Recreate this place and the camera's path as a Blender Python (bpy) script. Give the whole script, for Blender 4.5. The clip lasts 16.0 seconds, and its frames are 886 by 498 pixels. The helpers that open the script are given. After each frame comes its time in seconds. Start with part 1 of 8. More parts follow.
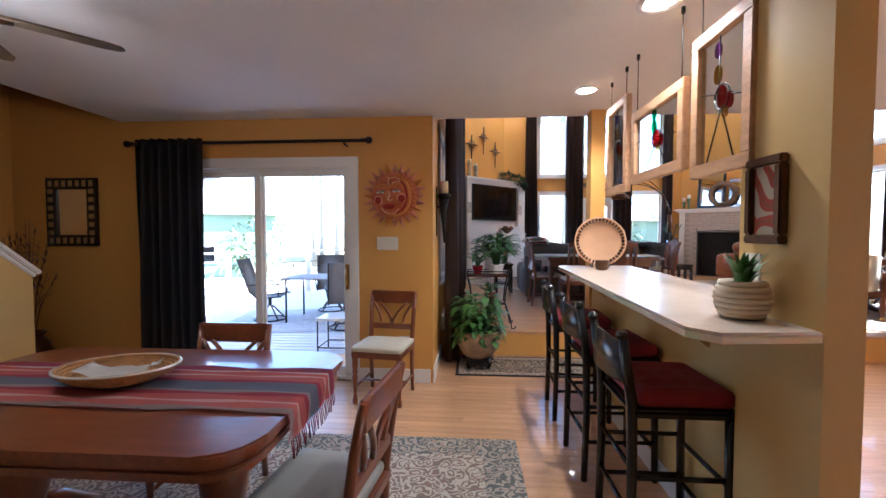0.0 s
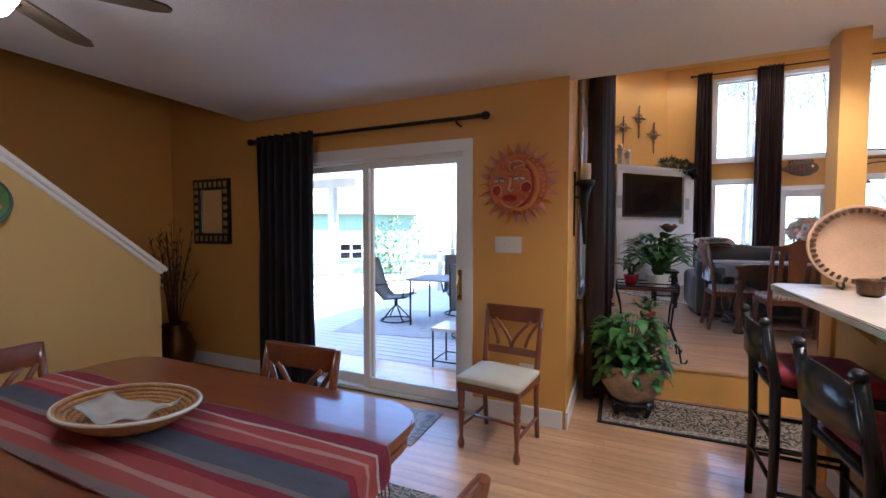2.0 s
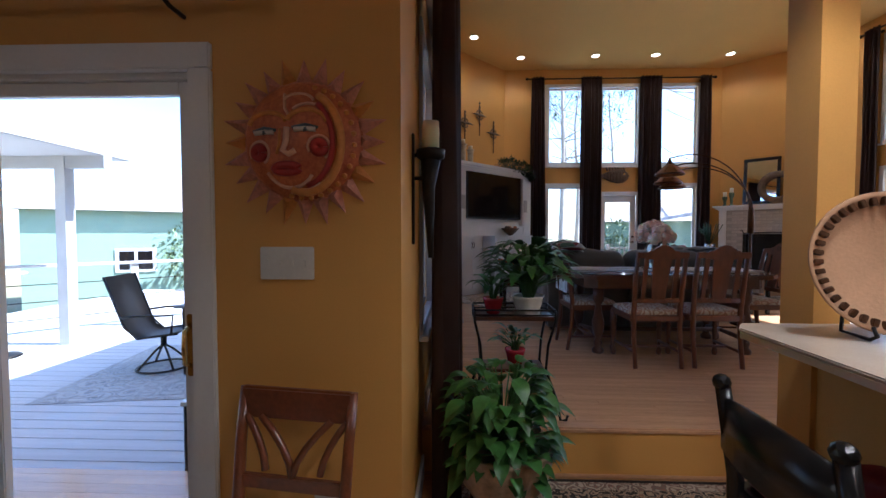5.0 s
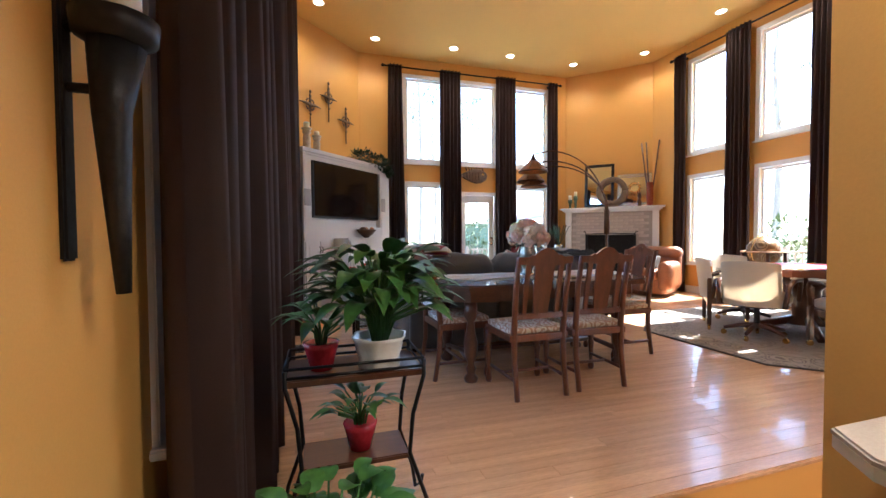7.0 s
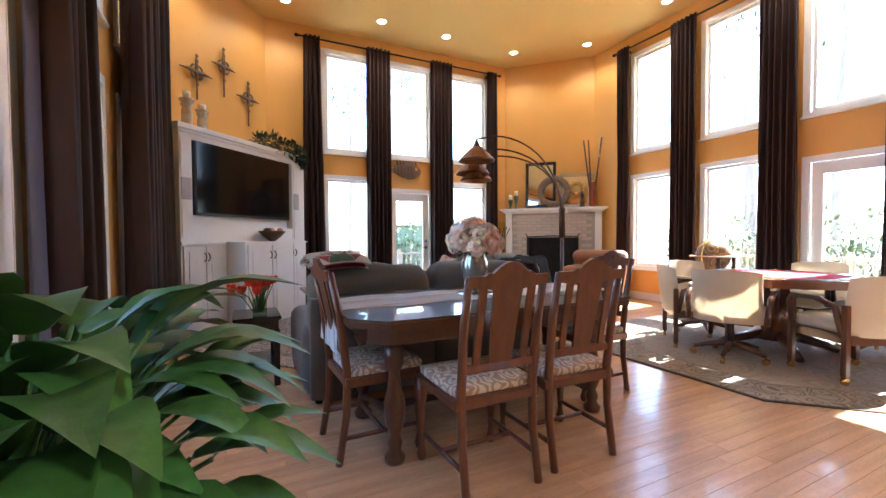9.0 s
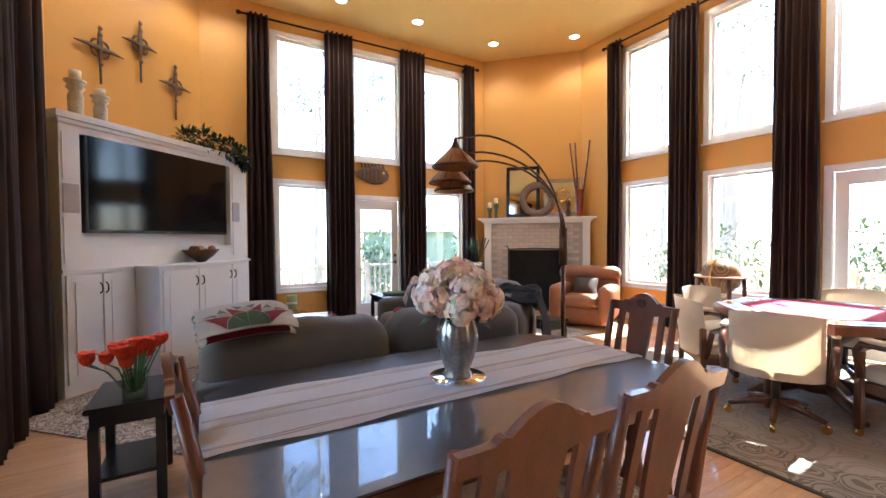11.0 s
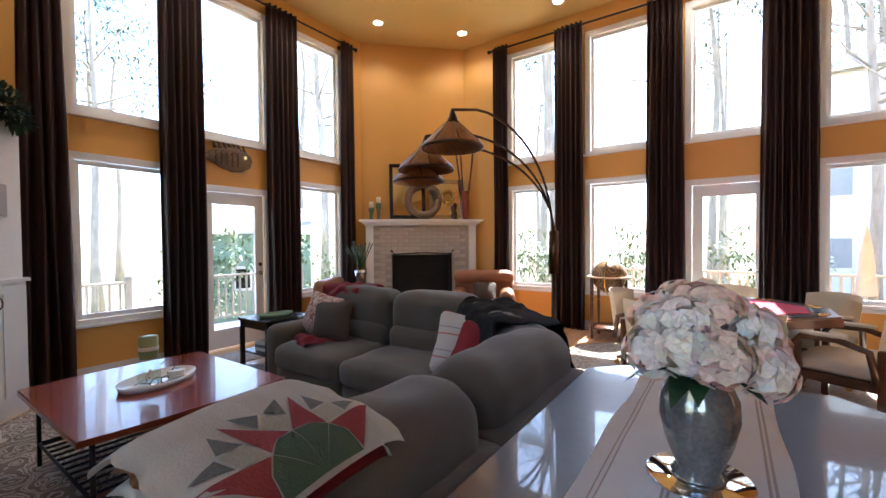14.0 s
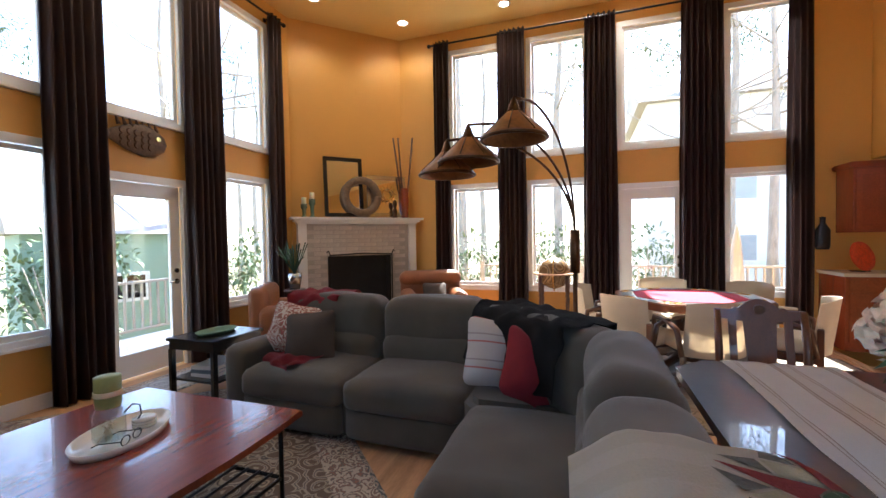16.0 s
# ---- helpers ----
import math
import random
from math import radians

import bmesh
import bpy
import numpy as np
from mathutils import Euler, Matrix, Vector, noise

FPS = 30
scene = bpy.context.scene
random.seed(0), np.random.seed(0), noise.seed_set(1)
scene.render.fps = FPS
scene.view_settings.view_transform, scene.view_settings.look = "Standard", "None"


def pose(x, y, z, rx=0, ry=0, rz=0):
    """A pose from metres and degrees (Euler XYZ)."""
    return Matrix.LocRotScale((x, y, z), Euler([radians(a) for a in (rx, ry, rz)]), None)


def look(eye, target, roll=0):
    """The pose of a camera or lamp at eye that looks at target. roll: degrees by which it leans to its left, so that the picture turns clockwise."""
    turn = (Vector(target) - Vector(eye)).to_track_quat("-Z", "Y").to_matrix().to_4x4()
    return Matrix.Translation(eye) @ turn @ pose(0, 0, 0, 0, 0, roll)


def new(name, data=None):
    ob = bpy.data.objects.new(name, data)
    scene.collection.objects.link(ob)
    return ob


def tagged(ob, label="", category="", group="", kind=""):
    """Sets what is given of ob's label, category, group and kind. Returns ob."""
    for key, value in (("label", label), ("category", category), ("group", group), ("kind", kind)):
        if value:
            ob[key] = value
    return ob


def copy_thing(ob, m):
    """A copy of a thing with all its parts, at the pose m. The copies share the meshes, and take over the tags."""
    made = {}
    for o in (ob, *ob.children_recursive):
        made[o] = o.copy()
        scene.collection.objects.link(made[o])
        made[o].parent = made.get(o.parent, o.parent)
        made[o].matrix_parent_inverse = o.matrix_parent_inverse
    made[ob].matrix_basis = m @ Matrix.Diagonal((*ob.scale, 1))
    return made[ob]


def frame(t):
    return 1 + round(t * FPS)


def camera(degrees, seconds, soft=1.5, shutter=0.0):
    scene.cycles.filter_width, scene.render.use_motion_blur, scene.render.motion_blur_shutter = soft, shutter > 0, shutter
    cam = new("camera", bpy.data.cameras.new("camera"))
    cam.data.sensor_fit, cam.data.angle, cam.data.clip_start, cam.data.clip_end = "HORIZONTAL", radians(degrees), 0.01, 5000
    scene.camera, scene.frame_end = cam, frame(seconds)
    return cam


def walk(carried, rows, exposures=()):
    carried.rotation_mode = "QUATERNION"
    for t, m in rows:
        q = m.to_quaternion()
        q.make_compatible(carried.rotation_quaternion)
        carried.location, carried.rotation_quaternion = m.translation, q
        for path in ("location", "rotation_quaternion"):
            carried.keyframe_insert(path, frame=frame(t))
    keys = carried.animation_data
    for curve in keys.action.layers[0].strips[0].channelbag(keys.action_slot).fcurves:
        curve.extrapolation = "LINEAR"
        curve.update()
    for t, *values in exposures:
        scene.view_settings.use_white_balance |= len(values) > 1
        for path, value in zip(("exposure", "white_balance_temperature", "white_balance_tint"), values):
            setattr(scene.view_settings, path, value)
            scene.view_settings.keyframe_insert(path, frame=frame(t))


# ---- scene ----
cam = camera(94.5, 16.0)
METRES, EYE, TILT, LEAN, TURN = 7.8, 1.39, 0.0, 0.0, 3.9
EXPO = [(0.0, 3.36, 5050, 12), (2.0, 3.06, 4950, 12), (3.5, 2.46, 4950, 12), (5.2, 2.12, 5050, 12), (7.3, 3.45, 5500, 10), (8.2, 3.5, 5500, 10), (10.5, 3.52, 5600, 10), (11.5, 3.36, 5600, 10), (12.5, 3.14, 5600, 10), (16.0, 2.88, 5900, 10)]
ROWS = [
    (0.0, 0.0, 0.0, 0.0, -0.0, -2.16, 0.04),
    (0.5, 0.0028, 0.0243, -0.0009, 6.96, -2.24, 0.09),
    (1.0, 0.0105, 0.0503, -0.0014, 13.95, -2.28, 0.12),
    (1.5, 0.008, 0.0772, -0.0021, 19.38, -2.33, -0.09),
    (2.0, 0.0044, 0.1033, 0.0002, 19.42, -2.34, -0.06),
    (2.5, 0.0042, 0.131, -0.0004, 19.15, -2.25, 0.11),
    (3.0, 0.0031, 0.16, -0.0014, 16.72, -2.22, -0.05),
    (3.5, -0.0014, 0.1901, 0.0006, 12.65, -2.24, -0.12),
    (4.0, -0.0008, 0.2223, -0.0014, 8.12, -2.11, 0.06),
    (4.5, 0.0032, 0.2554, 0.0004, 3.42, -1.98, -0.03),
    (5.0, 0.0009, 0.2907, 0.0018, -1.97, -1.98, 0.0),
    (7.5, 0.0499, 0.4446, 0.0009, -24.81, -1.59, 0.39),
    (8.0, 0.0639, 0.475, 0.002, -27.67, -1.52, 0.35),
    (10.5, 0.1574, 0.6134, 0.0147, -32.21, -1.45, 0.37),
    (11.0, 0.1671, 0.6378, 0.0313, -33.97, -1.36, 0.34),
    (11.5, 0.1693, 0.6666, 0.0332, -36.26, -1.31, 0.21),
    (12.0, 0.1709, 0.6958, 0.0311, -38.85, -1.26, 0.28),
    (12.5, 0.1729, 0.7261, 0.0332, -41.94, -1.3, 0.36),
    (13.0, 0.1649, 0.7565, 0.0343, -47.93, -1.24, 0.28),
    (13.5, 0.1526, 0.7861, 0.0324, -54.25, -1.11, 0.41),
    (14.0, 0.1418, 0.8165, 0.0342, -58.95, -1.12, 0.51),
    (14.5, 0.1284, 0.8481, 0.0349, -63.43, -1.12, 0.55),
    (15.0, 0.123, 0.8792, 0.0329, -65.88, -1.18, 0.77),
    (15.5, 0.1263, 0.9087, 0.0349, -69.11, -1.36, 0.83),
    (16.0, 0.1241, 0.9394, 0.0364, -74.83, -1.46, 0.89),
]
walk(cam, [(t, pose(0, 0, EYE, TILT, LEAN, TURN) @ pose(METRES * x, METRES * y, METRES * z, 90 + pitch, roll, yaw)) for t, x, y, z, yaw, pitch, roll in ROWS], EXPO)

# ---- light ----
world = bpy.data.worlds.new("sky")
scene.world = world
world.use_nodes = True
wn = world.node_tree.nodes
sky = wn.new("ShaderNodeTexSky")
sky.sky_type, sky.sun_disc = "NISHITA", False
sky.sun_elevation, sky.sun_rotation = radians(53), radians(92)
wn["Background"].inputs["Strength"].default_value = 0.15
world.node_tree.links.new(sky.outputs[0], wn["Background"].inputs["Color"])
sun = new("sun", bpy.data.lights.new("sun", "SUN"))
sun.data.energy, sun.data.angle, sun.data.color = 5.0, radians(0.5), (1.0, 0.95, 0.86)
sun.matrix_world = look((20, 5, 30), (20 - 0.755, 5 - 0.022, 29))


def lamp_spot(place, power, colour, size=0.06, spread=70):
    ob = new("downlight_lamp", bpy.data.lights.new("downlight_lamp", "SPOT"))
    ob.data.energy, ob.data.color, ob.data.shadow_soft_size = power, colour, size
    ob.data.spot_size, ob.data.spot_blend = radians(spread * 2), 0.6
    ob.matrix_world = pose(*place)


# ---- materials ----
def material(name, base, rough=0.6, metal=0.0, vary=0.12, scale=6.0, grain=60.0, bump=0.1, tint=None, stretch=(1, 1, 1), rnd=0.0, coat=0.0, sheen=0.0, bumpscale=None):
    """A surface with variation at two scales and a fine relief, in metres of the object's own space."""
    m = bpy.data.materials.new(name)
    m.use_nodes = True
    n, l = m.node_tree.nodes, m.node_tree.links
    b = n["Principled BSDF"]
    b.inputs["Roughness"].default_value, b.inputs["Metallic"].default_value = rough, metal
    b.inputs["Coat Weight"].default_value = coat
    b.inputs["Sheen Weight"].default_value = sheen
    tc, mp = n.new("ShaderNodeTexCoord"), n.new("ShaderNodeMapping")
    mp.inputs["Scale"].default_value = stretch
    l.new(tc.outputs["Object"], mp.inputs["Vector"])
    big, fine = n.new("ShaderNodeTexNoise"), n.new("ShaderNodeTexNoise")
    for t, s, d in ((big, scale, 3), (fine, grain, 4)):
        t.inputs["Scale"].default_value, t.inputs["Detail"].default_value = s, d
        l.new(mp.outputs[0], t.inputs["Vector"])
    mix = n.new("ShaderNodeMath"); mix.operation = "ADD"
    l.new(big.outputs["Fac"], mix.inputs[0]); l.new(fine.outputs["Fac"], mix.inputs[1])
    ramp = n.new("ShaderNodeMapRange")
    ramp.inputs["From Min"].default_value, ramp.inputs["From Max"].default_value = 0.6, 1.4
    l.new(mix.outputs[0], ramp.inputs["Value"])
    cm = n.new("ShaderNodeMix"); cm.data_type = "RGBA"
    lo = [c * (1 - vary) for c in base] if tint is None else tint
    cm.inputs["A"].default_value = (*lo, 1)
    cm.inputs["B"].default_value = (*[min(1, c * (1 + vary)) for c in base], 1)
    l.new(ramp.outputs[0], cm.inputs["Factor"])
    out = cm.outputs["Result"]
    if rnd:
        oi, hs, mr = n.new("ShaderNodeObjectInfo"), n.new("ShaderNodeHueSaturation"), n.new("ShaderNodeMapRange")
        mr.inputs["To Min"].default_value, mr.inputs["To Max"].default_value = 1 - rnd, 1 + rnd
        l.new(oi.outputs["Random"], mr.inputs["Value"]); l.new(mr.outputs[0], hs.inputs["Value"])
        l.new(out, hs.inputs["Color"]); out = hs.outputs[0]
    l.new(out, b.inputs["Base Color"])
    if bump:
        bp = n.new("ShaderNodeBump")
        bp.inputs["Strength"].default_value, bp.inputs["Distance"].default_value = bump, 0.01
        l.new(fine.outputs["Fac"], bp.inputs["Height"]); l.new(bp.outputs[0], b.inputs["Normal"])
    return m


def glow(name, colour, power):
    m = bpy.data.materials.new(name)
    m.use_nodes = True
    b = m.node_tree.nodes["Principled BSDF"]
    b.inputs["Emission Color"].default_value, b.inputs["Emission Strength"].default_value = (*colour, 1), power
    return m


def clear(name, colour=(1, 1, 1), rough=0.0, tinted=0.0):
    """Thin glass: mostly clear, with a mirror gloss that grows at a slant."""
    m = bpy.data.materials.new(name)
    m.use_nodes = True
    n, l = m.node_tree.nodes, m.node_tree.links
    n.remove(n["Principled BSDF"])
    tr, gl, lw, mx = n.new("ShaderNodeBsdfTransparent"), n.new("ShaderNodeBsdfGlossy"), n.new("ShaderNodeLayerWeight"), n.new("ShaderNodeMixShader")
    tr.inputs["Color"].default_value = (*colour, 1)
    gl.inputs["Roughness"].default_value = rough
    pw, ml = n.new("ShaderNodeMath"), n.new("ShaderNodeMath")
    pw.operation, ml.operation = "POWER", "MULTIPLY_ADD"
    pw.inputs[1].default_value, ml.inputs[1].default_value, ml.inputs[2].default_value = 5.0, 0.9, 0.04
    lw.inputs["Blend"].default_value = 0.5
    l.new(lw.outputs["Facing"], pw.inputs[0]); l.new(pw.outputs[0], ml.inputs[0])
    l.new(ml.outputs[0], mx.inputs[0]); l.new(tr.outputs[0], mx.inputs[1]); l.new(gl.outputs[0], mx.inputs[2])
    l.new(mx.outputs[0], n["Material Output"].inputs["Surface"])
    return m


def stripes(name, colours, axis, period, rough=0.85, bump=0.2, extra=200):
    """Woven stripes across one axis of the object, with a fine weave."""
    m = material(name, (0.9, 0.9, 0.9), rough=rough, bump=bump, grain=extra)
    n, l = m.node_tree.nodes, m.node_tree.links
    tc, sp, mt, fr, cr = n.new("ShaderNodeTexCoord"), n.new("ShaderNodeSeparateXYZ"), n.new("ShaderNodeMath"), n.new("ShaderNodeMath"), n.new("ShaderNodeValToRGB")
    l.new(tc.outputs["Object"], sp.inputs[0])
    mt.operation, fr.operation = "DIVIDE", "FRACT"
    mt.inputs[1].default_value = period
    l.new(sp.outputs["XYZ".index(axis)], mt.inputs[0]); l.new(mt.outputs[0], fr.inputs[0]); l.new(fr.outputs[0], cr.inputs[0])
    cr.color_ramp.interpolation = "CONSTANT"
    e = cr.color_ramp.elements
    while len(e) < len(colours):
        e.new(0.5)
    for k, (p, c) in enumerate(colours):
        e[k].position, e[k].color = p, (*c, 1)
    ml = n.new("ShaderNodeMix"); ml.data_type, ml.blend_type = "RGBA", "MULTIPLY"
    ml.inputs["Factor"].default_value = 0.5
    old = n["Principled BSDF"].inputs["Base Color"].links[0].from_socket
    l.new(cr.outputs[0], ml.inputs["A"]); l.new(old, ml.inputs["B"])
    g = n.new("ShaderNodeGamma"); g.inputs[1].default_value = 0.85
    l.new(ml.outputs["Result"], g.inputs[0]); l.new(g.outputs[0], n["Principled BSDF"].inputs["Base Color"])
    return m


def patterned(name, ground, figure, third, scale=7.0, rough=0.95):
    """A rug's or fabric's figured pile: scrolls of one colour on a ground, with a third in the hearts."""
    m = material(name, ground, rough=rough, bump=0.3, grain=300)
    n, l = m.node_tree.nodes, m.node_tree.links
    tc, nz, ad, v1 = n.new("ShaderNodeTexCoord"), n.new("ShaderNodeTexNoise"), n.new("ShaderNodeMix"), n.new("ShaderNodeTexVoronoi")
    nz.inputs["Scale"].default_value = scale * 0.7
    l.new(tc.outputs["Object"], nz.inputs["Vector"])
    ad.data_type = "RGBA"; ad.inputs["Factor"].default_value = 0.12
    l.new(tc.outputs["Object"], ad.inputs["A"]); l.new(nz.outputs["Color"], ad.inputs["B"])
    v1.inputs["Scale"].default_value = scale
    l.new(ad.outputs["Result"], v1.inputs["Vector"])
    wv = n.new("ShaderNodeMath"); wv.operation = "PINGPONG"; wv.inputs[1].default_value = 0.16
    l.new(v1.outputs["Distance"], wv.inputs[0])
    cr = n.new("ShaderNodeValToRGB")
    e = cr.color_ramp.elements
    e[0].position, e[0].color = 0.0, (*third, 1)
    e[1].position, e[1].color = 0.035, (*figure, 1)
    for p, c in ((0.075, figure), (0.085, ground), (0.16, ground)):
        k = e.new(p); k.color = (*c, 1)
    l.new(wv.outputs[0], cr.inputs[0])
    l.new(cr.outputs[0], n["Principled BSDF"].inputs["Base Color"])
    return m


WALL = material("ochre_paint", (0.66, 0.345, 0.075), rough=0.55, vary=0.04, scale=1.5, grain=160, bump=0.06)
WALL_LIGHT = material("pale_yellow_paint", (0.62, 0.42, 0.14), rough=0.6, vary=0.04, scale=1.5, grain=160, bump=0.06)
CEIL = material("white_ceiling_paint", (0.74, 0.73, 0.74), rough=0.9, vary=0.04, scale=2, grain=90, bump=0.25)
CEIL_Y = material("yellow_ceiling_paint", (0.72, 0.50, 0.16), rough=0.75, vary=0.04, scale=1.2, grain=120, bump=0.06)
WHITE = material("white_gloss_paint", (0.78, 0.77, 0.74), rough=0.35, vary=0.03, scale=3, grain=80, bump=0.03)
OAK = material("oak_floor", (0.61, 0.355, 0.185), rough=0.26, vary=0.25, scale=5, grain=70, bump=0.03, stretch=(0.35, 5, 1), rnd=0.08, coat=0.3)
DARKWOOD = material("dark_walnut", (0.085, 0.030, 0.014), rough=0.3, vary=0.4, scale=5, grain=60, bump=0.03, stretch=(1, 6, 1), coat=0.4)
REDWOOD = material("reddish_mahogany", (0.19, 0.055, 0.02), rough=0.28, vary=0.35, scale=4, grain=50, bump=0.03, stretch=(1, 7, 1), coat=0.5)
CHERRY = material("cherry_wood", (0.22, 0.042, 0.015), rough=0.24, vary=0.25, scale=4, grain=50, bump=0.02, stretch=(1, 7, 1), coat=0.6)
BLACKWOOD = material("black_lacquer", (0.012, 0.011, 0.011), rough=0.25, vary=0.3, bump=0.02)
CURTAIN = material("brown_curtain", (0.068, 0.035, 0.028), rough=0.5, vary=0.25, scale=3, grain=400, bump=0.12)
CHARCOAL = material("charcoal_curtain", (0.030, 0.025, 0.026), rough=0.6, vary=0.25, scale=3, grain=400, bump=0.12)
CLAYWHITE = material("weathered_white_clay", (0.55, 0.48, 0.36), rough=0.8, vary=0.35, scale=14, grain=70, bump=0.3)
VASE = material("mercury_glass", (0.30, 0.30, 0.28), rough=0.12, metal=0.7, vary=0.45, scale=18, grain=90, bump=0.1)
HYD = material("cream_petals", (0.90, 0.70, 0.56), rough=0.7, vary=0.15, scale=20, grain=90, bump=0.0)
HYD2 = material("blush_petals", (0.88, 0.57, 0.43), rough=0.7, vary=0.2, scale=20, grain=90, bump=0.0)
WALNUT = material("brown_walnut", (0.125, 0.040, 0.017), rough=0.35, vary=0.4, scale=5, grain=60, bump=0.03, stretch=(6, 6, 1), coat=0.3)
IRON = material("black_iron", (0.02, 0.018, 0.017), rough=0.45, metal=0.6, vary=0.4, bump=0.1)
BRONZE = material("bronze", (0.10, 0.05, 0.025), rough=0.35, metal=0.8, vary=0.4, bump=0.1)
CHROME = material("brushed_steel", (0.55, 0.55, 0.54), rough=0.25, metal=1.0, vary=0.1, bump=0.02)
BRASS = material("brass", (0.7, 0.45, 0.15), rough=0.25, metal=1.0, vary=0.15, bump=0.02)
MIRROR = material("mirror_silver", (0.9, 0.9, 0.9), rough=0.02, metal=1.0, vary=0.01, bump=0)
GLASS = clear("window_glass")
SOFA = material("grey_green_velour", (0.082, 0.070, 0.052), rough=0.9, vary=0.22, scale=5, grain=250, bump=0.25, sheen=0.2)
CREAM = material("cream_upholstery", (0.60, 0.51, 0.38), rough=0.8, vary=0.08, scale=6, grain=300, bump=0.2)
LEATHER = material("tan_leather", (0.24, 0.085, 0.03), rough=0.4, vary=0.3, scale=6, grain=120, bump=0.2)
BLACK = material("black_plastic", (0.012, 0.012, 0.013), rough=0.35, vary=0.2, bump=0.02)
SCREEN = material("dark_screen", (0.006, 0.006, 0.008), rough=0.08, vary=0.1, bump=0)
STONE = material("limewashed_brick", (0.52, 0.46, 0.40), rough=0.9, vary=0.2, scale=9, grain=70, bump=0.5, rnd=0.08)
MORTAR = material("pale_mortar", (0.42, 0.38, 0.33), rough=0.95, vary=0.15, grain=90, bump=0.4)
SOOT = material("sooty_firebox", (0.02, 0.018, 0.016), rough=0.9, vary=0.5, bump=0.3)
TERRA = material("terracotta", (0.45, 0.17, 0.075), rough=0.75, vary=0.25, scale=9, grain=80, bump=0.2)
CLAYPALE = material("pale_clay", (0.45, 0.25, 0.13), rough=0.7, vary=0.12, scale=9, grain=90, bump=0.15)
LEAF = material("green_leaf", (0.055, 0.15, 0.03), rough=0.4, vary=0.45, scale=9, grain=40, bump=0.1, rnd=0.2)
PINE = material("pine_foliage", (0.05, 0.085, 0.03), rough=0.8, vary=0.5, scale=2, grain=12, bump=0.2)
BARK = material("tree_bark", (0.36, 0.32, 0.28), rough=0.95, vary=0.4, scale=3, grain=20, bump=0.8, stretch=(3, 3, 0.6))
DECK = material("grey_deck_board", (0.50, 0.49, 0.48), rough=0.7, vary=0.15, scale=4, grain=60, bump=0.15, stretch=(0.4, 5, 1), rnd=0.07)
GRASS = material("leaf_litter_ground", (0.22, 0.17, 0.10), rough=0.95, vary=0.35, scale=0.8, grain=9, bump=0.6, tint=(0.12, 0.14, 0.06))
COUNTER = material("speckled_laminate", (0.50, 0.42, 0.34), rough=0.25, vary=0.12, scale=12, grain=220, bump=0.02)
CERAMIC = material("white_ceramic", (0.72, 0.70, 0.64), rough=0.2, vary=0.06, scale=10, grain=50, bump=0.15, coat=0.4)
CANDLE = material("candle_wax", (0.75, 0.68, 0.52), rough=0.45, vary=0.05, bump=0.05)
REDCLOTH = material("red_cushion", (0.23, 0.014, 0.022), rough=0.85, vary=0.25, scale=8, grain=250, bump=0.25, sheen=0.05)
BLACKTHROW = material("black_throw", (0.012, 0.011, 0.012), rough=0.95, vary=0.4, scale=12, grain=200, bump=0.5)
FELT = material("red_felt", (0.42, 0.02, 0.05), rough=0.9, vary=0.08, grain=300, bump=0.1)
LAMP_ON = glow("lit_downlight", (1.0, 0.86, 0.66), 5.0)


SCREEN.node_tree.nodes["Principled BSDF"].inputs["Specular IOR Level"].default_value = 0.25
for soft in (HYD, HYD2, CANDLE):
    soft.node_tree.nodes["Principled BSDF"].inputs["Subsurface Weight"].default_value = 0.4
    soft.node_tree.nodes["Principled BSDF"].inputs["Subsurface Scale"].default_value = 0.02


# ---- building helpers ----
def box(bm, x0, x1, y0, y1, z0, z1, bevel=0.0, m=None):
    made = bmesh.ops.create_cube(bm, size=1, matrix=Matrix.LocRotScale(((x0 + x1) / 2, (y0 + y1) / 2, (z0 + z1) / 2), None, (abs(x1 - x0), abs(y1 - y0), abs(z1 - z0))))
    vs = made["verts"]
    if bevel:
        es = list({e for v in vs for e in v.link_edges})
        r = bmesh.ops.bevel(bm, geom=es, offset=bevel, segments=2, affect="EDGES", clamp_overlap=True)
        vs = list({v for f in r["faces"] for v in f.verts} | {v for v in vs if v.is_valid})
    if m is not None:
        bmesh.ops.transform(bm, matrix=m, verts=vs)
    return bm


def tube(bm, pts, rads, seg=10, caps=True):
    """A round bar along a line of points; rads is one radius or one for each point."""
    pts = [Vector(p) for p in pts]
    if not hasattr(rads, "__len__"):
        rads = [rads] * len(pts)
    rings, side = [], None
    for i, p in enumerate(pts):
        d = (pts[min(i + 1, len(pts) - 1)] - pts[max(i - 1, 0)]).normalized()
        if side is None:
            side = d.orthogonal().normalized()
        side = (side - d * side.dot(d)).normalized()
        up = d.cross(side)
        rings.append([bm.verts.new(p + rads[i] * (math.cos(a) * side + math.sin(a) * up)) for a in (2 * math.pi * k / seg for k in range(seg))])
    for a, b in zip(rings, rings[1:]):
        for k in range(seg):
            bm.faces.new((a[k], a[(k + 1) % seg], b[(k + 1) % seg], b[k])).smooth = True
    if caps:
        bm.faces.new(rings[0][::-1]); bm.faces.new(rings[-1])
    return bm


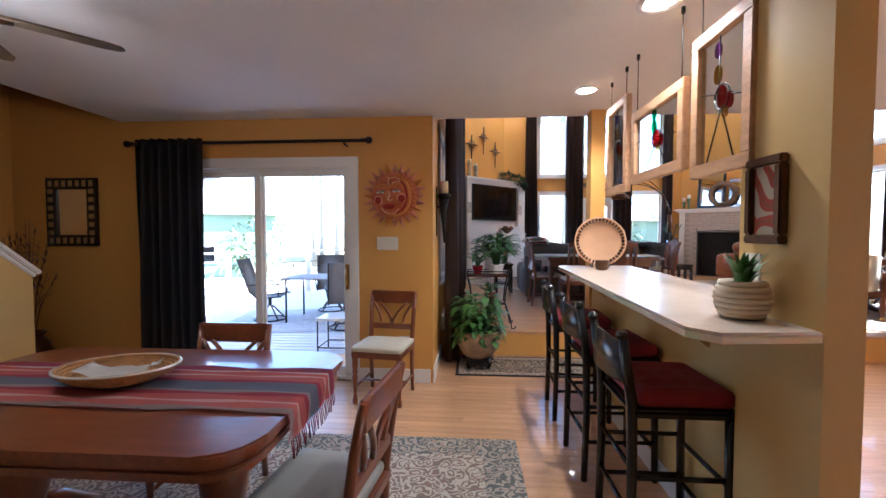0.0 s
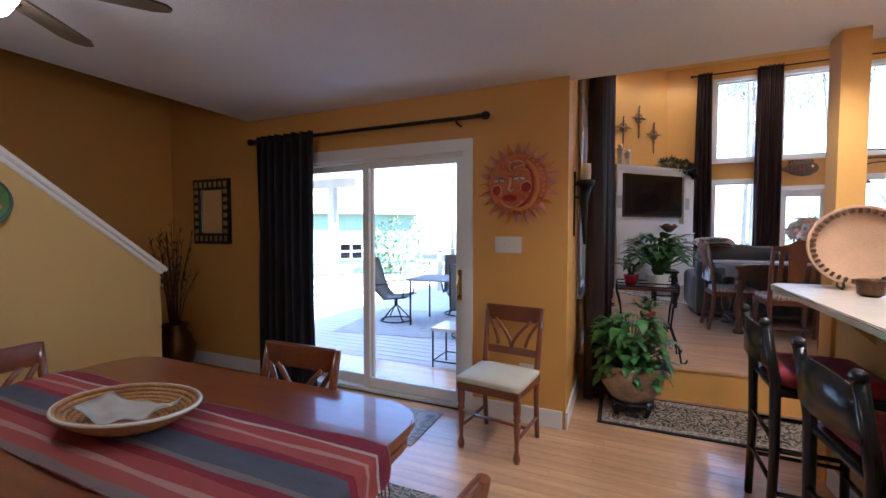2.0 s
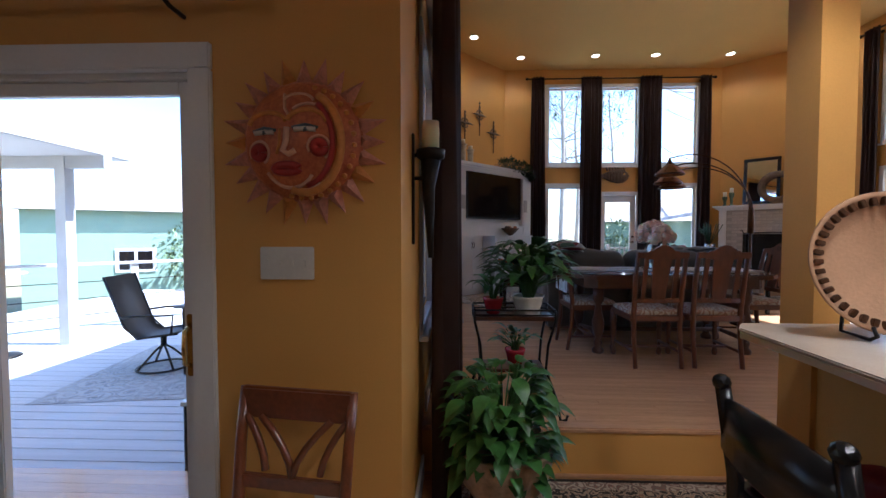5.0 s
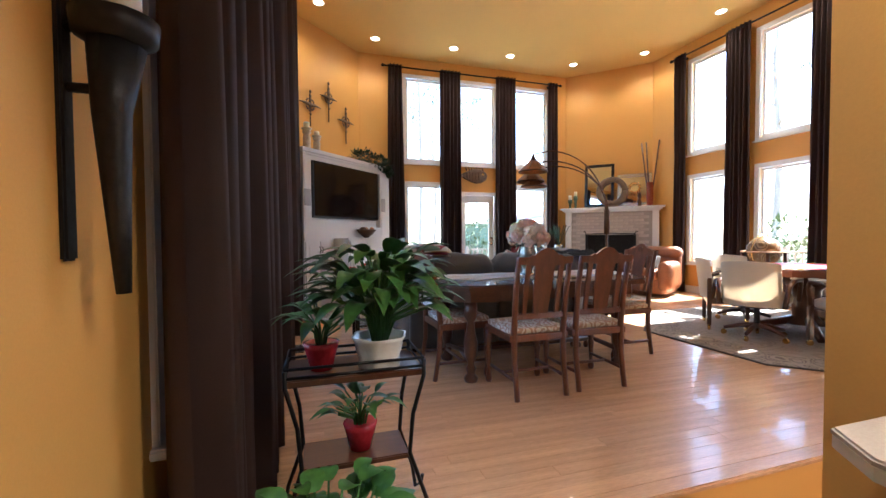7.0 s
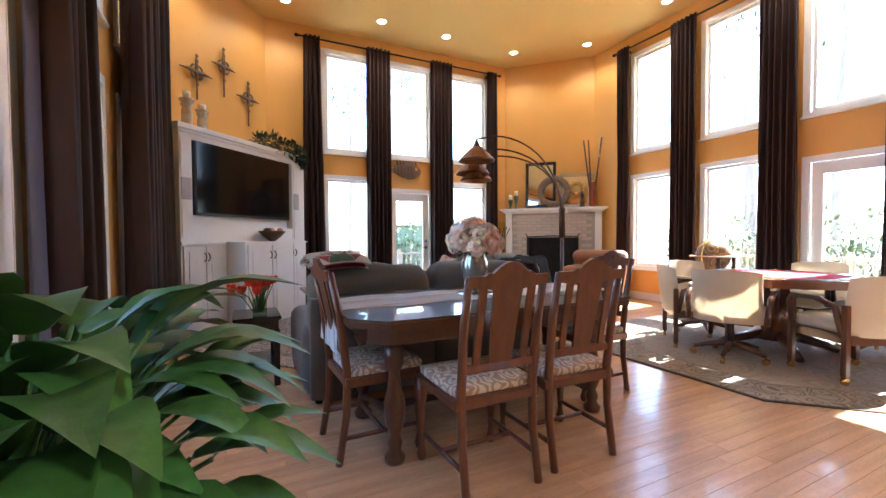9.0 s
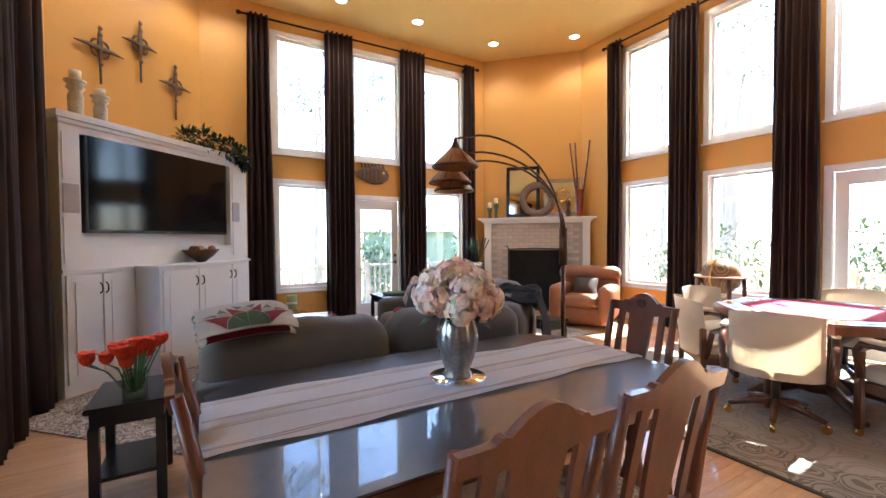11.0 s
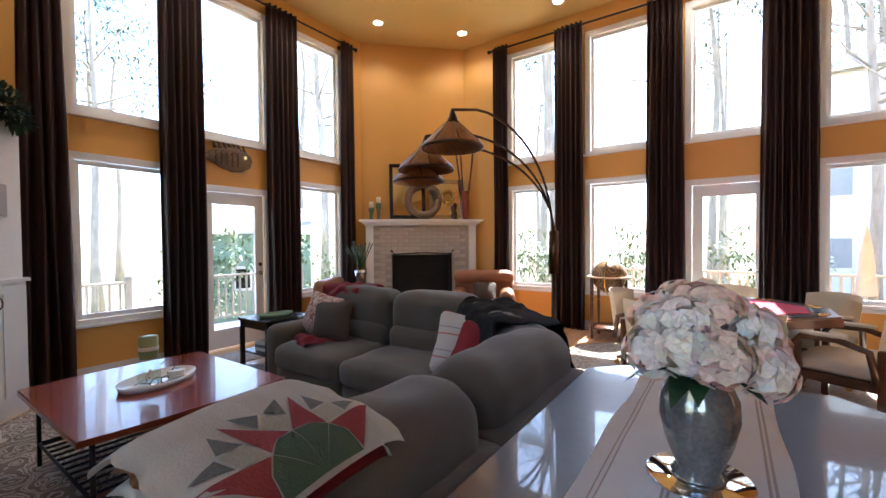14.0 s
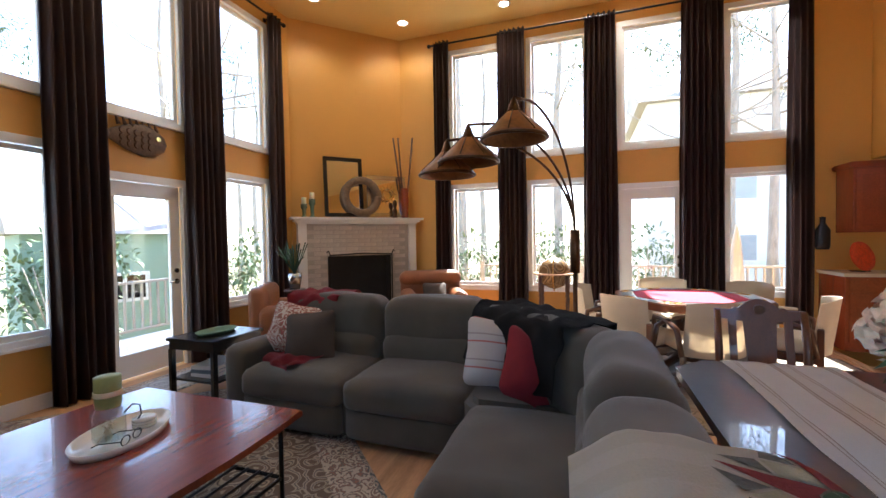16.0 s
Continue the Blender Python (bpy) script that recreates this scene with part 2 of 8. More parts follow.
def lathe(bm, prof, seg=24, centre=(0, 0), wave=0.0, sx=1.0, sy=1.0):
    """Turn a profile of (radius, height) about the upright through centre."""
    rings = []
    for r, z in prof:
        rings.append([bm.verts.new((centre[0] + sx * r * (1 + wave * math.sin(6 * a)) * math.cos(a), centre[1] + sy * r * (1 + wave * math.sin(6 * a)) * math.sin(a), z)) for a in (2 * math.pi * k / seg for k in range(seg))])
    for a, b in zip(rings, rings[1:]):
        for k in range(seg):
            bm.faces.new((a[k], a[(k + 1) % seg], b[(k + 1) % seg], b[k])).smooth = True
    if prof[0][0] > 1e-4:
        bm.faces.new(rings[0][::-1])
    if prof[-1][0] > 1e-4:
        bm.faces.new(rings[-1])
    return bm


def slab(bm, outline, z0, z1, bevel=0.0):
    """An upright prism over an outline of (x, y)."""
    lo = [bm.verts.new((x, y, z0)) for x, y in outline]
    hi = [bm.verts.new((x, y, z1)) for x, y in outline]
    bm.faces.new(lo[::-1]); top = bm.faces.new(hi)
    n = len(outline)
    for k in range(n):
        bm.faces.new((lo[k], lo[(k + 1) % n], hi[(k + 1) % n], hi[k]))
    if bevel:
        bmesh.ops.bevel(bm, geom=list(top.edges), offset=bevel, segments=2, affect="EDGES")
    return bm


def puff(bm, x0, x1, y0, y1, z0, z1, n=8, soft=0.32, crown=0.0, lump=0.0, m=None):
    """A stuffed cushion: a box with fat rounded edges and a slight crown and lumps."""
    cx, cy, cz = (x0 + x1) / 2, (y0 + y1) / 2, (z0 + z1) / 2
    hx, hy, hz = abs(x1 - x0) / 2, abs(y1 - y0) / 2, abs(z1 - z0) / 2
    grid = {}

    def at(a, b, c):
        if (a, b, c) not in grid:
            grid[(a, b, c)] = bm.verts.new((2 * a / n - 1, 2 * b / n - 1, 2 * c / n - 1))
        return grid[(a, b, c)]
    for e in (0, n):
        for a in range(n):
            for b in range(n):
                for put in (lambda p, q: at(e, p, q), lambda p, q: at(p, e, q), lambda p, q: at(p, q, e)):
                    bm.faces.new((put(a, b), put(a + 1, b), put(a + 1, b + 1), put(a, b + 1)))
    vs = list(grid.values())
    rad = soft * min(hx, hy, hz) * 2
    for v in vs:
        p = Vector((v.co.x * hx, v.co.y * hy, v.co.z * hz))
        c = Vector([max(-h + rad, min(h - rad, q)) if h > rad else 0 for q, h in zip(p, (hx, hy, hz))])
        d = p - c
        if d.length > 1e-6:
            p = c + d.normalized() * min(rad, d.length)
        u, w = v.co.x, v.co.y
        p.z += crown * (1 - u * u) * (1 - w * w) * (1 if v.co.z > 0 else -0.3)
        if lump:
            p += Vector((noise.noise(p * 4 + Vector((cx, cy, cz))), noise.noise(p * 4 + Vector((7, cx, cy))), noise.noise(p * 5 + Vector((cy, 3, cx))))) * lump
        v.co = p + Vector((cx, cy, cz))
    for v in vs:
        for f in v.link_faces:
            f.smooth = True
    if m is not None:
        bmesh.ops.transform(bm, matrix=m, verts=vs)
    return bm


def part(name, bm, mat, parent=None, label="", m=None):
    """Link a bmesh as one mesh object, under a thing or a part."""
    me = bpy.data.meshes.new(name)
    bmesh.ops.recalc_face_normals(bm, faces=bm.faces)
    bm.to_mesh(me); bm.free()
    me.materials.append(mat)
    ob = new(name, me)
    if parent is not None:
        ob.parent = parent
    if m is not None:
        ob.matrix_basis = m
    if label:
        ob["label"] = label
    return ob


def thing(name, m, label, category, group="", kind=""):
    ob = new(name)
    ob.empty_display_size = 0.1
    ob.matrix_basis = m
    return tagged(ob, label, category, group, kind)


def B():
    return bmesh.new()


def leaf(bm, base, tip, width, sag, n=5, up=(0, 0, 1), fold=0.15):
    """A pointed leaf from base to tip that arches and hangs a little."""
    base, tip = Vector(base), Vector(tip)
    d = tip - base
    side = d.cross(Vector(up))
    side = side.normalized() if side.length > 1e-5 else Vector((1, 0, 0))
    nrm = side.cross(d).normalized()
    prev = None
    for i in range(n + 1):
        f = i / n
        c = base + d * f + nrm * sag * math.sin(math.pi * f) - Vector((0, 0, sag * f * f))
        w = width * math.sin(math.pi * min(1, 0.08 + 0.92 * f) ** 0.8)
        row = (bm.verts.new(c - side * w + nrm * fold * w), bm.verts.new(c), bm.verts.new(c + side * w + nrm * fold * w))
        if prev:
            bm.faces.new((prev[0], prev[1], row[1], row[0])).smooth = True
            bm.faces.new((prev[1], prev[2], row[2], row[1])).smooth = True
        prev = row


def whole(name, bm, mat, label, category, group="", kind="", m=None):
    return tagged(part(name, bm, mat, None, "", m), label, category, group, kind)


RF = 0.29           # raised floor of the great room
NW, EW, WW = 11.7, 7.05, -0.35   # inner faces of the great room's walls
DW = 3.75           # inner face of the patio door's wall
CH, CG = 2.46, 5.12  # ceilings of dining room and great room


def panel_wall(name, frame_m, length, z0, z1, thick, holes, mat, label):
    """A wall along its own x, from z0 to z1, with rectangular openings (x0, x1, z0, z1) right through it."""
    bm = B()
    xs = sorted({0.0, length, *[h[0] for h in holes], *[h[1] for h in holes]})
    for a, b in zip(xs, xs[1:]):
        cuts = sorted((h[2], h[3]) for h in holes if h[0] <= a + 1e-6 and h[1] >= b - 1e-6)
        z = z0
        for c0, c1 in cuts + [(z1, z1)]:
            if c0 > z + 1e-6:
                box(bm, a, b, 0, thick, z, c0)
            z = max(z, c1)
    bmesh.ops.remove_doubles(bm, verts=bm.verts, dist=1e-5)
    seen = {}
    for f in list(bm.faces):
        key = tuple(round(c, 4) for c in f.calc_center_median())
        seen.setdefault(key, []).append(f)
    bmesh.ops.delete(bm, geom=[f for fs in seen.values() if len(fs) > 1 for f in fs], context="FACES_ONLY")
    return whole(name, bm, mat, label, "wall", kind="structure", m=frame_m)


def window_unit(name, m, w, h, label, mullion=False):
    """Casing, sash, sill and a pane, in an opening that runs from (0, 0) to (w, h) in its x and z; the room is at -y."""
    t = thing(name, m, label, "window", kind="structure")
    c = 0.075
    bm = B()
    for q in ((-0.02, w + 0.02, h - c + 0.02, h + 0.02), (-0.02, c - 0.02, 0, h - c + 0.02), (w - c + 0.02, w + 0.02, 0, h - c + 0.02)):
        box(bm, q[0], q[1], -0.018, 0.03, q[2], q[3], 0.004)
    box(bm, c - 0.02, w - c + 0.02, -0.018, 0.03, 0, 0.05, 0.004)
    part("casing", bm, WHITE, t)
    bm = B()
    s = c - 0.02
    for q in ((s, w - s, h - s - 0.045, h - s), (s, w - s, 0.05, 0.1), (s, s + 0.045, 0.1, h - s - 0.045), (w - s - 0.045, w - s, 0.1, h - s - 0.045)):
        box(bm, q[0], q[1], 0.032, 0.075, q[2], q[3], 0.004)
    part("window_frame", bm, WHITE, t)
    part("window_sill", box(B(), -0.04, w + 0.04, -0.05, 0.03, -0.028, 0, 0.006), WHITE, t)
    p = part("pane", box(B(), s + 0.04, w - s - 0.04, 0.05, 0.056, 0.095, h - s - 0.04), GLASS, t)
    p.visible_shadow = False
    return t


def glazed_door(name, m, w, h, label, knob=True):
    """A white outside door with one large pane; the opening runs from (0, 0) to (w, h); the room is at -y."""
    t = thing(name, m, label, "door", kind="structure")
    c = 0.08
    bm = B()
    for q in ((-0.02, w + 0.02, h - c + 0.02, h + 0.02), (-0.02, c - 0.02, 0, h - c + 0.02), (w - c + 0.02, w + 0.02, 0, h - c + 0.02)):
        box(bm, q[0], q[1], -0.018, 0.04, q[2], q[3], 0.004)
    part("casing", bm, WHITE, t)
    s, st = c - 0.02, 0.12
    bm = B()
    for q in ((s, w - s, h - s - 0.15, h - s), (s, w - s, 0.02, 0.26), (s, s + st, 0.26, h - s - 0.15), (w - s - st, w - s, 0.26, h - s - 0.15)):
        box(bm, q[0], q[1], 0.042, 0.085, q[2], q[3], 0.003)
    part("door_leaf", bm, WHITE, t)
    p = part("pane", box(B(), s + st - 0.01, w - s - st + 0.01, 0.06, 0.066, 0.25, h - s - 0.14), GLASS, t)
    p.visible_shadow = False
    bm = B()
    x = w - s - 0.06
    tube(bm, [(x, 0.042, 0.95), (x, 0.0, 0.95)], 0.012)
    tube(bm, [(x, 0.0, 0.95), (x - 0.11, -0.003, 0.95)], [0.011, 0.008])
    tube(bm, [(x, 0.042, 0.95), (x, 0.034, 0.95)], 0.03, 16)
    part("door_handle", bm, CHROME, t, "brushed steel lever handle")
    bm = B()
    tube(bm, [(x, 0.042, 1.07), (x, 0.025, 1.07)], 0.026, 16)
    part("deadbolt", bm, CHROME, t)
    return t


# ---- shell of the great room ----
HU, HL = (2.95, 4.77), (0.85, 2.55)      # sill and head of upper and lower windows
WID = 0.92
north = [1.85, 3.05, 4.36]               # near edges along x
east = [9.50, 8.21, 6.90, 5.58]          # north edges along y
west = [5.42, 6.57, 7.87, 9.17]
nh = []
for k, x in enumerate(north):
    nh += [(x - 0.9, x - 0.9 + WID, *HU), (x - 0.9, x - 0.9 + WID, RF if k == 1 else HL[0], 2.36 if k == 1 else HL[1])]
panel_wall("wall_north", pose(0.9, NW, 0), 4.85, -0.2, CG, 0.16, nh, WALL, "tall ochre painted wall with windows and a garden door")
eh = []
for k, y in enumerate(east):
    a = 10.42 - y
    eh += [(a, a + WID, *HU), (a, a + WID, RF if k == 2 else HL[0], 2.42 if k == 2 else HL[1])]
panel_wall("wall_east", pose(EW, 10.42, 0, 0, 0, -90), 12.6, -0.2, CG, 0.16, eh, WALL, "tall ochre painted wall with two rows of windows")
wh = []
for y in west:
    a = y - 3.75 - WID
    wh += [(a, a + WID, *HU), (a, a + WID, *HL)]
panel_wall("wall_west", pose(WW, 3.75, 0, 0, 0, 90), 6.7, -0.2, CG, 0.16, wh, WALL, "tall ochre painted wall behind long curtains")
s2 = 2 ** 0.5
panel_wall("wall_northwest", pose(WW - 0.06, 10.36, 0, 0, 0, 45), 1.40 * s2, -0.2, CG, 0.12, [], WALL, "slanting ochre wall above the media cabinet")
panel_wall("wall_northeast", pose(5.69, 11.76, 0, 0, 0, -45), 1.42 * s2, -0.2, CG, 0.12, [], WALL, "slanting ochre wall above the corner fireplace")
panel_wall("wall_south_upper", pose(WW, 3.86, 0), 7.4, CH + 0.12, CG, 0.14, [], WALL, "ochre wall above the dining room's opening")
whole("ceiling_great_room", box(B(), WW - 0.3, EW + 0.3, 3.7, NW + 0.3, CG, CG + 0.15), CEIL_Y, "high ceiling painted warm yellow", "ceiling", kind="structure")
for k, x in enumerate(north):
    window_unit("window_%d" % (k + 1), pose(x, NW, HU[0]), WID, HU[1] - HU[0], "upper white-framed window in the ochre wall")
    if k == 1:
        glazed_door("door_1", pose(x, NW, RF), WID, 2.36 - RF, "white glazed garden door between dark curtains")
    else:
        window_unit("window_%d" % (k + 4), pose(x, NW, HL[0]), WID, HL[1] - HL[0], "lower white-framed window in the ochre wall")
for k, y in enumerate(east):
    window_unit("window_%d" % (k + 7), pose(EW, y, HU[0], 0, 0, -90), WID, HU[1] - HU[0], "upper white-framed window in the ochre wall")
    if k == 2:
        glazed_door("door_2", pose(EW, y, RF, 0, 0, -90), WID, 2.42 - RF, "white glazed door to the side deck")
    else:
        window_unit("window_%d" % (k + 11), pose(EW, y, HL[0], 0, 0, -90), WID, HL[1] - HL[0], "lower white-framed window in the ochre wall")
for k, y in enumerate(west):
    window_unit("window_%d" % (k + 15), pose(WW, y - WID, HU[0], 0, 0, 90), WID, HU[1] - HU[0], "upper white-framed window behind curtains")
    window_unit("window_%d" % (k + 19), pose(WW, y - WID, HL[0], 0, 0, 90), WID, HL[1] - HL[0], "lower white-framed window behind curtains")

# ---- shell of the dining room ----
PD = (-2.98, -1.06)      # patio door's outer casing
pan = panel_wall("wall_patio", pose(-4.5, DW, 0), 3.99, -0.2, CH + 0.12, 0.18, [(PD[0] + 4.5, PD[1] + 4.5, 0.0, 2.09)], WALL, "ochre dining room wall round the patio door")
panel_wall("wall_patio_upper", pose(-4.5, DW, 0), 1.15, CH + 0.12, 4.6, 0.18, [], WALL, "upper ochre wall of the stairwell")
panel_wall("wall_stair", pose(-4.5, -3.2, 0, 0, 0, 90), 7.1, -0.2, 4.6, 0.15, [], WALL, "ochre outer wall of the stairwell")
panel_wall("wall_south", pose(EW + 0.16, -3.2, 0, 0, 0, 180), 11.8, -0.2, 4.6, 0.15, [], WALL, "plain ochre wall behind the dining room")
whole("ceiling_dining_room", box(B(), -3.35, EW, -3.2, 3.86, CH, CH + 0.12), CEIL, "low white textured ceiling with downlights", "ceiling", kind="structure")
panel_wall("wall_stair_upper", pose(-3.35, -3.2, 0, 0, 0, 90), 6.95, CH + 0.12, 4.6, 0.1, [], WALL, "ochre wall above the ceiling's edge at the stairs")
whole("ceiling_stairwell", box(B(), -4.5, -3.35, -3.2, 3.9, 4.6, 4.7), CEIL, "white ceiling over the stairs", "ceiling", kind="structure")
# half wall of the stairs, rising towards the back of the room
bm = B()
prof = [(2.82, 0), (2.82, 1.08), (1.18, 2.46), (-3.1, 2.46), (-3.1, 0)]
lo = [bm.verts.new((-3.25, y, z)) for y, z in prof]
hi = [bm.verts.new((-3.35, y, z)) for y, z in prof]
bm.faces.new(lo); bm.faces.new(hi[::-1])
for k in range(len(prof)):
    bm.faces.new((lo[k], hi[k], hi[(k + 1) % len(prof)], lo[(k + 1) % len(prof)]))
whole("wall_stair_half", bm, WALL_LIGHT, "pale yellow half wall beside the stairs", "wall", kind="structure")
sl = math.degrees(math.atan2(2.46 - 1.08, 2.82 - 1.18))
bm = B()
box(bm, -0.075, 0.075, -0.03, 2.05, 0.0, 0.035, 0.008)
box(bm, -0.062, 0.062, -0.02, 2.05, -0.03, 0.0, 0.006)
whole("stair_trim", bm, WHITE, "white moulded cap on the sloping half wall", "trim", kind="structure", m=pose(-3.30, 2.83, 1.10, sl, 0, 180))

# ---- floors ----
def planks(parent, x0, x1, y0, y1, z, seed, zone):
    """Boards along x; those inside the zone are objects of their own, the rest one joined part."""
    rng = random.Random(seed)
    w = 0.083
    meshes = []
    for k in range(8):
        ln = 0.7 + 0.12 * k
        bm = B()
        box(bm, 0, ln - 0.0006, 0, w - 0.0006, -0.012, 0, 0.0009)
        me = bpy.data.meshes.new("plank"); bm.to_mesh(me); bm.free(); me.materials.append(OAK)
        meshes.append((ln, me))
    verts, faces, made = [], [], 0
    y = y0
    while y < y1 - 0.01:
        x = x0 - rng.random() * 0.8
        while x < x1:
            ln, me = rng.choice(meshes)
            a, b = max(x, x0), min(x + ln, x1)
            yy = min(y + w, y1)
            if a == x and b == x + ln and yy == y + w and made < 300 and zone[0] < x < zone[1] and zone[2] < y < zone[3]:
                ob = new("plank", me); ob.parent = parent
                ob.location = (x, y, z)
                made += 1
            elif b - a > 0.005:
                n = len(verts)
                g = 0.0004
                verts += [(a + g, y + g, z - 0.012), (b - g, y + g, z - 0.012), (b - g, yy - g, z - 0.012), (a + g, yy - g, z - 0.012), (a + g, y + g, z), (b - g, y + g, z), (b - g, yy - g, z), (a + g, yy - g, z)]
                faces += [(n + 4, n + 5, n + 6, n + 7), (n, n + 1, n + 5, n + 4), (n + 1, n + 2, n + 6, n + 5), (n + 2, n + 3, n + 7, n + 6), (n + 3, n, n + 4, n + 7)]
            x += ln
        y += w
    me = bpy.data.meshes.new("planks"); me.from_pydata(verts, [], faces); me.materials.append(OAK_MANY)
    ob = new("planks", me); ob.parent = parent; ob["kind"] = "stuff"


OAK_MANY = OAK.copy(); OAK_MANY.name = "oak_floor_many"
for node in OAK_MANY.node_tree.nodes:
    if node.bl_idname == "ShaderNodeObjectInfo":
        geo = OAK_MANY.node_tree.nodes.new("ShaderNodeNewGeometry")
        for lk in list(node.outputs["Random"].links):
            OAK_MANY.node_tree.links.new(geo.outputs["Random Per Island"], lk.to_socket)
low = whole("floor_slab", box(B(), -4.5, EW, -3.2, 4.62, -0.1, -0.0125), OAK, "glossy honey oak plank floor", "floor", kind="structure")
high = whole("raised_floor_slab", box(B(), WW, EW, 4.67, NW, -0.1, RF - 0.0125), OAK, "raised glossy honey oak plank floor", "floor", kind="structure")
whole("step_riser", box(B(), WW, EW, 4.62, 4.67, -0.05, RF - 0.03), WALL, "ochre painted riser of the single step", "step", kind="structure")
whole("step_nosing", box(B(), WW, EW, 4.605, 4.70, RF - 0.028, RF + 0.003, 0.008), OAK, "rounded oak nosing along the step", "trim", kind="structure")
whole("step_shoe", box(B(), WW, EW, 4.603, 4.62, 0, 0.02, 0.004), OAK, "oak strip along the foot of the step", "trim", kind="structure")
bm = B()
box(bm, -4.5, PD[0] - 0.005, DW - 0.016, DW, 0, 0.13, 0.004)
box(bm, PD[1] + 0.005, WW - 0.02, DW - 0.016, DW, 0, 0.13, 0.004)
box(bm, WW, WW + 0.016, DW - 0.016, 4.60, 0, 0.13, 0.004)
whole("baseboard_dining", bm, WHITE, "white painted baseboard", "baseboard", kind="structure")
bm = B()
box(bm, 0.95, 3.03, NW - 0.016, NW, RF, RF + 0.13, 0.004); box(bm, 3.99, 5.7, NW - 0.016, NW, RF, RF + 0.13, 0.004)
box(bm, EW - 0.016, EW, 6.93, 10.35, RF, RF + 0.13, 0.004); box(bm, EW - 0.016, EW, 4.8, 5.95, RF, RF + 0.13, 0.004)
box(bm, WW, WW + 0.016, 4.8, 10.3, RF, RF + 0.13, 0.004)
whole("baseboard_great_room", bm, WHITE, "white painted baseboard", "baseboard", kind="structure")


# ---- curtains ----
def curtain(m, w0, w1, h, label, folds=5, group="curtains", depth=0.05, eyelets=True, cloth=None):
    """Hangs along its own x, from z = h down to the floor at 0, w0 wide at the top and w1 at the foot; the room is at -y."""
    t = thing("curtain", m, label, "curtain", group)
    bm = B()
    nx, nz = folds * 10, 14
    grid = []
    for j in range(nz + 1):
        f = j / nz
        z = h * f
        w = w1 + (w0 - w1) * f
        row = []
        for i in range(nx + 1):
            u = i / nx
            a = u * folds * 2 * math.pi
            amp = depth * (0.75 + 0.35 * (1 - f)) * (1 + 0.25 * math.sin(u * 17 + f * 2))
            row.append(bm.verts.new(((u - 0.5) * w + 0.012 * math.sin(a * 0.5 + f * 5) * (1 - f), amp * math.sin(a + 0.35 * math.sin(f * 4 + u * 9)), z)))
        grid.append(row)
    for r0, r1 in zip(grid, grid[1:]):
        for i in range(nx):
            bm.faces.new((r0[i], r0[i + 1], r1[i + 1], r1[i])).smooth = True
    bmesh.ops.solidify(bm, geom=bm.faces, thickness=0.004)
    part("cloth", bm, cloth or CURTAIN, t)
    if eyelets:
        for k in range(folds):
            x = ((k + 0.5) / folds - 0.5) * w0
            bm = B()
            pts = [(x + 0.006 * (k % 2), 0.026 * math.cos(b), h - 0.045 + 0.026 * math.sin(b)) for b in (2 * math.pi * q / 12 for q in range(13))]
            tube(bm, pts, 0.005, 6)
            part("eyelet", bm, IRON, t)
    return t


def rod(m, length, label, brackets):
    """A curtain pole along its own x with ball ends."""
    t = thing("curtain_rod", m, label, "curtain rod")
    part("pole", tube(B(), [(0, 0, 0), (length, 0, 0)], 0.015, 12), IRON, t)
    for x, s in ((0, -1), (length, 1)):
        bm = B()
        tube(bm, [(x + s * d, 0, 0) for d in (0, 0.012, 0.02, 0.045, 0.07, 0.085, 0.09)], [0.02, 0.02, 0.014, 0.03, 0.03, 0.018, 0.004], 14)
        part("finial", bm, IRON, t)
    for x in brackets:
        bm = B()
        tube(bm, [(x, 0.12, -0.03), (x, 0.03, -0.03), (x, 0, -0.018)], 0.008, 8)
        tube(bm, [(x, 0.123, -0.03), (x, 0.112, -0.03)], 0.028, 12)
        part("bracket", bm, IRON, t)
    return t


RZ = 4.87
HC = RZ + 0.045 - RF - 0.01
rod(pose(1.47, NW - 0.125, RZ), 4.0, "black iron curtain pole across the window wall", (0.3, 1.45, 2.7, 3.8))
for x, w0, w1, f in ((1.66, 0.28, 0.40, 4), (2.84, 0.46, 0.48, 6), (4.14, 0.48, 0.50, 6), (5.33, 0.24, 0.30, 3)):
    curtain(pose(x, NW - 0.125, RF + 0.01), w0, w1, HC, "floor-length dark brown grommet curtain on a pole", f)
rod(pose(EW - 0.125, 9.75, RZ, 0, 0, -90), 5.15, "black iron curtain pole across the window wall", (0.2, 1.4, 2.7, 4.0, 5.0))
for y, w0, w1, f in ((9.6, 0.26, 0.30, 4), (8.45, 0.42, 0.48, 6), (7.15, 0.42, 0.5, 6), (5.86, 0.5, 0.58, 7), (4.77, 0.26, 0.3, 4)):
    curtain(pose(EW - 0.125, y, RF + 0.01, 0, 0, -90), w0, w1, HC, "floor-length dark brown grommet curtain on a pole", f)
rod(pose(WW + 0.15, 4.28, RZ, 0, 0, 90), 5.25, "black iron curtain pole across the window wall", (0.2, 1.4, 2.7, 4.3))
for y, w0, w1, f in ((5.34, 0.62, 0.66, 7), (6.72, 0.45, 0.5, 6), (8.52, 0.92, 0.98, 11), (9.44, 0.30, 0.34, 4)):
    curtain(pose(WW + 0.15, y, RF + 0.01, 0, 0, 90), w0, w1, HC, "floor-length dark brown grommet curtain on a pole", f, depth=0.07)
curtain(pose(WW + 0.15, 4.56, 0.02, 0, 0, 90), 0.46, 0.5, HC + RF - 0.01, "floor-length dark brown grommet curtain on a pole", 5, depth=0.06)
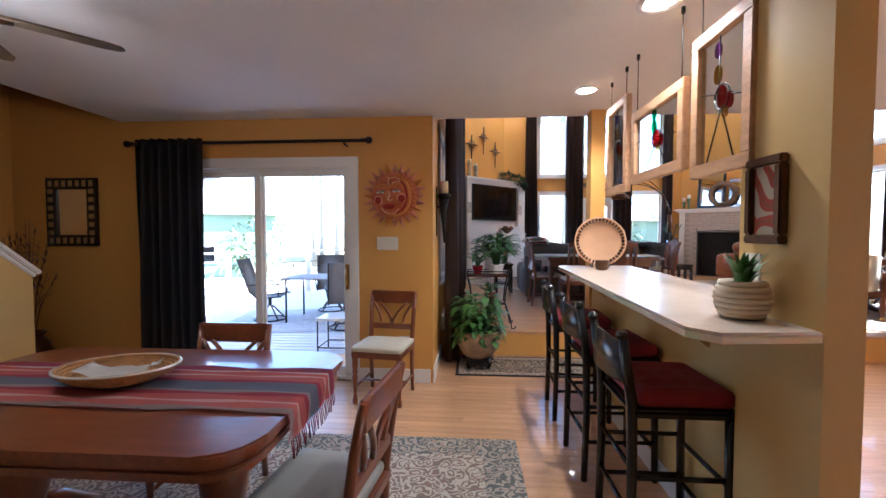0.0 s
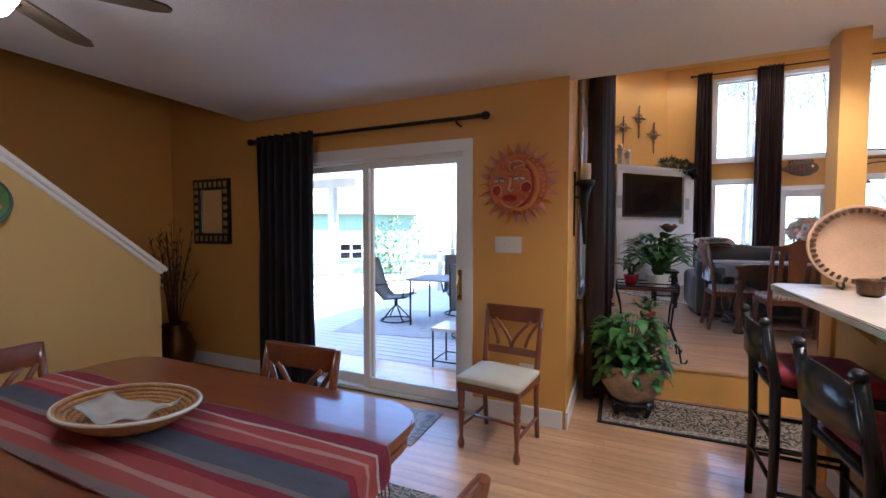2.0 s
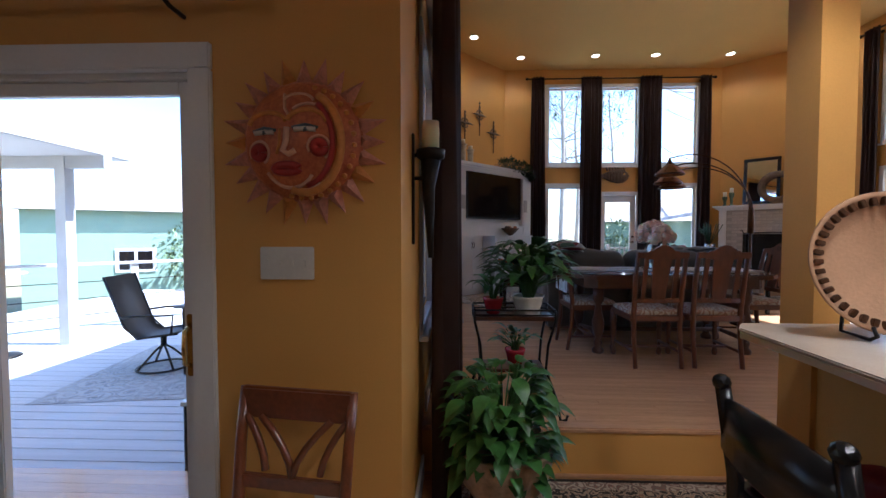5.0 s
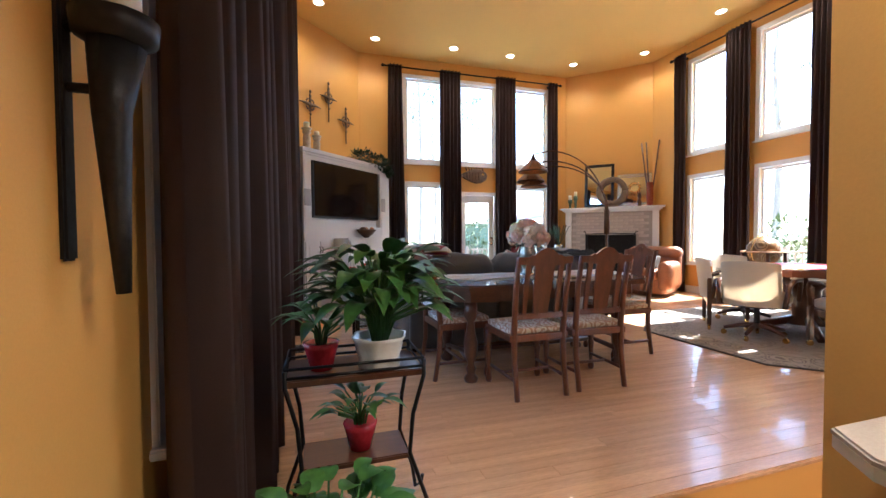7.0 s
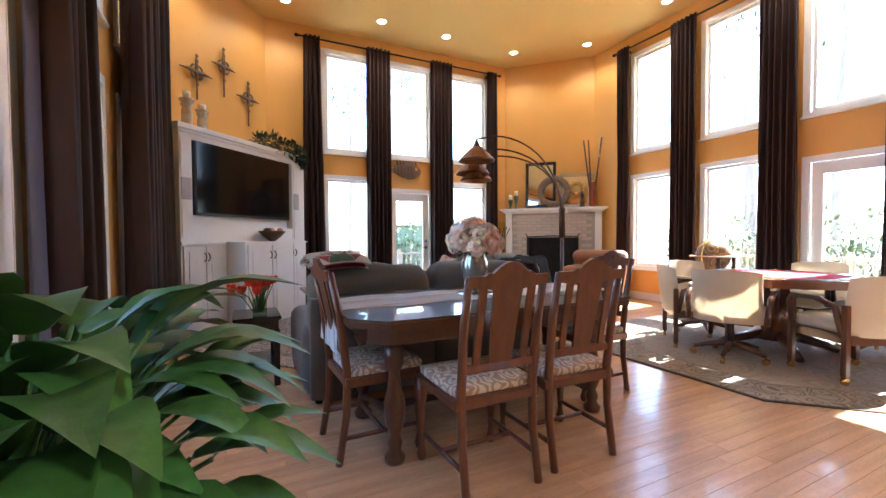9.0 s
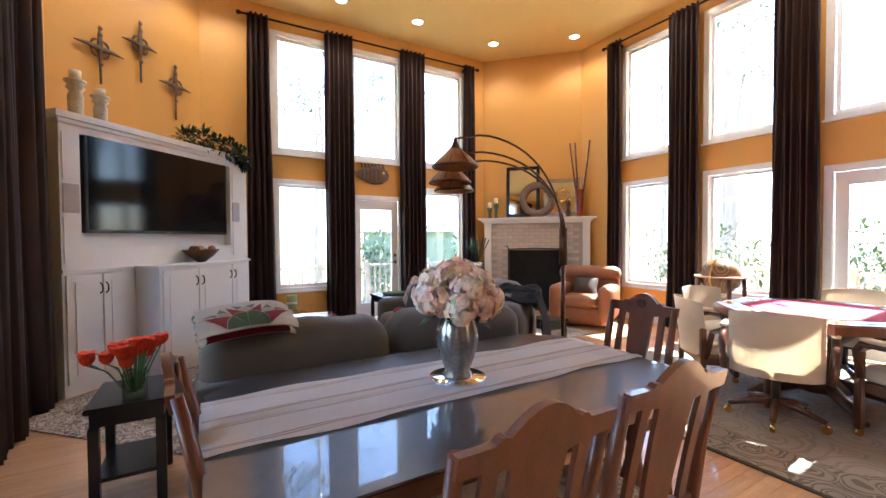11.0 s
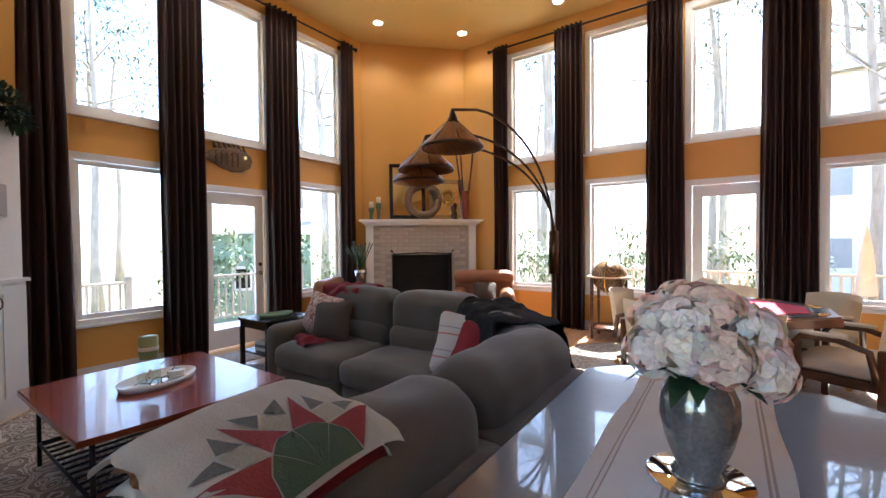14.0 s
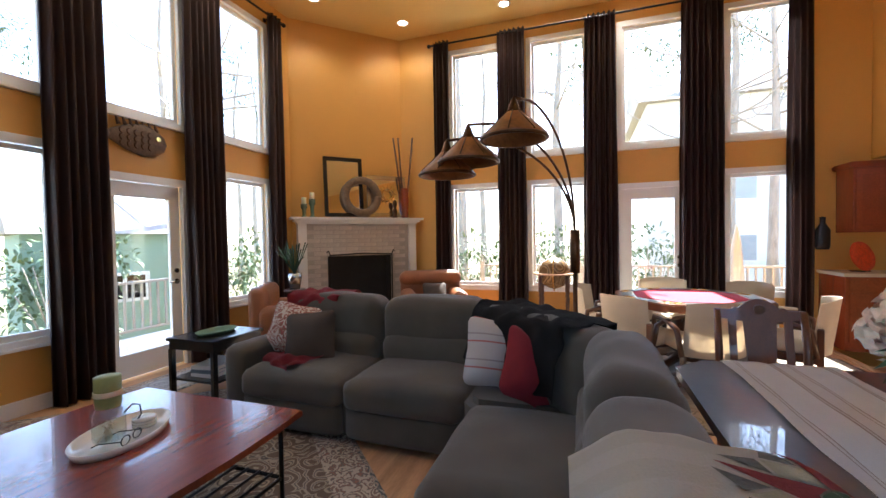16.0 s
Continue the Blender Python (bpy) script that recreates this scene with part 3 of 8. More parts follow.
rod(pose(-3.14, DW - 0.11, 2.225), 2.17, "black curtain pole with ball ends above the patio door", (0.12, 2.0))
curtain(pose(-2.79, DW - 0.11, 0.02), 0.64, 0.68, 2.245, "dark brown lined curtain drawn beside the patio door", 7, depth=0.05, cloth=CHARCOAL)

# ---- patio door ----
def patio_door():
    w, h = PD[1] - PD[0], 2.09
    t = thing("door_3", pose(PD[0], DW, 0), "white sliding glass patio door with a brass handle", "door", kind="structure")
    c = 0.085
    bm = B()
    box(bm, -0.02, w + 0.02, -0.02, 0.02, h - c, h + 0.01, 0.005)
    for x in (-0.02, w + 0.02 - c):
        box(bm, x, x + c, -0.02, 0.02, 0.0, h - c, 0.005)
    part("casing", bm, WHITE, t)
    bm = B()
    s = 0.06
    box(bm, s, w - s, 0.022, 0.14, h - c - 0.02, h - c + 0.02, 0.004)
    box(bm, s, w - s, 0.022, 0.14, 0, 0.035, 0.004)
    for x in (s - 0.03, w - s - 0.015):
        box(bm, x, x + 0.045, 0.022, 0.14, 0.035, h - c - 0.02, 0.004)
    part("frame", bm, WHITE, t)
    for nm, x0, x1, y in (("fixed_panel", s + 0.015, w * 0.515, 0.09), ("sliding_panel", w * 0.475, w - s - 0.015, 0.045)):
        bm = B()
        z0, z1, st = 0.04, h - c - 0.022, 0.062
        box(bm, x0, x0 + st, y, y + 0.035, z0, z1, 0.004); box(bm, x1 - st, x1, y, y + 0.035, z0, z1, 0.004)
        box(bm, x0 + st, x1 - st, y, y + 0.035, z1 - 0.05, z1, 0.004); box(bm, x0 + st, x1 - st, y, y + 0.035, z0, z0 + 0.085, 0.004)
        p = part(nm, bm, WHITE, t)
        g = part("pane", box(B(), x0 + st - 0.01, x1 - st + 0.01, y + 0.015, y + 0.021, z0 + 0.08, z1 - 0.05), GLASS, p)
        g.visible_shadow = False
    bm = B()
    x = w - s - 0.045
    box(bm, x - 0.018, x + 0.018, 0.036, 0.045, 0.86, 1.10, 0.004)
    tube(bm, [(x, 0.038, 0.9), (x, 0.0, 0.92), (x, -0.005, 0.98), (x, 0.0, 1.04), (x, 0.038, 1.06)], 0.009, 8)
    part("door_handle", bm, BRASS, t, "brass pull handle")
    part("security_block", box(B(), 0.40, 0.62, -0.06, 0.02, 0.0, 0.05, 0.006), WHITE, t)


patio_door()


# ---- dining room ----
def chamfered(w, d, c):
    """Outline of a rectangle with cut corners, about its middle."""
    return [(-w / 2 + c, -d / 2), (w / 2 - c, -d / 2), (w / 2, -d / 2 + c), (w / 2, d / 2 - c), (w / 2 - c, d / 2), (-w / 2 + c, d / 2), (-w / 2, d / 2 - c), (-w / 2, -d / 2 + c)]


def rounded(w, d, r, n=5):
    out = []
    for cx, cy, a0 in ((w / 2 - r, -d / 2 + r, -90), (w / 2 - r, d / 2 - r, 0), (-w / 2 + r, d / 2 - r, 90), (-w / 2 + r, -d / 2 + r, 180)):
        out += [(cx + r * math.cos(radians(a0 + 90 * k / n)), cy + r * math.sin(radians(a0 + 90 * k / n))) for k in range(n + 1)]
    return out


def turned_leg(bm, x, y, h, r):
    lathe(bm, [(r * 0.9, 0), (r * 1.15, 0.03), (r * 0.7, 0.07), (r * 0.6, h * 0.2), (r * 0.95, h * 0.45), (r * 1.1, h * 0.55), (r * 0.7, h * 0.6), (r * 1.2, h * 0.64), (r * 0.9, h * 0.7), (r * 1.2, h * 0.74), (r * 1.2, h)], 14, (x, y))
    return bm


def dining_table():
    t = thing("dining_table", pose(-1.47, 1.60, 0), "reddish mahogany dining table with a moulded edge", "table")
    bm = slab(B(), rounded(1.66, 1.04, 0.15), 0.735, 0.76, 0.008)
    part("tabletop", bm, REDWOOD, t)
    bm = B()
    slab(bm, rounded(1.64, 1.02, 0.15), 0.715, 0.735, 0.006); slab(bm, rounded(1.60, 0.98, 0.14), 0.695, 0.715, 0.006); slab(bm, rounded(1.62, 1.0, 0.14), 0.67, 0.695, 0.006)
    part("moulded_edge", bm, REDWOOD, t)
    part("apron", slab(B(), rounded(1.3, 0.72, 0.06), 0.58, 0.67), REDWOOD, t)
    for sx in (-1, 1):
        bm = B()
        lathe(bm, [(0.09, 0.12), (0.06, 0.2), (0.09, 0.32), (0.1, 0.42), (0.06, 0.5), (0.1, 0.58)], 18, (sx * 0.45, 0))
        ped = part("pedestal", bm, REDWOOD, t)
        for a in (90, 210, 330):
            bm = B()
            ca, sa = math.cos(radians(a)), math.sin(radians(a))
            tube(bm, [(sx * 0.45 + ca * d, sa * d, z) for d, z in ((0.03, 0.2), (0.15, 0.17), (0.26, 0.08), (0.33, 0.028))], [0.035, 0.032, 0.028, 0.026], 8)
            part("foot", bm, REDWOOD, ped)
    return t


def side_chair(m, label, seat_mat, group=""):
    """Low-backed chair with a pierced fan splat; it faces -y, its seat 0.46 high."""
    t = thing("dining_chair", m, label, "chair", group)
    for x in (-0.19, 0.19):
        part("leg", turned_leg(B(), x, -0.18, 0.41, 0.02), REDWOOD, t)
        bm = B()
        tube(bm, [(x, 0.20, 0), (x, 0.175, 0.25), (x, 0.18, 0.46), (x * 1.04, 0.215, 0.7), (x * 1.06, 0.25, 0.87)], [0.017, 0.019, 0.021, 0.019, 0.017], 8)
        part("back_post", bm, REDWOOD, t)
    bm = B()
    box(bm, -0.21, 0.21, -0.21, 0.2, 0.385, 0.435, 0.006)
    part("seat_frame", bm, REDWOOD, t)
    part("seat", puff(B(), -0.215, 0.215, -0.215, 0.185, 0.43, 0.478, 6, 0.4, 0.012), seat_mat, t, "padded seat in pale cloth")
    ln = lambda z: 0.18 + (z - 0.46) * 0.165
    bm = B()
    box(bm, -0.205, 0.205, ln(0.83) - 0.012, ln(0.83) + 0.014, 0.765, 0.875, 0.008)
    part("top_rail", bm, REDWOOD, t)
    part("lower_rail", box(B(), -0.19, 0.19, ln(0.57) - 0.01, ln(0.57) + 0.01, 0.54, 0.59, 0.005), REDWOOD, t)
    for a, b in ((0.0, -0.13), (0.0, 0.13), (-0.10, -0.185), (0.10, 0.185)):
        bm = B()
        za = 0.585 if a == 0 else 0.60
        pts = [(a + (b - a) * f ** 1.6, ln(za + (0.775 - za) * f), za + (0.775 - za) * f) for f in (0, 0.25, 0.5, 0.75, 1)]
        tube(bm, pts, 0.013, 6)
        part("splat", bm, REDWOOD, t)
    bm = B()
    tube(bm, [(-0.19, -0.18, 0.14), (-0.19, 0.18, 0.14)], 0.011, 8); tube(bm, [(0.19, -0.18, 0.14), (0.19, 0.18, 0.14)], 0.011, 8); tube(bm, [(-0.19, 0.0, 0.14), (0.19, 0.0, 0.14)], 0.011, 8)
    part("stretcher", bm, REDWOOD, t)
    return t


dining_table()
PALE = material("pale_seat_cloth", (0.60, 0.55, 0.42), rough=0.85, vary=0.1, scale=8, grain=250, bump=0.2)
GREYCLOTH = material("grey_seat_cloth", (0.33, 0.33, 0.31), rough=0.85, vary=0.1, scale=8, grain=250, bump=0.2)
lab = "mahogany dining chair with a pierced fan back, at the table"
c1 = side_chair(pose(-1.36, 2.02, 0, 0, 0, 0), lab, GREYCLOTH, "chairs at the dining table")
copy_thing(c1, pose(-0.55, 1.45, 0, 0, 0, -97))
copy_thing(c1, pose(-2.28, 1.62, 0, 0, 0, 92))
copy_thing(c1, pose(-1.45, 0.72, 0, 0, 0, 180))
side_chair(pose(-0.73, 3.40, 0, 0, 0, -8), "mahogany chair with cream seat against the wall", PALE)

# runner, basket and cloth
RUN = stripes("red_serape_cloth", [(0, (0.12, 0.13, 0.18)), (0.09, (0.34, 0.03, 0.06)), (0.15, (0.55, 0.10, 0.09)), (0.24, (0.72, 0.38, 0.32)), (0.27, (0.55, 0.09, 0.08)), (0.36, (0.75, 0.62, 0.55)), (0.385, (0.30, 0.03, 0.06)), (0.5, (0.34, 0.24, 0.22)), (0.57, (0.58, 0.12, 0.10)), (0.66, (0.72, 0.36, 0.30)), (0.70, (0.55, 0.09, 0.08)), (0.80, (0.34, 0.03, 0.05)), (0.86, (0.30, 0.24, 0.24)), (0.91, (0.13, 0.14, 0.19))], "Y", 0.46)


def runner(name, m, length, width, drop, mat, label, fringe=None, ends=(True, True)):
    """A cloth laid along x with ends hanging over the table's edges; z = 0 is the tabletop."""
    t = thing(name, m, label, "table runner")
    bm = B()
    path = []
    if ends[0]:
        path += [(-length / 2 - 0.012, -drop + drop * k / 4) for k in range(4)] + [(-length / 2 - 0.006, 0.002)]
    path += [(-length / 2 + length * k / 40, 0.004) for k in range(1, 40)]
    if ends[1]:
        path += [(length / 2 + 0.006, 0.002)] + [(length / 2 + 0.012, -drop * k / 4) for k in range(1, 5)]
    n = 14
    rows = []
    for i, (x, z) in enumerate(path):
        ww = width * (1 + 0.025 * math.sin(x * 9))
        rows.append([bm.verts.new((x + 0.004 * math.sin(j * 1.3 + i), -width / 2 + 0.5 * (width - ww) + ww * j / n, z + (0.0035 * (1 + math.sin(j * 2.1 + x * 14)) if z > 0 else 0))) for j in range(n + 1)])
    for a, b in zip(rows, rows[1:]):
        for j in range(n):
            bm.faces.new((a[j], b[j], b[j + 1], a[j + 1])).smooth = True
    bmesh.ops.solidify(bm, geom=bm.faces, thickness=-0.003)
    part("cloth", bm, mat, t)
    if fringe:
        rng = random.Random(5)
        for s in (-1, 1):
            bm = B()
            for k in range(26):
                y = -width / 2 + width * (k + 0.5) / 26
                x = s * (length / 2 + 0.013)
                tube(bm, [(x, y, -drop + 0.004), (x + s * 0.006, y + rng.uniform(-0.008, 0.008), -drop - 0.03), (x + s * rng.uniform(0, 0.01), y + rng.uniform(-0.012, 0.012), -drop - rng.uniform(0.05, 0.075))], 0.0022, 4)
            part("fringe", bm, fringe, t)
    return t


runner("table_runner", pose(-1.47, 1.59, 0.761), 1.66, 0.46, 0.10, RUN, "red and grey striped woven runner with fringe, on the table", REDCLOTH)
LINEN = material("white_linen", (0.80, 0.78, 0.74), rough=0.9, vary=0.05, scale=8, grain=250, bump=0.2)
BASKET = material("coiled_straw", (0.42, 0.21, 0.07), rough=0.8, vary=0.45, scale=14, grain=90, bump=0.5)
t = thing("basket_tray", pose(-1.47, 1.60, 0.772, 0, 0, 12) @ Matrix.Scale(1.02, 4), "oval coiled straw basket lying on the runner", "basket")
for k in range(9):
    bm = B()
    f = k / 8
    rx, ry, z = 0.10 + 0.12 * f, 0.07 + 0.085 * f, 0.008 + 0.055 * f ** 1.7
    tube(bm, [(rx * math.cos(a), ry * math.sin(a), z) for a in (2 * math.pi * q / 32 for q in range(33))], 0.0085, 6)
    part("coil", bm, BASKET, t)
part("base", lathe(B(), [(0.0, 0.004), (0.1, 0.004), (0.11, 0.01)], 28, sy=0.7), BASKET, t)
bm = B()
tube(bm, [(0.225 * math.cos(a), 0.158 * math.sin(a), 0.066) for a in (2 * math.pi * q / 32 for q in range(33))], 0.006, 6)
part("rim", bm, CERAMIC, t, "pale bound rim")
bm = B()
n = 12
rows = [[bm.verts.new(((i / n - 0.5) * 0.27, (j / n - 0.5) * 0.15 * (1 - 0.25 * abs(i / n - 0.5)), 0.034 + 0.012 * math.sin(i * 0.9) * math.cos(j * 0.7) + 0.03 * (abs(i / n - 0.5) * 2) ** 3)) for j in range(n + 1)] for i in range(n + 1)]
for a, b in zip(rows, rows[1:]):
    for j in range(n):
        bm.faces.new((a[j], b[j], b[j + 1], a[j + 1])).smooth = True
bmesh.ops.solidify(bm, geom=bm.faces, thickness=0.004)
whole("napkin", bm, LINEN, "crumpled white cloth napkin in the basket", "napkin", m=pose(-1.47, 1.60, 0.775, 0, 0, 12) @ Matrix.Scale(1.04, 4))

# rugs
RUG1 = patterned("cream_floral_rug", (0.50, 0.43, 0.33), (0.17, 0.15, 0.13), (0.35, 0.16, 0.11), 15)
RUG1B = patterned("grey_rug_border", (0.12, 0.12, 0.11), (0.42, 0.38, 0.3), (0.3, 0.15, 0.1), 14)
RUG2 = patterned("dark_persian_rug", (0.04, 0.035, 0.03), (0.42, 0.35, 0.24), (0.25, 0.12, 0.08), 15)
RUG3 = patterned("grey_medallion_mat", (0.42, 0.41, 0.39), (0.26, 0.26, 0.26), (0.5, 0.48, 0.45), 6)
RUG4 = patterned("taupe_leaf_rug", (0.33, 0.28, 0.22), (0.17, 0.14, 0.11), (0.42, 0.36, 0.27), 6)
RUG4B = patterned("taupe_plain_rug", (0.36, 0.31, 0.25), (0.30, 0.25, 0.20), (0.40, 0.34, 0.27), 4)
RUG5 = patterned("brown_floral_rug", (0.16, 0.11, 0.075), (0.40, 0.33, 0.24), (0.06, 0.05, 0.05), 8)


def rug(m, w, d, h, field, border, edge, label, b=0.22):
    t = thing("rug", m, label, "rug")
    part("edging", box(B(), -w / 2, w / 2, -d / 2, d / 2, 0, h - 0.004, 0.002), edge, t)
    part("border", box(B(), -w / 2 + 0.03, w / 2 - 0.03, -d / 2 + 0.03, d / 2 - 0.03, 0.001, h - 0.002), border, t)
    part("field", box(B(), -w / 2 + b, w / 2 - b, -d / 2 + b, d / 2 - b, 0.002, h), field, t)
    return t


rug(pose(-1.25, 1.55, 0.001), 3.1, 2.34, 0.012, RUG1, RUG1B, RUG1B, "cream floral area rug with a grey border, under the table")
rug(pose(0.85, 4.27, 0.001), 2.0, 0.62, 0.012, RUG2, RUG1, BLACKTHROW, "dark floral runner rug before the step", 0.1)
rug(pose(-1.6, 3.38, 0.001), 0.72, 0.52, 0.012, RUG3, RUG3, RUG3, "grey medallion door mat inside the patio door", 0.05)


# wall things
def frame_picture(m, w, h, fw, mat, inner, label, name="picture_frame", cat="picture frame"):
    t = thing(name, m, label, cat)
    bm = B()
    for q in ((-w / 2, w / 2, h / 2 - fw, h / 2), (-w / 2, w / 2, -h / 2, -h / 2 + fw), (-w / 2, -w / 2 + fw, -h / 2 + fw, h / 2 - fw), (w / 2 - fw, w / 2, -h / 2 + fw, h / 2 - fw)):
        box(bm, q[0], q[1], -0.03, 0, q[2], q[3], 0.005)
    part("frame", bm, mat, t)
    part("panel", box(B(), -w / 2 + fw - 0.005, w / 2 - fw + 0.005, -0.012, -0.004, -h / 2 + fw - 0.005, h / 2 - fw + 0.005), inner, t)
    return t


p = frame_picture(pose(-3.86, DW, 1.60), 0.53, 0.66, 0.11, BLACKWOOD, MIRROR, "small wall mirror in a black frame with silver motifs", "wall_mirror", "mirror")
for k in range(14):
    bm = B()
    a = [(-0.21 + 0.07 * k, 0.275) for k in range(7)] + [(-0.21 + 0.07 * k, -0.275) for k in range(7)]
    box(bm, a[k][0] - 0.022, a[k][0] + 0.022, -0.034, -0.03, a[k][1] - 0.03, a[k][1] + 0.03, 0.002)
    part("motif", bm, CHROME, p)
for k in range(12):
    bm = B()
    z = -0.2 + 0.08 * (k % 6)
    x = -0.21 if k < 6 else 0.21
    box(bm, x - 0.03, x + 0.03, -0.034, -0.03, z - 0.024, z + 0.024, 0.002)
    part("motif", bm, CHROME, p)


def sun_face():
    t = thing("sun_plaque", pose(-0.70, DW, 1.74) @ Matrix.Scale(1.06, 4), "hand-painted terracotta sun and moon wall plaque", "wall plaque")
    R = 0.205
    bm = B()
    lathe(bm, [(R, 0), (R, 0.012), (R * 0.92, 0.03), (R * 0.7, 0.052), (R * 0.35, 0.066), (0.0, 0.07)], 36)
    bmesh.ops.transform(bm, matrix=pose(0, 0, 0, 90, 0, 0), verts=bm.verts)
    part("face", bm, SUNCLAY, t)
    for k in range(24):
        a = 2 * math.pi * k / 24
        bm = B()
        r0, r1, hw = R * 0.9, R * (1.42 if k % 2 else 1.36), 0.034
        pts = [(r0, -hw), (r0, hw), (r1, 0)]
        f = [bm.verts.new((r * math.cos(a) - q * math.sin(a), -0.004, r * math.sin(a) + q * math.cos(a))) for r, q in pts]
        g = bm.verts.new(((r0 + 0.03) * math.cos(a), -0.032, (r0 + 0.03) * math.sin(a)))
        b = [bm.verts.new((v.co.x, 0, v.co.z)) for v in f]
        for i in range(3):
            bm.faces.new((f[i], f[(i + 1) % 3], g)); bm.faces.new((b[i], b[(i + 1) % 3], f[(i + 1) % 3], f[i]))
        bm.faces.new(b)
        part("ray", bm, (SUNPINK, SUNORANGE)[k % 5 == 2], t)

    def curve(name, pts, r, mat):
        bm = B()
        tube(bm, [(x, -0.03 - 0.042 * max(0, 1 - (x * x + z * z) / (R * R)), z) for x, z in pts], r, 8)
        part(name, bm, mat, t)
    arc = lambda cx, cz, rx, rz, a0, a1, n=10: [(cx + rx * math.cos(radians(a0 + (a1 - a0) * k / n)), cz + rz * math.sin(radians(a0 + (a1 - a0) * k / n))) for k in range(n + 1)]
    curve("moon_edge", arc(0.015, -0.01, 0.125, 0.165, 68, -110, 16), 0.014, SUNORANGE)
    curve("moon_shadow", arc(0.005, -0.01, 0.108, 0.145, 58, -80, 14), 0.010, SUNRED)
    curve("brow", arc(-0.105, 0.045, 0.07, 0.042, 175, 15), 0.008, SUNORANGE)
    curve("brow", arc(0.03, 0.05, 0.065, 0.045, 170, 5), 0.008, SUNORANGE)
    curve("brow_line", arc(0.035, 0.075, 0.06, 0.04, 150, 15), 0.005, SUNPALE)
    curve("forehead_line", [(-0.05, 0.15), (-0.045, 0.10), (-0.03, 0.075)], 0.005, SUNPALE)
    curve("forehead_line", arc(0.0, 0.12, 0.05, 0.03, 170, 10), 0.005, SUNPALE)
    for cx, cz in ((-0.115, 0.02), (0.025, 0.028)):
        curve("eye_white", [(cx - 0.035, cz), (cx, cz + 0.002), (cx + 0.035, cz)], 0.0085, SUNWHITE)
        curve("eyelid", [(cx - 0.042, cz + 0.006), (cx, cz + 0.016), (cx + 0.042, cz + 0.006)], 0.005, SUNDARK)
        curve("iris", [(cx + 0.002, cz + 0.004), (cx + 0.004, cz - 0.006)], 0.0095, SUNDARK)
    curve("nose", [(-0.035, 0.035), (-0.038, -0.01), (-0.05, -0.04), (-0.03, -0.052), (-0.008, -0.04)], 0.010, SUNPALE)
    curve("nose_side", [(-0.06, 0.03), (-0.062, -0.02), (-0.072, -0.05)], 0.005, SUNORANGE)
    curve("lips", arc(-0.04, -0.098, 0.042, 0.012, 0, 360, 14), 0.014, SUNRED)
    curve("lip_line", [(-0.085, -0.095), (-0.055, -0.085), (-0.04, -0.09), (-0.025, -0.085), (0.005, -0.095)], 0.004, SUNDARK)
    for cx, cz in ((0.07, -0.03), (-0.135, -0.045)):
        curve("cheek", arc(cx, cz, 0.016, 0.016, 0, 360, 14), 0.016, SUNRED)
        curve("cheek_scroll", arc(cx, cz, 0.036, 0.038, -60, 200, 14) + arc(cx - 0.006, cz, 0.018, 0.018, 200, 420, 10), 0.0045, SUNPALE)
    curve("chin_line", arc(-0.03, -0.06, 0.09, 0.10, -35, -150), 0.006, SUNPALE)
    curve("jaw_line", arc(0.0, -0.02, 0.115, 0.15, -55, -100), 0.005, SUNPALE)
    for k in range(17):
        a = radians(78 - 11.5 * k)
        bm = B()
        bmesh.ops.create_icosphere(bm, subdivisions=1, radius=0.0105, matrix=pose(0.012 + 0.168 * math.cos(a), -0.036, -0.008 + 0.185 * math.sin(a)))
        part("bead", bm, SUNORANGE, t)


SUNCLAY = material("painted_clay", (0.52, 0.17, 0.055), rough=0.42, vary=0.35, scale=12, grain=80, bump=0.15, tint=(0.34, 0.06, 0.025))
SUNPINK = material("pink_clay", (0.58, 0.25, 0.16), rough=0.6, vary=0.25, scale=20, grain=80, bump=0.15)
SUNORANGE = material("orange_clay", (0.62, 0.25, 0.05), rough=0.5, vary=0.2, bump=0.15)
SUNPALE = material("pale_pink_clay", (0.72, 0.42, 0.26), rough=0.5, vary=0.15, bump=0.1)
SUNRED = material("red_clay", (0.36, 0.025, 0.02), rough=0.45, vary=0.2, bump=0.1)
SUNWHITE = material("white_clay", (0.70, 0.64, 0.54), rough=0.45, vary=0.1, bump=0.05)
SUNDARK = material("blue_grey_clay", (0.10, 0.14, 0.16), rough=0.45, vary=0.2, bump=0.1)
sun_face()
t = thing("light_switch", pose(-0.77, DW, 1.30), "white four-gang light switch plate", "light switch")
part("plate", box(B(), -0.1, 0.1, -0.008, 0, -0.06, 0.06, 0.003), CERAMIC, t)
for k in range(4):
    part("toggle", box(B(), -0.073 + 0.0465 * k - 0.005, -0.073 + 0.0465 * k + 0.005, -0.018, -0.008, -0.012, 0.012, 0.002), CERAMIC, t)
t = thing("wall_outlet", pose(-0.62, DW, 0.40), "white wall outlet plate", "outlet")
part("plate", box(B(), -0.058, 0.058, -0.007, 0, -0.035, 0.035, 0.002), CERAMIC, t)
for x in (-0.024, 0.024):
    part("socket", box(B(), x - 0.016, x + 0.016, -0.010, -0.007, -0.014, 0.014, 0.002), WHITE, t)
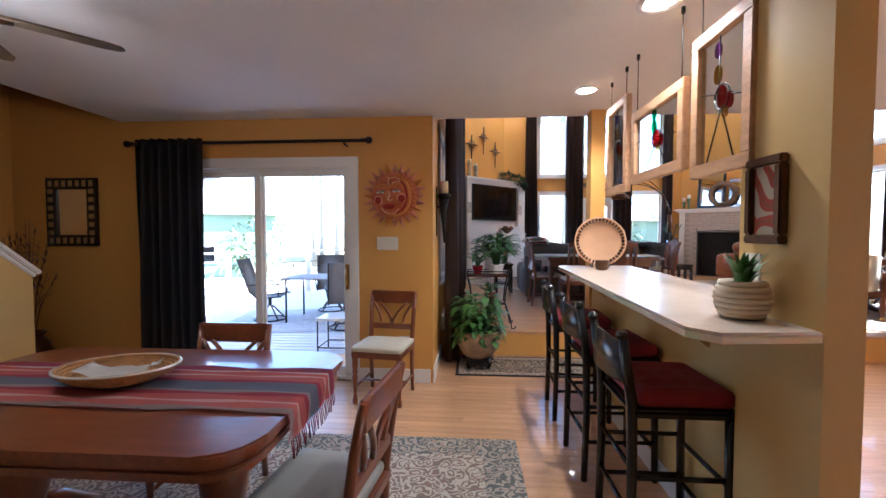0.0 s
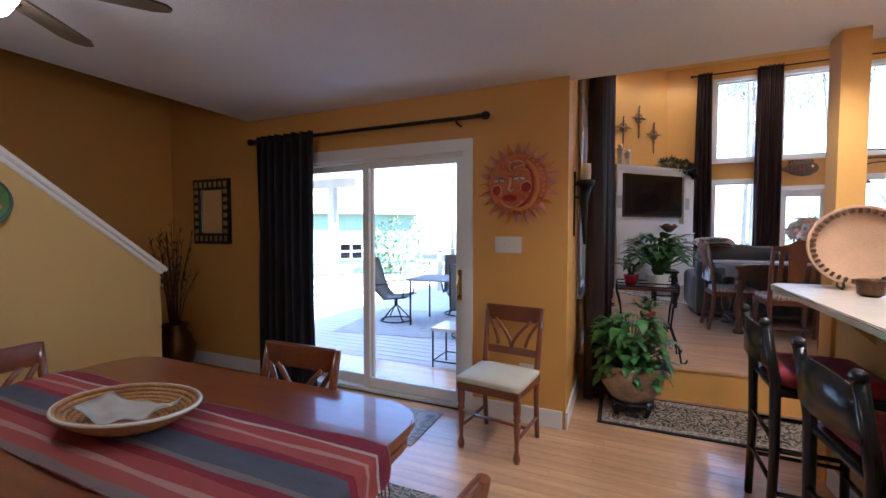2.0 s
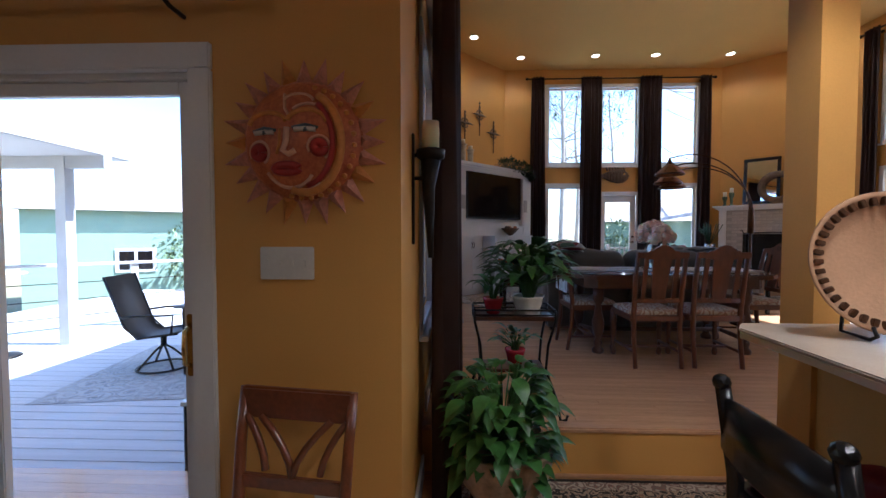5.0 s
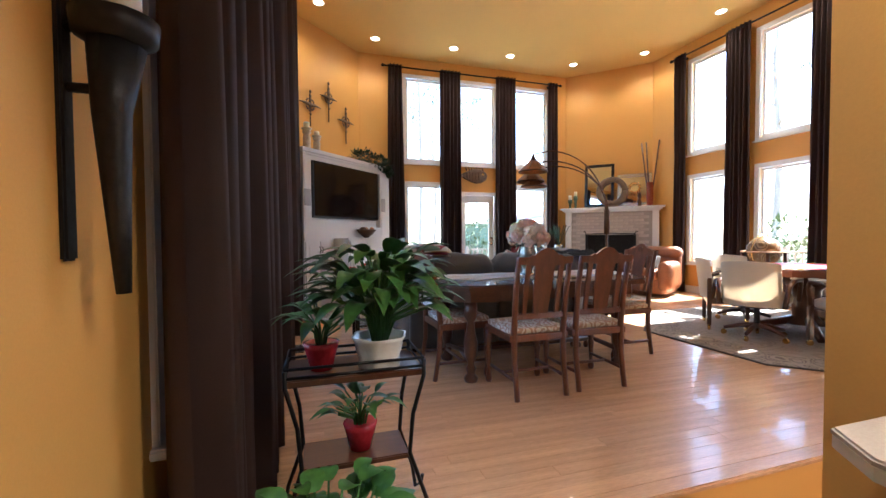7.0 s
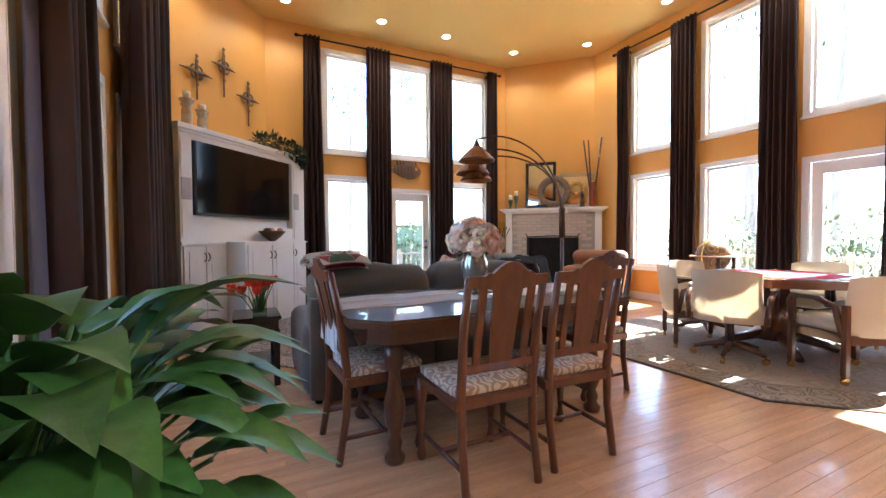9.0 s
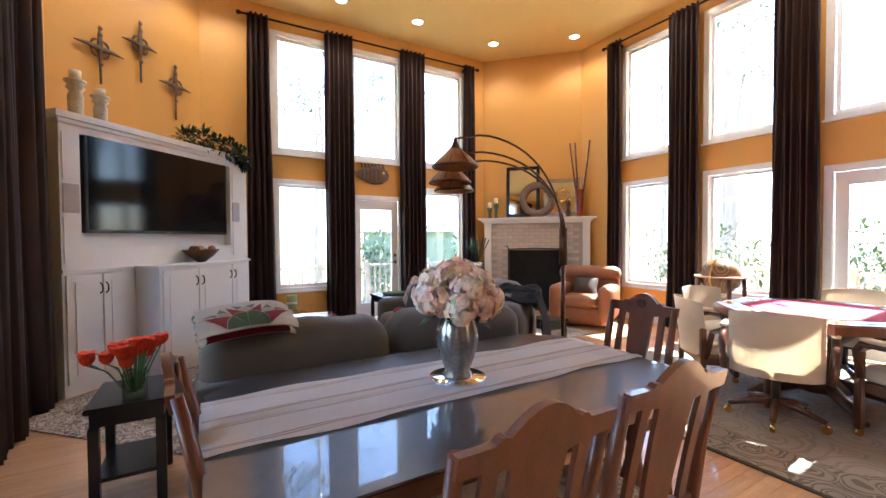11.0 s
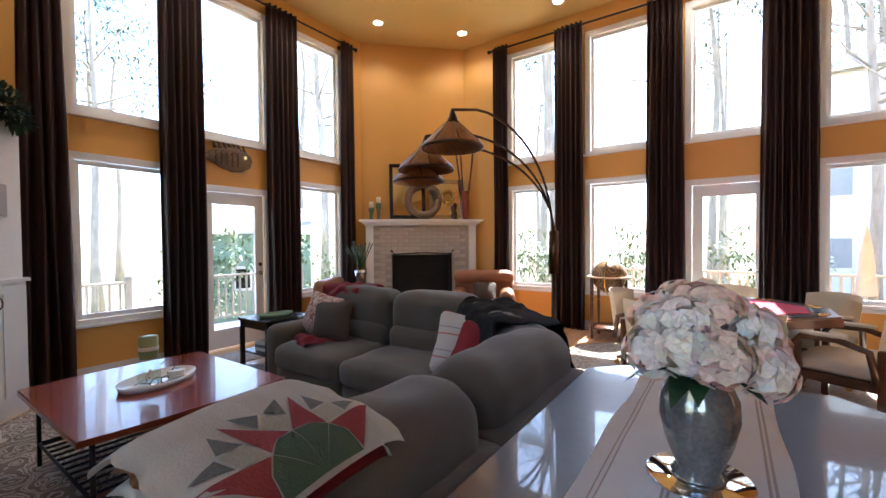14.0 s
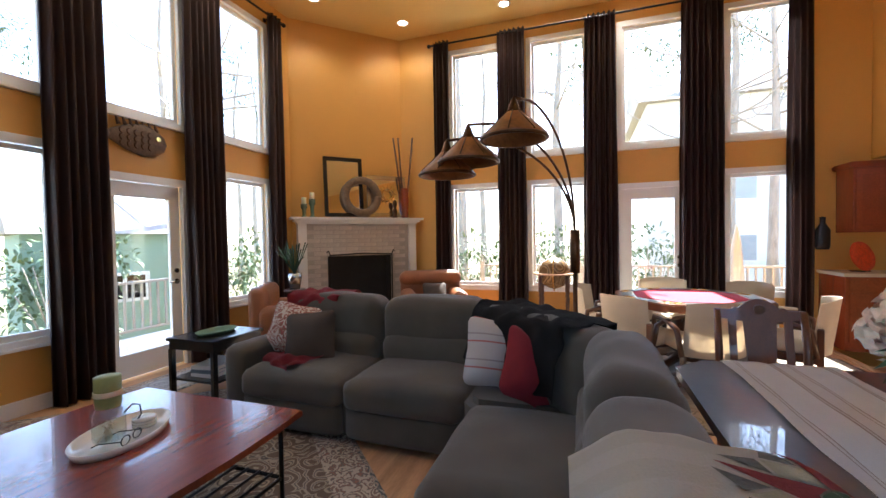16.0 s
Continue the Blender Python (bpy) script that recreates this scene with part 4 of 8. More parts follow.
# tall wall torch with a candle
t = thing("wall_sconce", pose(WW, 4.12, 0), "black iron torch sconce holding a white candle", "sconce")
bm = B()
tube(bm, [(0.085, 0, 1.30), (0.08, 0, 1.45), (0.075, 0, 1.62), (0.085, 0, 1.74)], [0.012, 0.02, 0.03, 0.045], 10)
part("torch", bm, IRON, t)
part("cup", lathe(B(), [(0.03, 1.735), (0.062, 1.75), (0.066, 1.785), (0.05, 1.79)], 18, (0.085, 0)), IRON, t)
bm = B()
box(bm, 0, 0.012, -0.018, 0.018, 1.36, 1.86, 0.004)
tube(bm, [(0.01, 0, 1.66), (0.06, 0, 1.66)], 0.009, 8); tube(bm, [(0.01, 0, 1.76), (0.05, 0, 1.78), (0.08, 0, 1.77)], 0.009, 8)
part("bracket", bm, IRON, t)
part("candle", lathe(B(), [(0.038, 1.785), (0.039, 1.87), (0.036, 1.912), (0.0, 1.905)], 18, (0.085, 0)), CANDLE, t, "white pillar candle")
# plate on the stair wall
t = thing("wall_plate", pose(-3.25, 1.84, 1.56, 0, 90, 0), "round painted ceramic plate hung on the half wall", "plate")
part("dish", lathe(B(), [(0.0, 0.018), (0.09, 0.015), (0.13, 0.03), (0.15, 0.04), (0.15, 0.032), (0.1, 0.0)], 30), LEAF, t, "green and red painted dish")
for k in range(5):
    bm = B()
    a = radians(72 * k)
    lathe(bm, [(0.034, 0.0), (0.03, 0.012), (0.0, 0.016)], 14, (0, 0))
    part("fruit", bm, SUNORANGE if k % 2 else REDCLOTH, t, "", pose(0.085 * math.cos(a), 0.085 * math.sin(a), 0.014))
part("rim", tube(B(), [(0.15 * math.cos(a), 0.15 * math.sin(a), 0.036) for a in (2 * math.pi * q / 30 for q in range(31))], 0.006, 6), SUNDARK, t)


# floor urn with dried branches in the corner by the stairs
t = thing("floor_vase", pose(-3.98, 3.40, 0), "tall dark floor urn of dried branches in the corner", "vase")
part("urn", lathe(B(), [(0.09, 0), (0.11, 0.02), (0.17, 0.16), (0.185, 0.28), (0.14, 0.40), (0.10, 0.46), (0.125, 0.50), (0.105, 0.50), (0.08, 0.45), (0.0, 0.40)], 28), BRONZE, t)
rng = random.Random(41)
for k in range(26):
    a, d, h = rng.uniform(0, 6.28), rng.uniform(0.05, 0.22), rng.uniform(0.95, 1.55)
    bm = B()
    ca, sa = math.cos(a), math.sin(a)
    tube(bm, [(0.03 * ca, 0.03 * sa, 0.42), (0.4 * d * ca, 0.4 * d * sa, 0.42 + (h - 0.42) * 0.5), (d * ca, d * sa, h)], [0.005, 0.004, 0.002], 5)
    for q in range(7):
        f = 0.45 + 0.08 * q
        leaf(bm, (d * f * ca, d * f * sa, 0.42 + (h - 0.42) * f), (d * f * ca + rng.uniform(-0.07, 0.07), d * f * sa + rng.uniform(-0.07, 0.07), 0.48 + (h - 0.42) * f), 0.008, 0.004, 2)
    part("branch", bm, DARKWOOD, t)


# ceiling fan
def fan():
    t = thing("ceiling_fan", pose(-2.06, 1.46, CH), "brown wooden ceiling fan with a lit glass bowl", "ceiling fan")
    part("downrod", tube(B(), [(0, 0, 0), (0, 0, -0.12)], 0.014), BRONZE, t)
    part("canopy", lathe(B(), [(0.065, 0.0), (0.06, -0.03), (0.02, -0.045)], 20), BRONZE, t)
    part("motor", lathe(B(), [(0.05, -0.09), (0.11, -0.10), (0.125, -0.15), (0.11, -0.2), (0.06, -0.21)], 24), BRONZE, t)
    for k in range(5):
        bm = B()
        a = -72 * k + 50
        slab(bm, [(0.16, -0.045), (0.28, -0.06), (0.52, -0.068), (0.58, -0.04), (0.595, 0.0), (0.58, 0.04), (0.52, 0.068), (0.28, 0.06), (0.16, 0.045)], -0.005, 0.005, 0.002)
        part("blade", bm, FANWOOD, t, "", pose(0, 0, -0.18, 8, 0, a))
        bm = B()
        tube(bm, [(0.09, 0, -0.18), (0.15, 0, -0.19), (0.22, 0, -0.187)], [0.014, 0.018, 0.012], 8)
        part("blade_arm", bm, BRONZE, t, "", pose(0, 0, 0, 0, 0, a))
    part("bowl", lathe(B(), [(0.13, -0.215), (0.135, -0.24), (0.11, -0.29), (0.06, -0.32), (0.0, -0.33)], 28), BOWL_ON, t, "glowing white glass bowl")
    bm = B()
    tube(bm, [(0.07, 0, -0.3), (0.075, 0, -0.40)], 0.002, 4)
    bmesh.ops.create_icosphere(bm, subdivisions=1, radius=0.009, matrix=pose(0.075, 0, -0.405))
    part("pull_chain", bm, BRASS, t)


FANWOOD = material("weathered_fan_blade", (0.10, 0.07, 0.045), rough=0.55, vary=0.35, scale=10, grain=60, bump=0.1)
BOWL_ON = glow("lit_glass_bowl", (1.0, 0.88, 0.7), 4.0)
fan()


def downlight(x, y, z, power):
    t = thing("downlight", pose(x, y, z), "round recessed ceiling downlight, switched on", "downlight", "recessed downlights")
    part("trim_ring", lathe(B(), [(0.095, 0.0), (0.097, -0.006), (0.075, -0.008), (0.07, 0.0)], 24), WHITE, t)
    part("bulb", lathe(B(), [(0.068, -0.002), (0.05, -0.006), (0.0, -0.008)], 20), LAMP_ON, t)
    if power:
        lamp_spot((x, y, z - 0.03), power, (1.0, 0.88, 0.72))


for x, y in ((0.87, 2.0), (0.86, 3.17), (1.76, 2.5), (2.6, 3.0)):
    downlight(x, y, CH, 8)
for x, y in ((0.17, 10.12), (1.19, 11.05), (2.73, 11.01), (3.96, 11.0), (5.47, 11.0), (6.53, 10.1), (6.57, 8.48), (6.5, 6.8)):
    downlight(x, y, CG, 5)

# ---- bar ----
whole("wall_bar", box(B(), 1.06, 1.16, 1.60, 3.66, 0, 1.075), WALL_LIGHT, "pale yellow half wall under the bar counter", "wall", kind="structure")
whole("wall_bar_pier", box(B(), 1.0, 1.11, 1.22, 1.60, 0, CH), WALL_LIGHT, "pale yellow wall pier at the bar's end", "wall", kind="structure")
whole("column", box(B(), 1.04, 1.16, 3.66, 3.80, 0, CH), WALL, "slim ochre post at the end of the bar", "column", kind="structure")
whole("baseboard_bar", box(B(), 1.046, 1.06, 1.62, 3.66, 0, 0.12, 0.004), WHITE, "white painted baseboard", "baseboard", kind="structure")
CZ = 1.11
t = thing("bar_counter", pose(0, 0, 0), "speckled beige laminate counter on the half wall", "counter")
edge = [(0.64, 1.27), (0.70, 1.19), (0.995, 1.22), (0.995, 1.605), (1.26, 1.605), (1.38, 3.655), (0.80, 3.655), (0.745, 3.58)]
part("worktop", slab(B(), edge, 1.100, CZ, 0.004), COUNTER, t)
part("edge_band", slab(B(), [(x + (0.004 if x < 0.9 else 0), y) for x, y in edge], 1.078, 1.0985, 0.002), CANDLE, t, "pale edge band under the worktop")
for y in (1.9, 2.6, 3.3):
    bm = slab(B(), [(0, 0), (0.2, 0), (0.0, -0.2)], -0.02, 0.02)
    whole("counter_bracket", bm, WALL_LIGHT, "pale triangular bracket under the counter", "bracket", "counter brackets", m=pose(1.06, y, 1.077, 90, 0, 0) @ pose(0, 0, 0, 0, 180, 0))


def bar_stool(m):
    t = thing("bar_stool", m, "black lacquered bar stool with a red tufted cushion", "bar stool", "stools at the bar")
    for x in (-0.19, 0.19):
        bm = B()
        tube(bm, [(x, 0.20, 0), (x, 0.19, 0.4), (x, 0.195, 0.72), (x, 0.235, 0.98)], [0.018, 0.02, 0.022, 0.02], 10)
        bmesh.ops.create_icosphere(bm, subdivisions=2, radius=0.024, matrix=pose(x, 0.238, 0.99))
        part("back_post", bm, BLACKWOOD, t)
        part("leg", tube(B(), [(x, -0.19, 0), (x, -0.18, 0.7)], [0.018, 0.021], 10), BLACKWOOD, t)
    for z, a in ((0.22, 0.19), (0.42, 0.19)):
        bm = B()
        for x in (-a, a):
            tube(bm, [(x, -0.185, z), (x, 0.195, z)], 0.011, 8)
        tube(bm, [(-a, -0.185, z - 0.03), (a, -0.185, z - 0.03)], 0.011, 8); tube(bm, [(-a, 0.195, z + 0.04), (a, 0.195, z + 0.04)], 0.011, 8)
        part("stretcher", bm, BLACKWOOD, t)
    part("seat", box(B(), -0.215, 0.215, -0.215, 0.2, 0.665, 0.70, 0.012), BLACKWOOD, t)
    bm = B()
    n = 8
    rows = []
    for i in range(n + 1):
        f = i / n
        x = -0.2 + 0.4 * f
        y = 0.222 + 0.035 * (1 - (2 * f - 1) ** 2)
        rows.append([bm.verts.new((x, y + dy, z)) for dy, z in ((-0.009, 0.80), (-0.009, 0.94 + 0.03 * (1 - (2 * f - 1) ** 2)), (0.009, 0.945 + 0.03 * (1 - (2 * f - 1) ** 2)), (0.009, 0.80))])
    for a, b in zip(rows, rows[1:]):
        for j in range(4):
            bm.faces.new((a[j], a[(j + 1) % 4], b[(j + 1) % 4], b[j])).smooth = True
    bm.faces.new(rows[0]); bm.faces.new(rows[-1][::-1])
    part("backrest", bm, BLACKWOOD, t)
    bm = puff(B(), -0.205, 0.205, -0.205, 0.175, 0.70, 0.775, 12, 0.42, 0.012)
    for v in bm.verts:
        for px in (-0.1, 0, 0.1):
            for py in (-0.11, -0.01, 0.09):
                d = (v.co.x - px) ** 2 + (v.co.y - py) ** 2
                if v.co.z > 0.74 and d < 0.004:
                    v.co.z -= 0.022 * (1 - d / 0.004)
    part("cushion", bm, REDCLOTH, t, "tufted dark red cushion")
    return t


st = bar_stool(pose(0.83, 1.83, 0, 0, 0, 90))
copy_thing(st, pose(0.83, 2.5, 0, 0, 0, 92)); copy_thing(st, pose(0.83, 3.23, 0, 0, 0, 88))

# clay platter on a stand, small bowl, potted succulent
t = thing("clay_platter", pose(1.06, 3.46, 1.111, 0, 0, -10) @ Matrix.Scale(0.9, 4), "large round clay platter with a dark painted rim, on the bar", "platter")
bm = lathe(B(), [(0.0, 0.012), (0.17, 0.01), (0.205, 0.028), (0.222, 0.04), (0.225, 0.034), (0.18, 0.0), (0.0, 0.0)], 40)
part("dish", bm, CLAYPALE, t, "", pose(0, 0, 0.235, 80, 0, 0))
for k in range(40):
    a = 2 * math.pi * k / 40
    bm = B()
    box(bm, 0.182, 0.208, -0.008, 0.008, 0.018, 0.036, 0.002)
    part("rim_mark", bm, BRONZE, t, "", pose(0, 0, 0.235, 80, 0, 0) @ pose(0, 0, 0, 0, 0, 360 * k / 40) @ pose(0, 0, 0.002))
bm = B()
for x in (-0.07, 0.07):
    tube(bm, [(x, -0.07, 0.045), (x, -0.085, 0.02), (x, -0.06, 0.006), (x, 0.06, 0.006), (x, 0.05, 0.16)], 0.006, 8)
tube(bm, [(-0.07, 0.05, 0.16), (0.07, 0.05, 0.16)], 0.006, 8)
part("stand", bm, IRON, t, "black iron plate stand")
whole("small_bowl", lathe(B(), [(0.03, 0), (0.045, 0.01), (0.05, 0.06), (0.053, 0.075), (0.047, 0.075), (0.04, 0.02), (0, 0.018)], 20), BRONZE, "small dark glazed bowl on the bar", "bowl", m=pose(1.0, 3.2, 1.111))


t = thing("potted_succulent", pose(0.90, 1.42, 1.111), "small green succulent in a ribbed beige pot, on the bar", "potted plant")
pot = part("pot", lathe(B(), [(0.05, 0), (0.06, 0.05), (0.062, 0.11), (0.0, 0.112)], 24), CREAM, t)
for k in range(7):
    bm = B()
    z = 0.006 + 0.017 * k
    r = 0.058 + 0.016 * math.sin(k * 0.5)
    tube(bm, [(r * math.cos(a), r * math.sin(a), z + 0.006) for a in (2 * math.pi * q / 24 for q in range(25))], 0.0105, 6)
    part("rib", bm, CREAM, pot)
rng = random.Random(3)
for k in range(26):
    a, r, h = rng.uniform(0, 6.28), rng.uniform(0.03, 0.085), rng.uniform(0.05, 0.13)
    bm = B()
    leaf(bm, (0.02 * math.cos(a), 0.02 * math.sin(a), 0.11), (r * math.cos(a), r * math.sin(a), 0.11 + h), 0.014, 0.012, 4)
    part("leaf", bm, LEAF, t)


# hanging stained glass
MILK = clear("leaded_glass", (0.86, 0.9, 0.92), 0.15)
SG = {"red": clear("red_glass", (0.6, 0.05, 0.04)), "green": clear("green_glass", (0.1, 0.5, 0.22)), "amber": clear("amber_glass", (0.75, 0.55, 0.15)), "violet": clear("violet_glass", (0.35, 0.12, 0.4))}
PINEWOOD = material("old_pine_frame", (0.52, 0.30, 0.15), rough=0.6, vary=0.3, scale=5, grain=60, bump=0.15, stretch=(1, 6, 6))


def glass_panel(y0, y1, z0, z1, look_kind, label):
    t = thing("stained_glass_panel", pose(1.0, (y0 + y1) / 2, z0, 0, 0, 90), label, "stained glass", "hanging glass panels")
    w, h, f = y1 - y0, z1 - z0, 0.055
    bm = B()
    for q in ((-w / 2, w / 2, h - f, h), (-w / 2, w / 2, 0, f), (-w / 2, -w / 2 + f, f, h - f), (w / 2 - f, w / 2, f, h - f)):
        box(bm, q[0], q[1], -0.018, 0.018, q[2], q[3], 0.004)
    part("frame", bm, PINEWOOD, t)
    g = part("pane", box(B(), -w / 2 + f, w / 2 - f, -0.003, 0.003, f, h - f), MILK, t)
    bm = B()
    lines = [((-w / 2 + f, h * 0.45), (-w * 0.1, h * 0.5), (w / 2 - f, h * 0.58)), ((-w * 0.2, f), (0.02, h * 0.5), (w * 0.05, h - f)), ((w * 0.25, f), (0, h * 0.45))]
    for l in lines:
        tube(bm, [(x, 0, z) for x, z in l], 0.003, 6)
    tube(bm, [(0.05 * math.cos(a), 0, h * 0.5 + 0.05 * math.sin(a)) for a in (2 * math.pi * q / 16 for q in range(17))], 0.004, 6)
    part("leading", bm, BLACK, t)
    for kk, (cx, cz, s, c) in enumerate(((0.0, 0.5, 0.035, "red"), (-0.05, 0.46, 0.025, "red"), (0.03, 0.66, 0.03, "green" if look_kind else "amber"), (0.03, 0.82, 0.025, "green" if look_kind else "violet"), (-0.02, 0.4, 0.02, "amber"))):
        bm = B()
        ol = [(cx + s * math.cos(a) * 0.8, h * cz + s * math.sin(a) * 1.3) for a in (2 * math.pi * q / 10 for q in range(10))]
        slab(bm, ol, -0.005, 0.005)
        part("glass_piece", bm, SG[c], t, "", pose(0, 0, 0, 90, 0, 0) @ pose(0, 0, 0))
    for x in (-w / 2 + 0.05, w / 2 - 0.05):
        bm = B()
        tube(bm, [(x, 0, h), (x, 0, CH - z0)], 0.003, 5); tube(bm, [(x, 0, CH - z0 - 0.03), (x, 0, CH - z0)], 0.01, 8)
        part("chain", bm, IRON, t)


glass_panel(1.53, 1.93, 1.63, 2.24, 0, "hanging stained glass window in a pine frame, amber and red")
glass_panel(2.0, 2.62, 1.69, 2.12, 1, "hanging stained glass window in a pine frame, red flower")
glass_panel(2.70, 3.08, 1.66, 2.28, 0, "hanging stained glass window in a pine frame, violet bird")
frame_picture(pose(1.0, 1.45, 1.50, 0, 0, -90), 0.17, 0.29, 0.03, BRONZE, patterned("flower_print", (0.5, 0.45, 0.36), (0.35, 0.06, 0.04), (0.2, 0.1, 0.05), 6), "framed print of red flowers on the pier")
t = thing("light_switch", pose(1.0, 1.52, 1.26, 0, 0, -90), "white light switch plate on the pier", "light switch")
part("plate", box(B(), -0.04, 0.04, -0.007, 0, -0.06, 0.06, 0.003), CERAMIC, t)
part("toggle", box(B(), -0.005, 0.005, -0.016, -0.007, -0.012, 0.012, 0.002), CERAMIC, t)

# ---- great room: media cabinet ----
S = 0.70710678
CAB = pose(0.675, 10.425, RF, 0, 0, 45)      # x along the front, room at -y
def cabinet_door(parent, x0, x1, z0, z1, y, hx=None):
    bm = B()
    box(bm, x0, x1, y - 0.02, y, z0, z1, 0.003)
    d = part("door", bm, WHITE, parent)
    bm = B()
    f = 0.06
    box(bm, x0 + f, x1 - f, y - 0.028, y - 0.02, z0 + f, z1 - f, 0.007)
    part("raised_panel", bm, WHITE, d)
    if hx is not None:
        bm = B()
        zz = z1 - 0.13
        tube(bm, [(hx, y - 0.018, zz - 0.05), (hx, y - 0.045, zz - 0.03), (hx, y - 0.05, zz), (hx, y - 0.045, zz + 0.03), (hx, y - 0.018, zz + 0.05)], 0.006, 8)
        part("handle", bm, BRONZE, d, "dark bronze bow handle")


def media_cabinet():
    t = thing("media_cabinet", CAB, "white built-in media cabinet filling the slanting corner", "cabinet")
    sh = 2.74 - RF          # top shelf
    ct = 1.39 - RF          # counter
    part("side_tower", box(B(), -1.09, -0.93, 0.0, 0.5, ct, sh - 0.06), WHITE, t)
    part("side_tower", box(B(), 0.80, 1.09, 0.0, 0.35, ct, sh - 0.06), WHITE, t)
    part("header", box(B(), -0.93, 0.80, 0.002, 0.5, sh - 0.16, sh - 0.06), WHITE, t)
    part("apron", box(B(), -0.93, 0.80, 0.002, 0.5, ct, 1.58 - RF), WHITE, t)
    part("recess_back", box(B(), -0.93, 0.80, 0.10, 0.12, 1.58 - RF, sh - 0.16), WHITE, t)
    bm = B()
    slab(bm, [(-1.13, -0.045), (1.12, -0.045), (1.12, 0.25), (0.55, 0.66), (-0.55, 0.66), (-1.13, 0.25)], sh - 0.06, sh, 0.006)
    part("top_shelf", bm, WHITE, t)
    part("crown_moulding", box(B(), -1.11, 1.10, -0.025, 0.0, sh - 0.10, sh - 0.06, 0.006), WHITE, t)
    for x0, x1, y0, y1 in ((-1.09, -0.46, 0.0, 0.4), (-0.46, 0.44, -0.30, 0.4), (0.44, 1.09, -0.02, 0.3)):
        part("base_unit", box(B(), x0, x1, y0, y1, 0.0, ct - 0.03), WHITE, t)
    bm = B()
    slab(bm, [(-1.10, -0.03), (-0.49, -0.03), (-0.49, -0.33), (0.47, -0.33), (0.47, -0.05), (1.10, -0.05), (1.10, 0.2), (-1.10, 0.2)], ct - 0.03, ct, 0.005)
    part("counter", bm, WHITE, t)
    part("plinth", box(B(), -0.47, 0.45, -0.312, -0.30, 0.0, 0.09, 0.004), WHITE, t)
    for x0, x1, y, h in ((-1.07, -0.78, 0.0, -0.80), (-0.77, -0.48, 0.0, -0.75), (-0.43, -0.015, -0.30, -0.05), (-0.005, 0.41, -0.30, 0.03), (0.47, 0.765, -0.02, 0.735), (0.775, 1.07, -0.02, 0.805)):
        cabinet_door(t, x0, x1, 0.11, ct - 0.05, y, h)
    for x0, x1 in ((-1.075, -0.945), (0.83, 0.95)):
        for z0, z1 in ((ct + 0.05, ct + 0.45), (ct + 0.78, sh - 0.17)):
            part("panel", box(B(), x0, x1, -0.010, 0.0, z0, z1, 0.004), WHITE, t)
        part("speaker_grille", box(B(), x0, x1, -0.012, 0.0, ct + 0.49, ct + 0.74, 0.004), GRILLE, t, "pale grey cloth speaker grille")


GRILLE = material("speaker_cloth", (0.45, 0.43, 0.42), rough=0.9, vary=0.1, grain=400, bump=0.4)
media_cabinet()
t = thing("television", CAB @ pose(-0.065, 0.06, 1.42), "large flat black television, switched off, in the cabinet", "television")
part("bezel", box(B(), -0.82, 0.82, -0.05, 0.035, 0.0, 0.97, 0.008), BLACK, t)
part("screen", box(B(), -0.795, 0.795, -0.054, -0.051, 0.03, 0.945), SCREEN, t, "dark glossy screen")
part("badge", box(B(), -0.03, 0.03, -0.0535, -0.051, 0.009, 0.018), CHROME, t)
t = thing("fruit_bowl", CAB @ pose(0.20, -0.14, 1.391 - RF), "dark boat-shaped bowl of decorative balls on the cabinet", "bowl")
part("bowl", lathe(B(), [(0.0, 0.02), (0.05, 0.0), (0.06, 0.01), (0.14, 0.06), (0.23, 0.14), (0.225, 0.145), (0.12, 0.07), (0.0, 0.04)], 26, sy=0.6), BRONZE, t)
rng = random.Random(8)
for k in range(8):
    bm = B()
    bmesh.ops.create_icosphere(bm, subdivisions=2, radius=0.045, matrix=pose(rng.uniform(-0.12, 0.12), rng.uniform(-0.05, 0.05), 0.115 + 0.03 * (k % 2)))
    for f in bm.faces:
        f.smooth = True
    part("ball", bm, (TERRA, BRONZE, CLAYPALE)[k % 3], t)


def cross(x, z, h, w, label):
    t = thing("wall_cross", pose(-0.35 - 0.0, 10.42, 0, 0, 0, 45) @ pose(x + 0.905, -0.03, z), label, "wall cross", "crosses above the cabinet")
    bm = B()
    tube(bm, [(0, 0, -h * 0.6), (0, 0, -h * 0.2), (0, 0, 0), (0, 0, h * 0.25), (0, 0, h * 0.4)], [0.012, 0.014, 0.03, 0.02, 0.008], 6)
    tube(bm, [(-w / 2, 0, 0), (-w * 0.25, 0, 0.01), (0, 0, 0), (w * 0.25, 0, 0.01), (w / 2, 0, 0)], [0.006, 0.022, 0.03, 0.022, 0.006], 6)
    part("shaft", bm, CROSSMETAL, t)
    for sx, sz in ((-1, -1), (-1, 1), (1, -1), (1, 1)):
        bm = B()
        tube(bm, [(sx * (0.04 + 0.05 * math.cos(a)), 0.0, sz * (0.04 + 0.05 * math.sin(a))) for a in (2 * math.pi * q / 14 for q in range(12))], 0.008, 5)
        tube(bm, [(sx * 0.02, 0, sz * 0.09), (sx * 0.06, 0, sz * 0.07), (sx * 0.1, 0, sz * 0.02)], 0.006, 5)
        part("scroll", bm, CROSSMETAL, t)
    for zz in (0.14, 0.21, -0.16):
        bm = B()
        bmesh.ops.create_icosphere(bm, subdivisions=1, radius=0.024, matrix=pose(0, -0.008, zz * h / 0.6))
        part("boss", bm, CROSSMETAL, t)


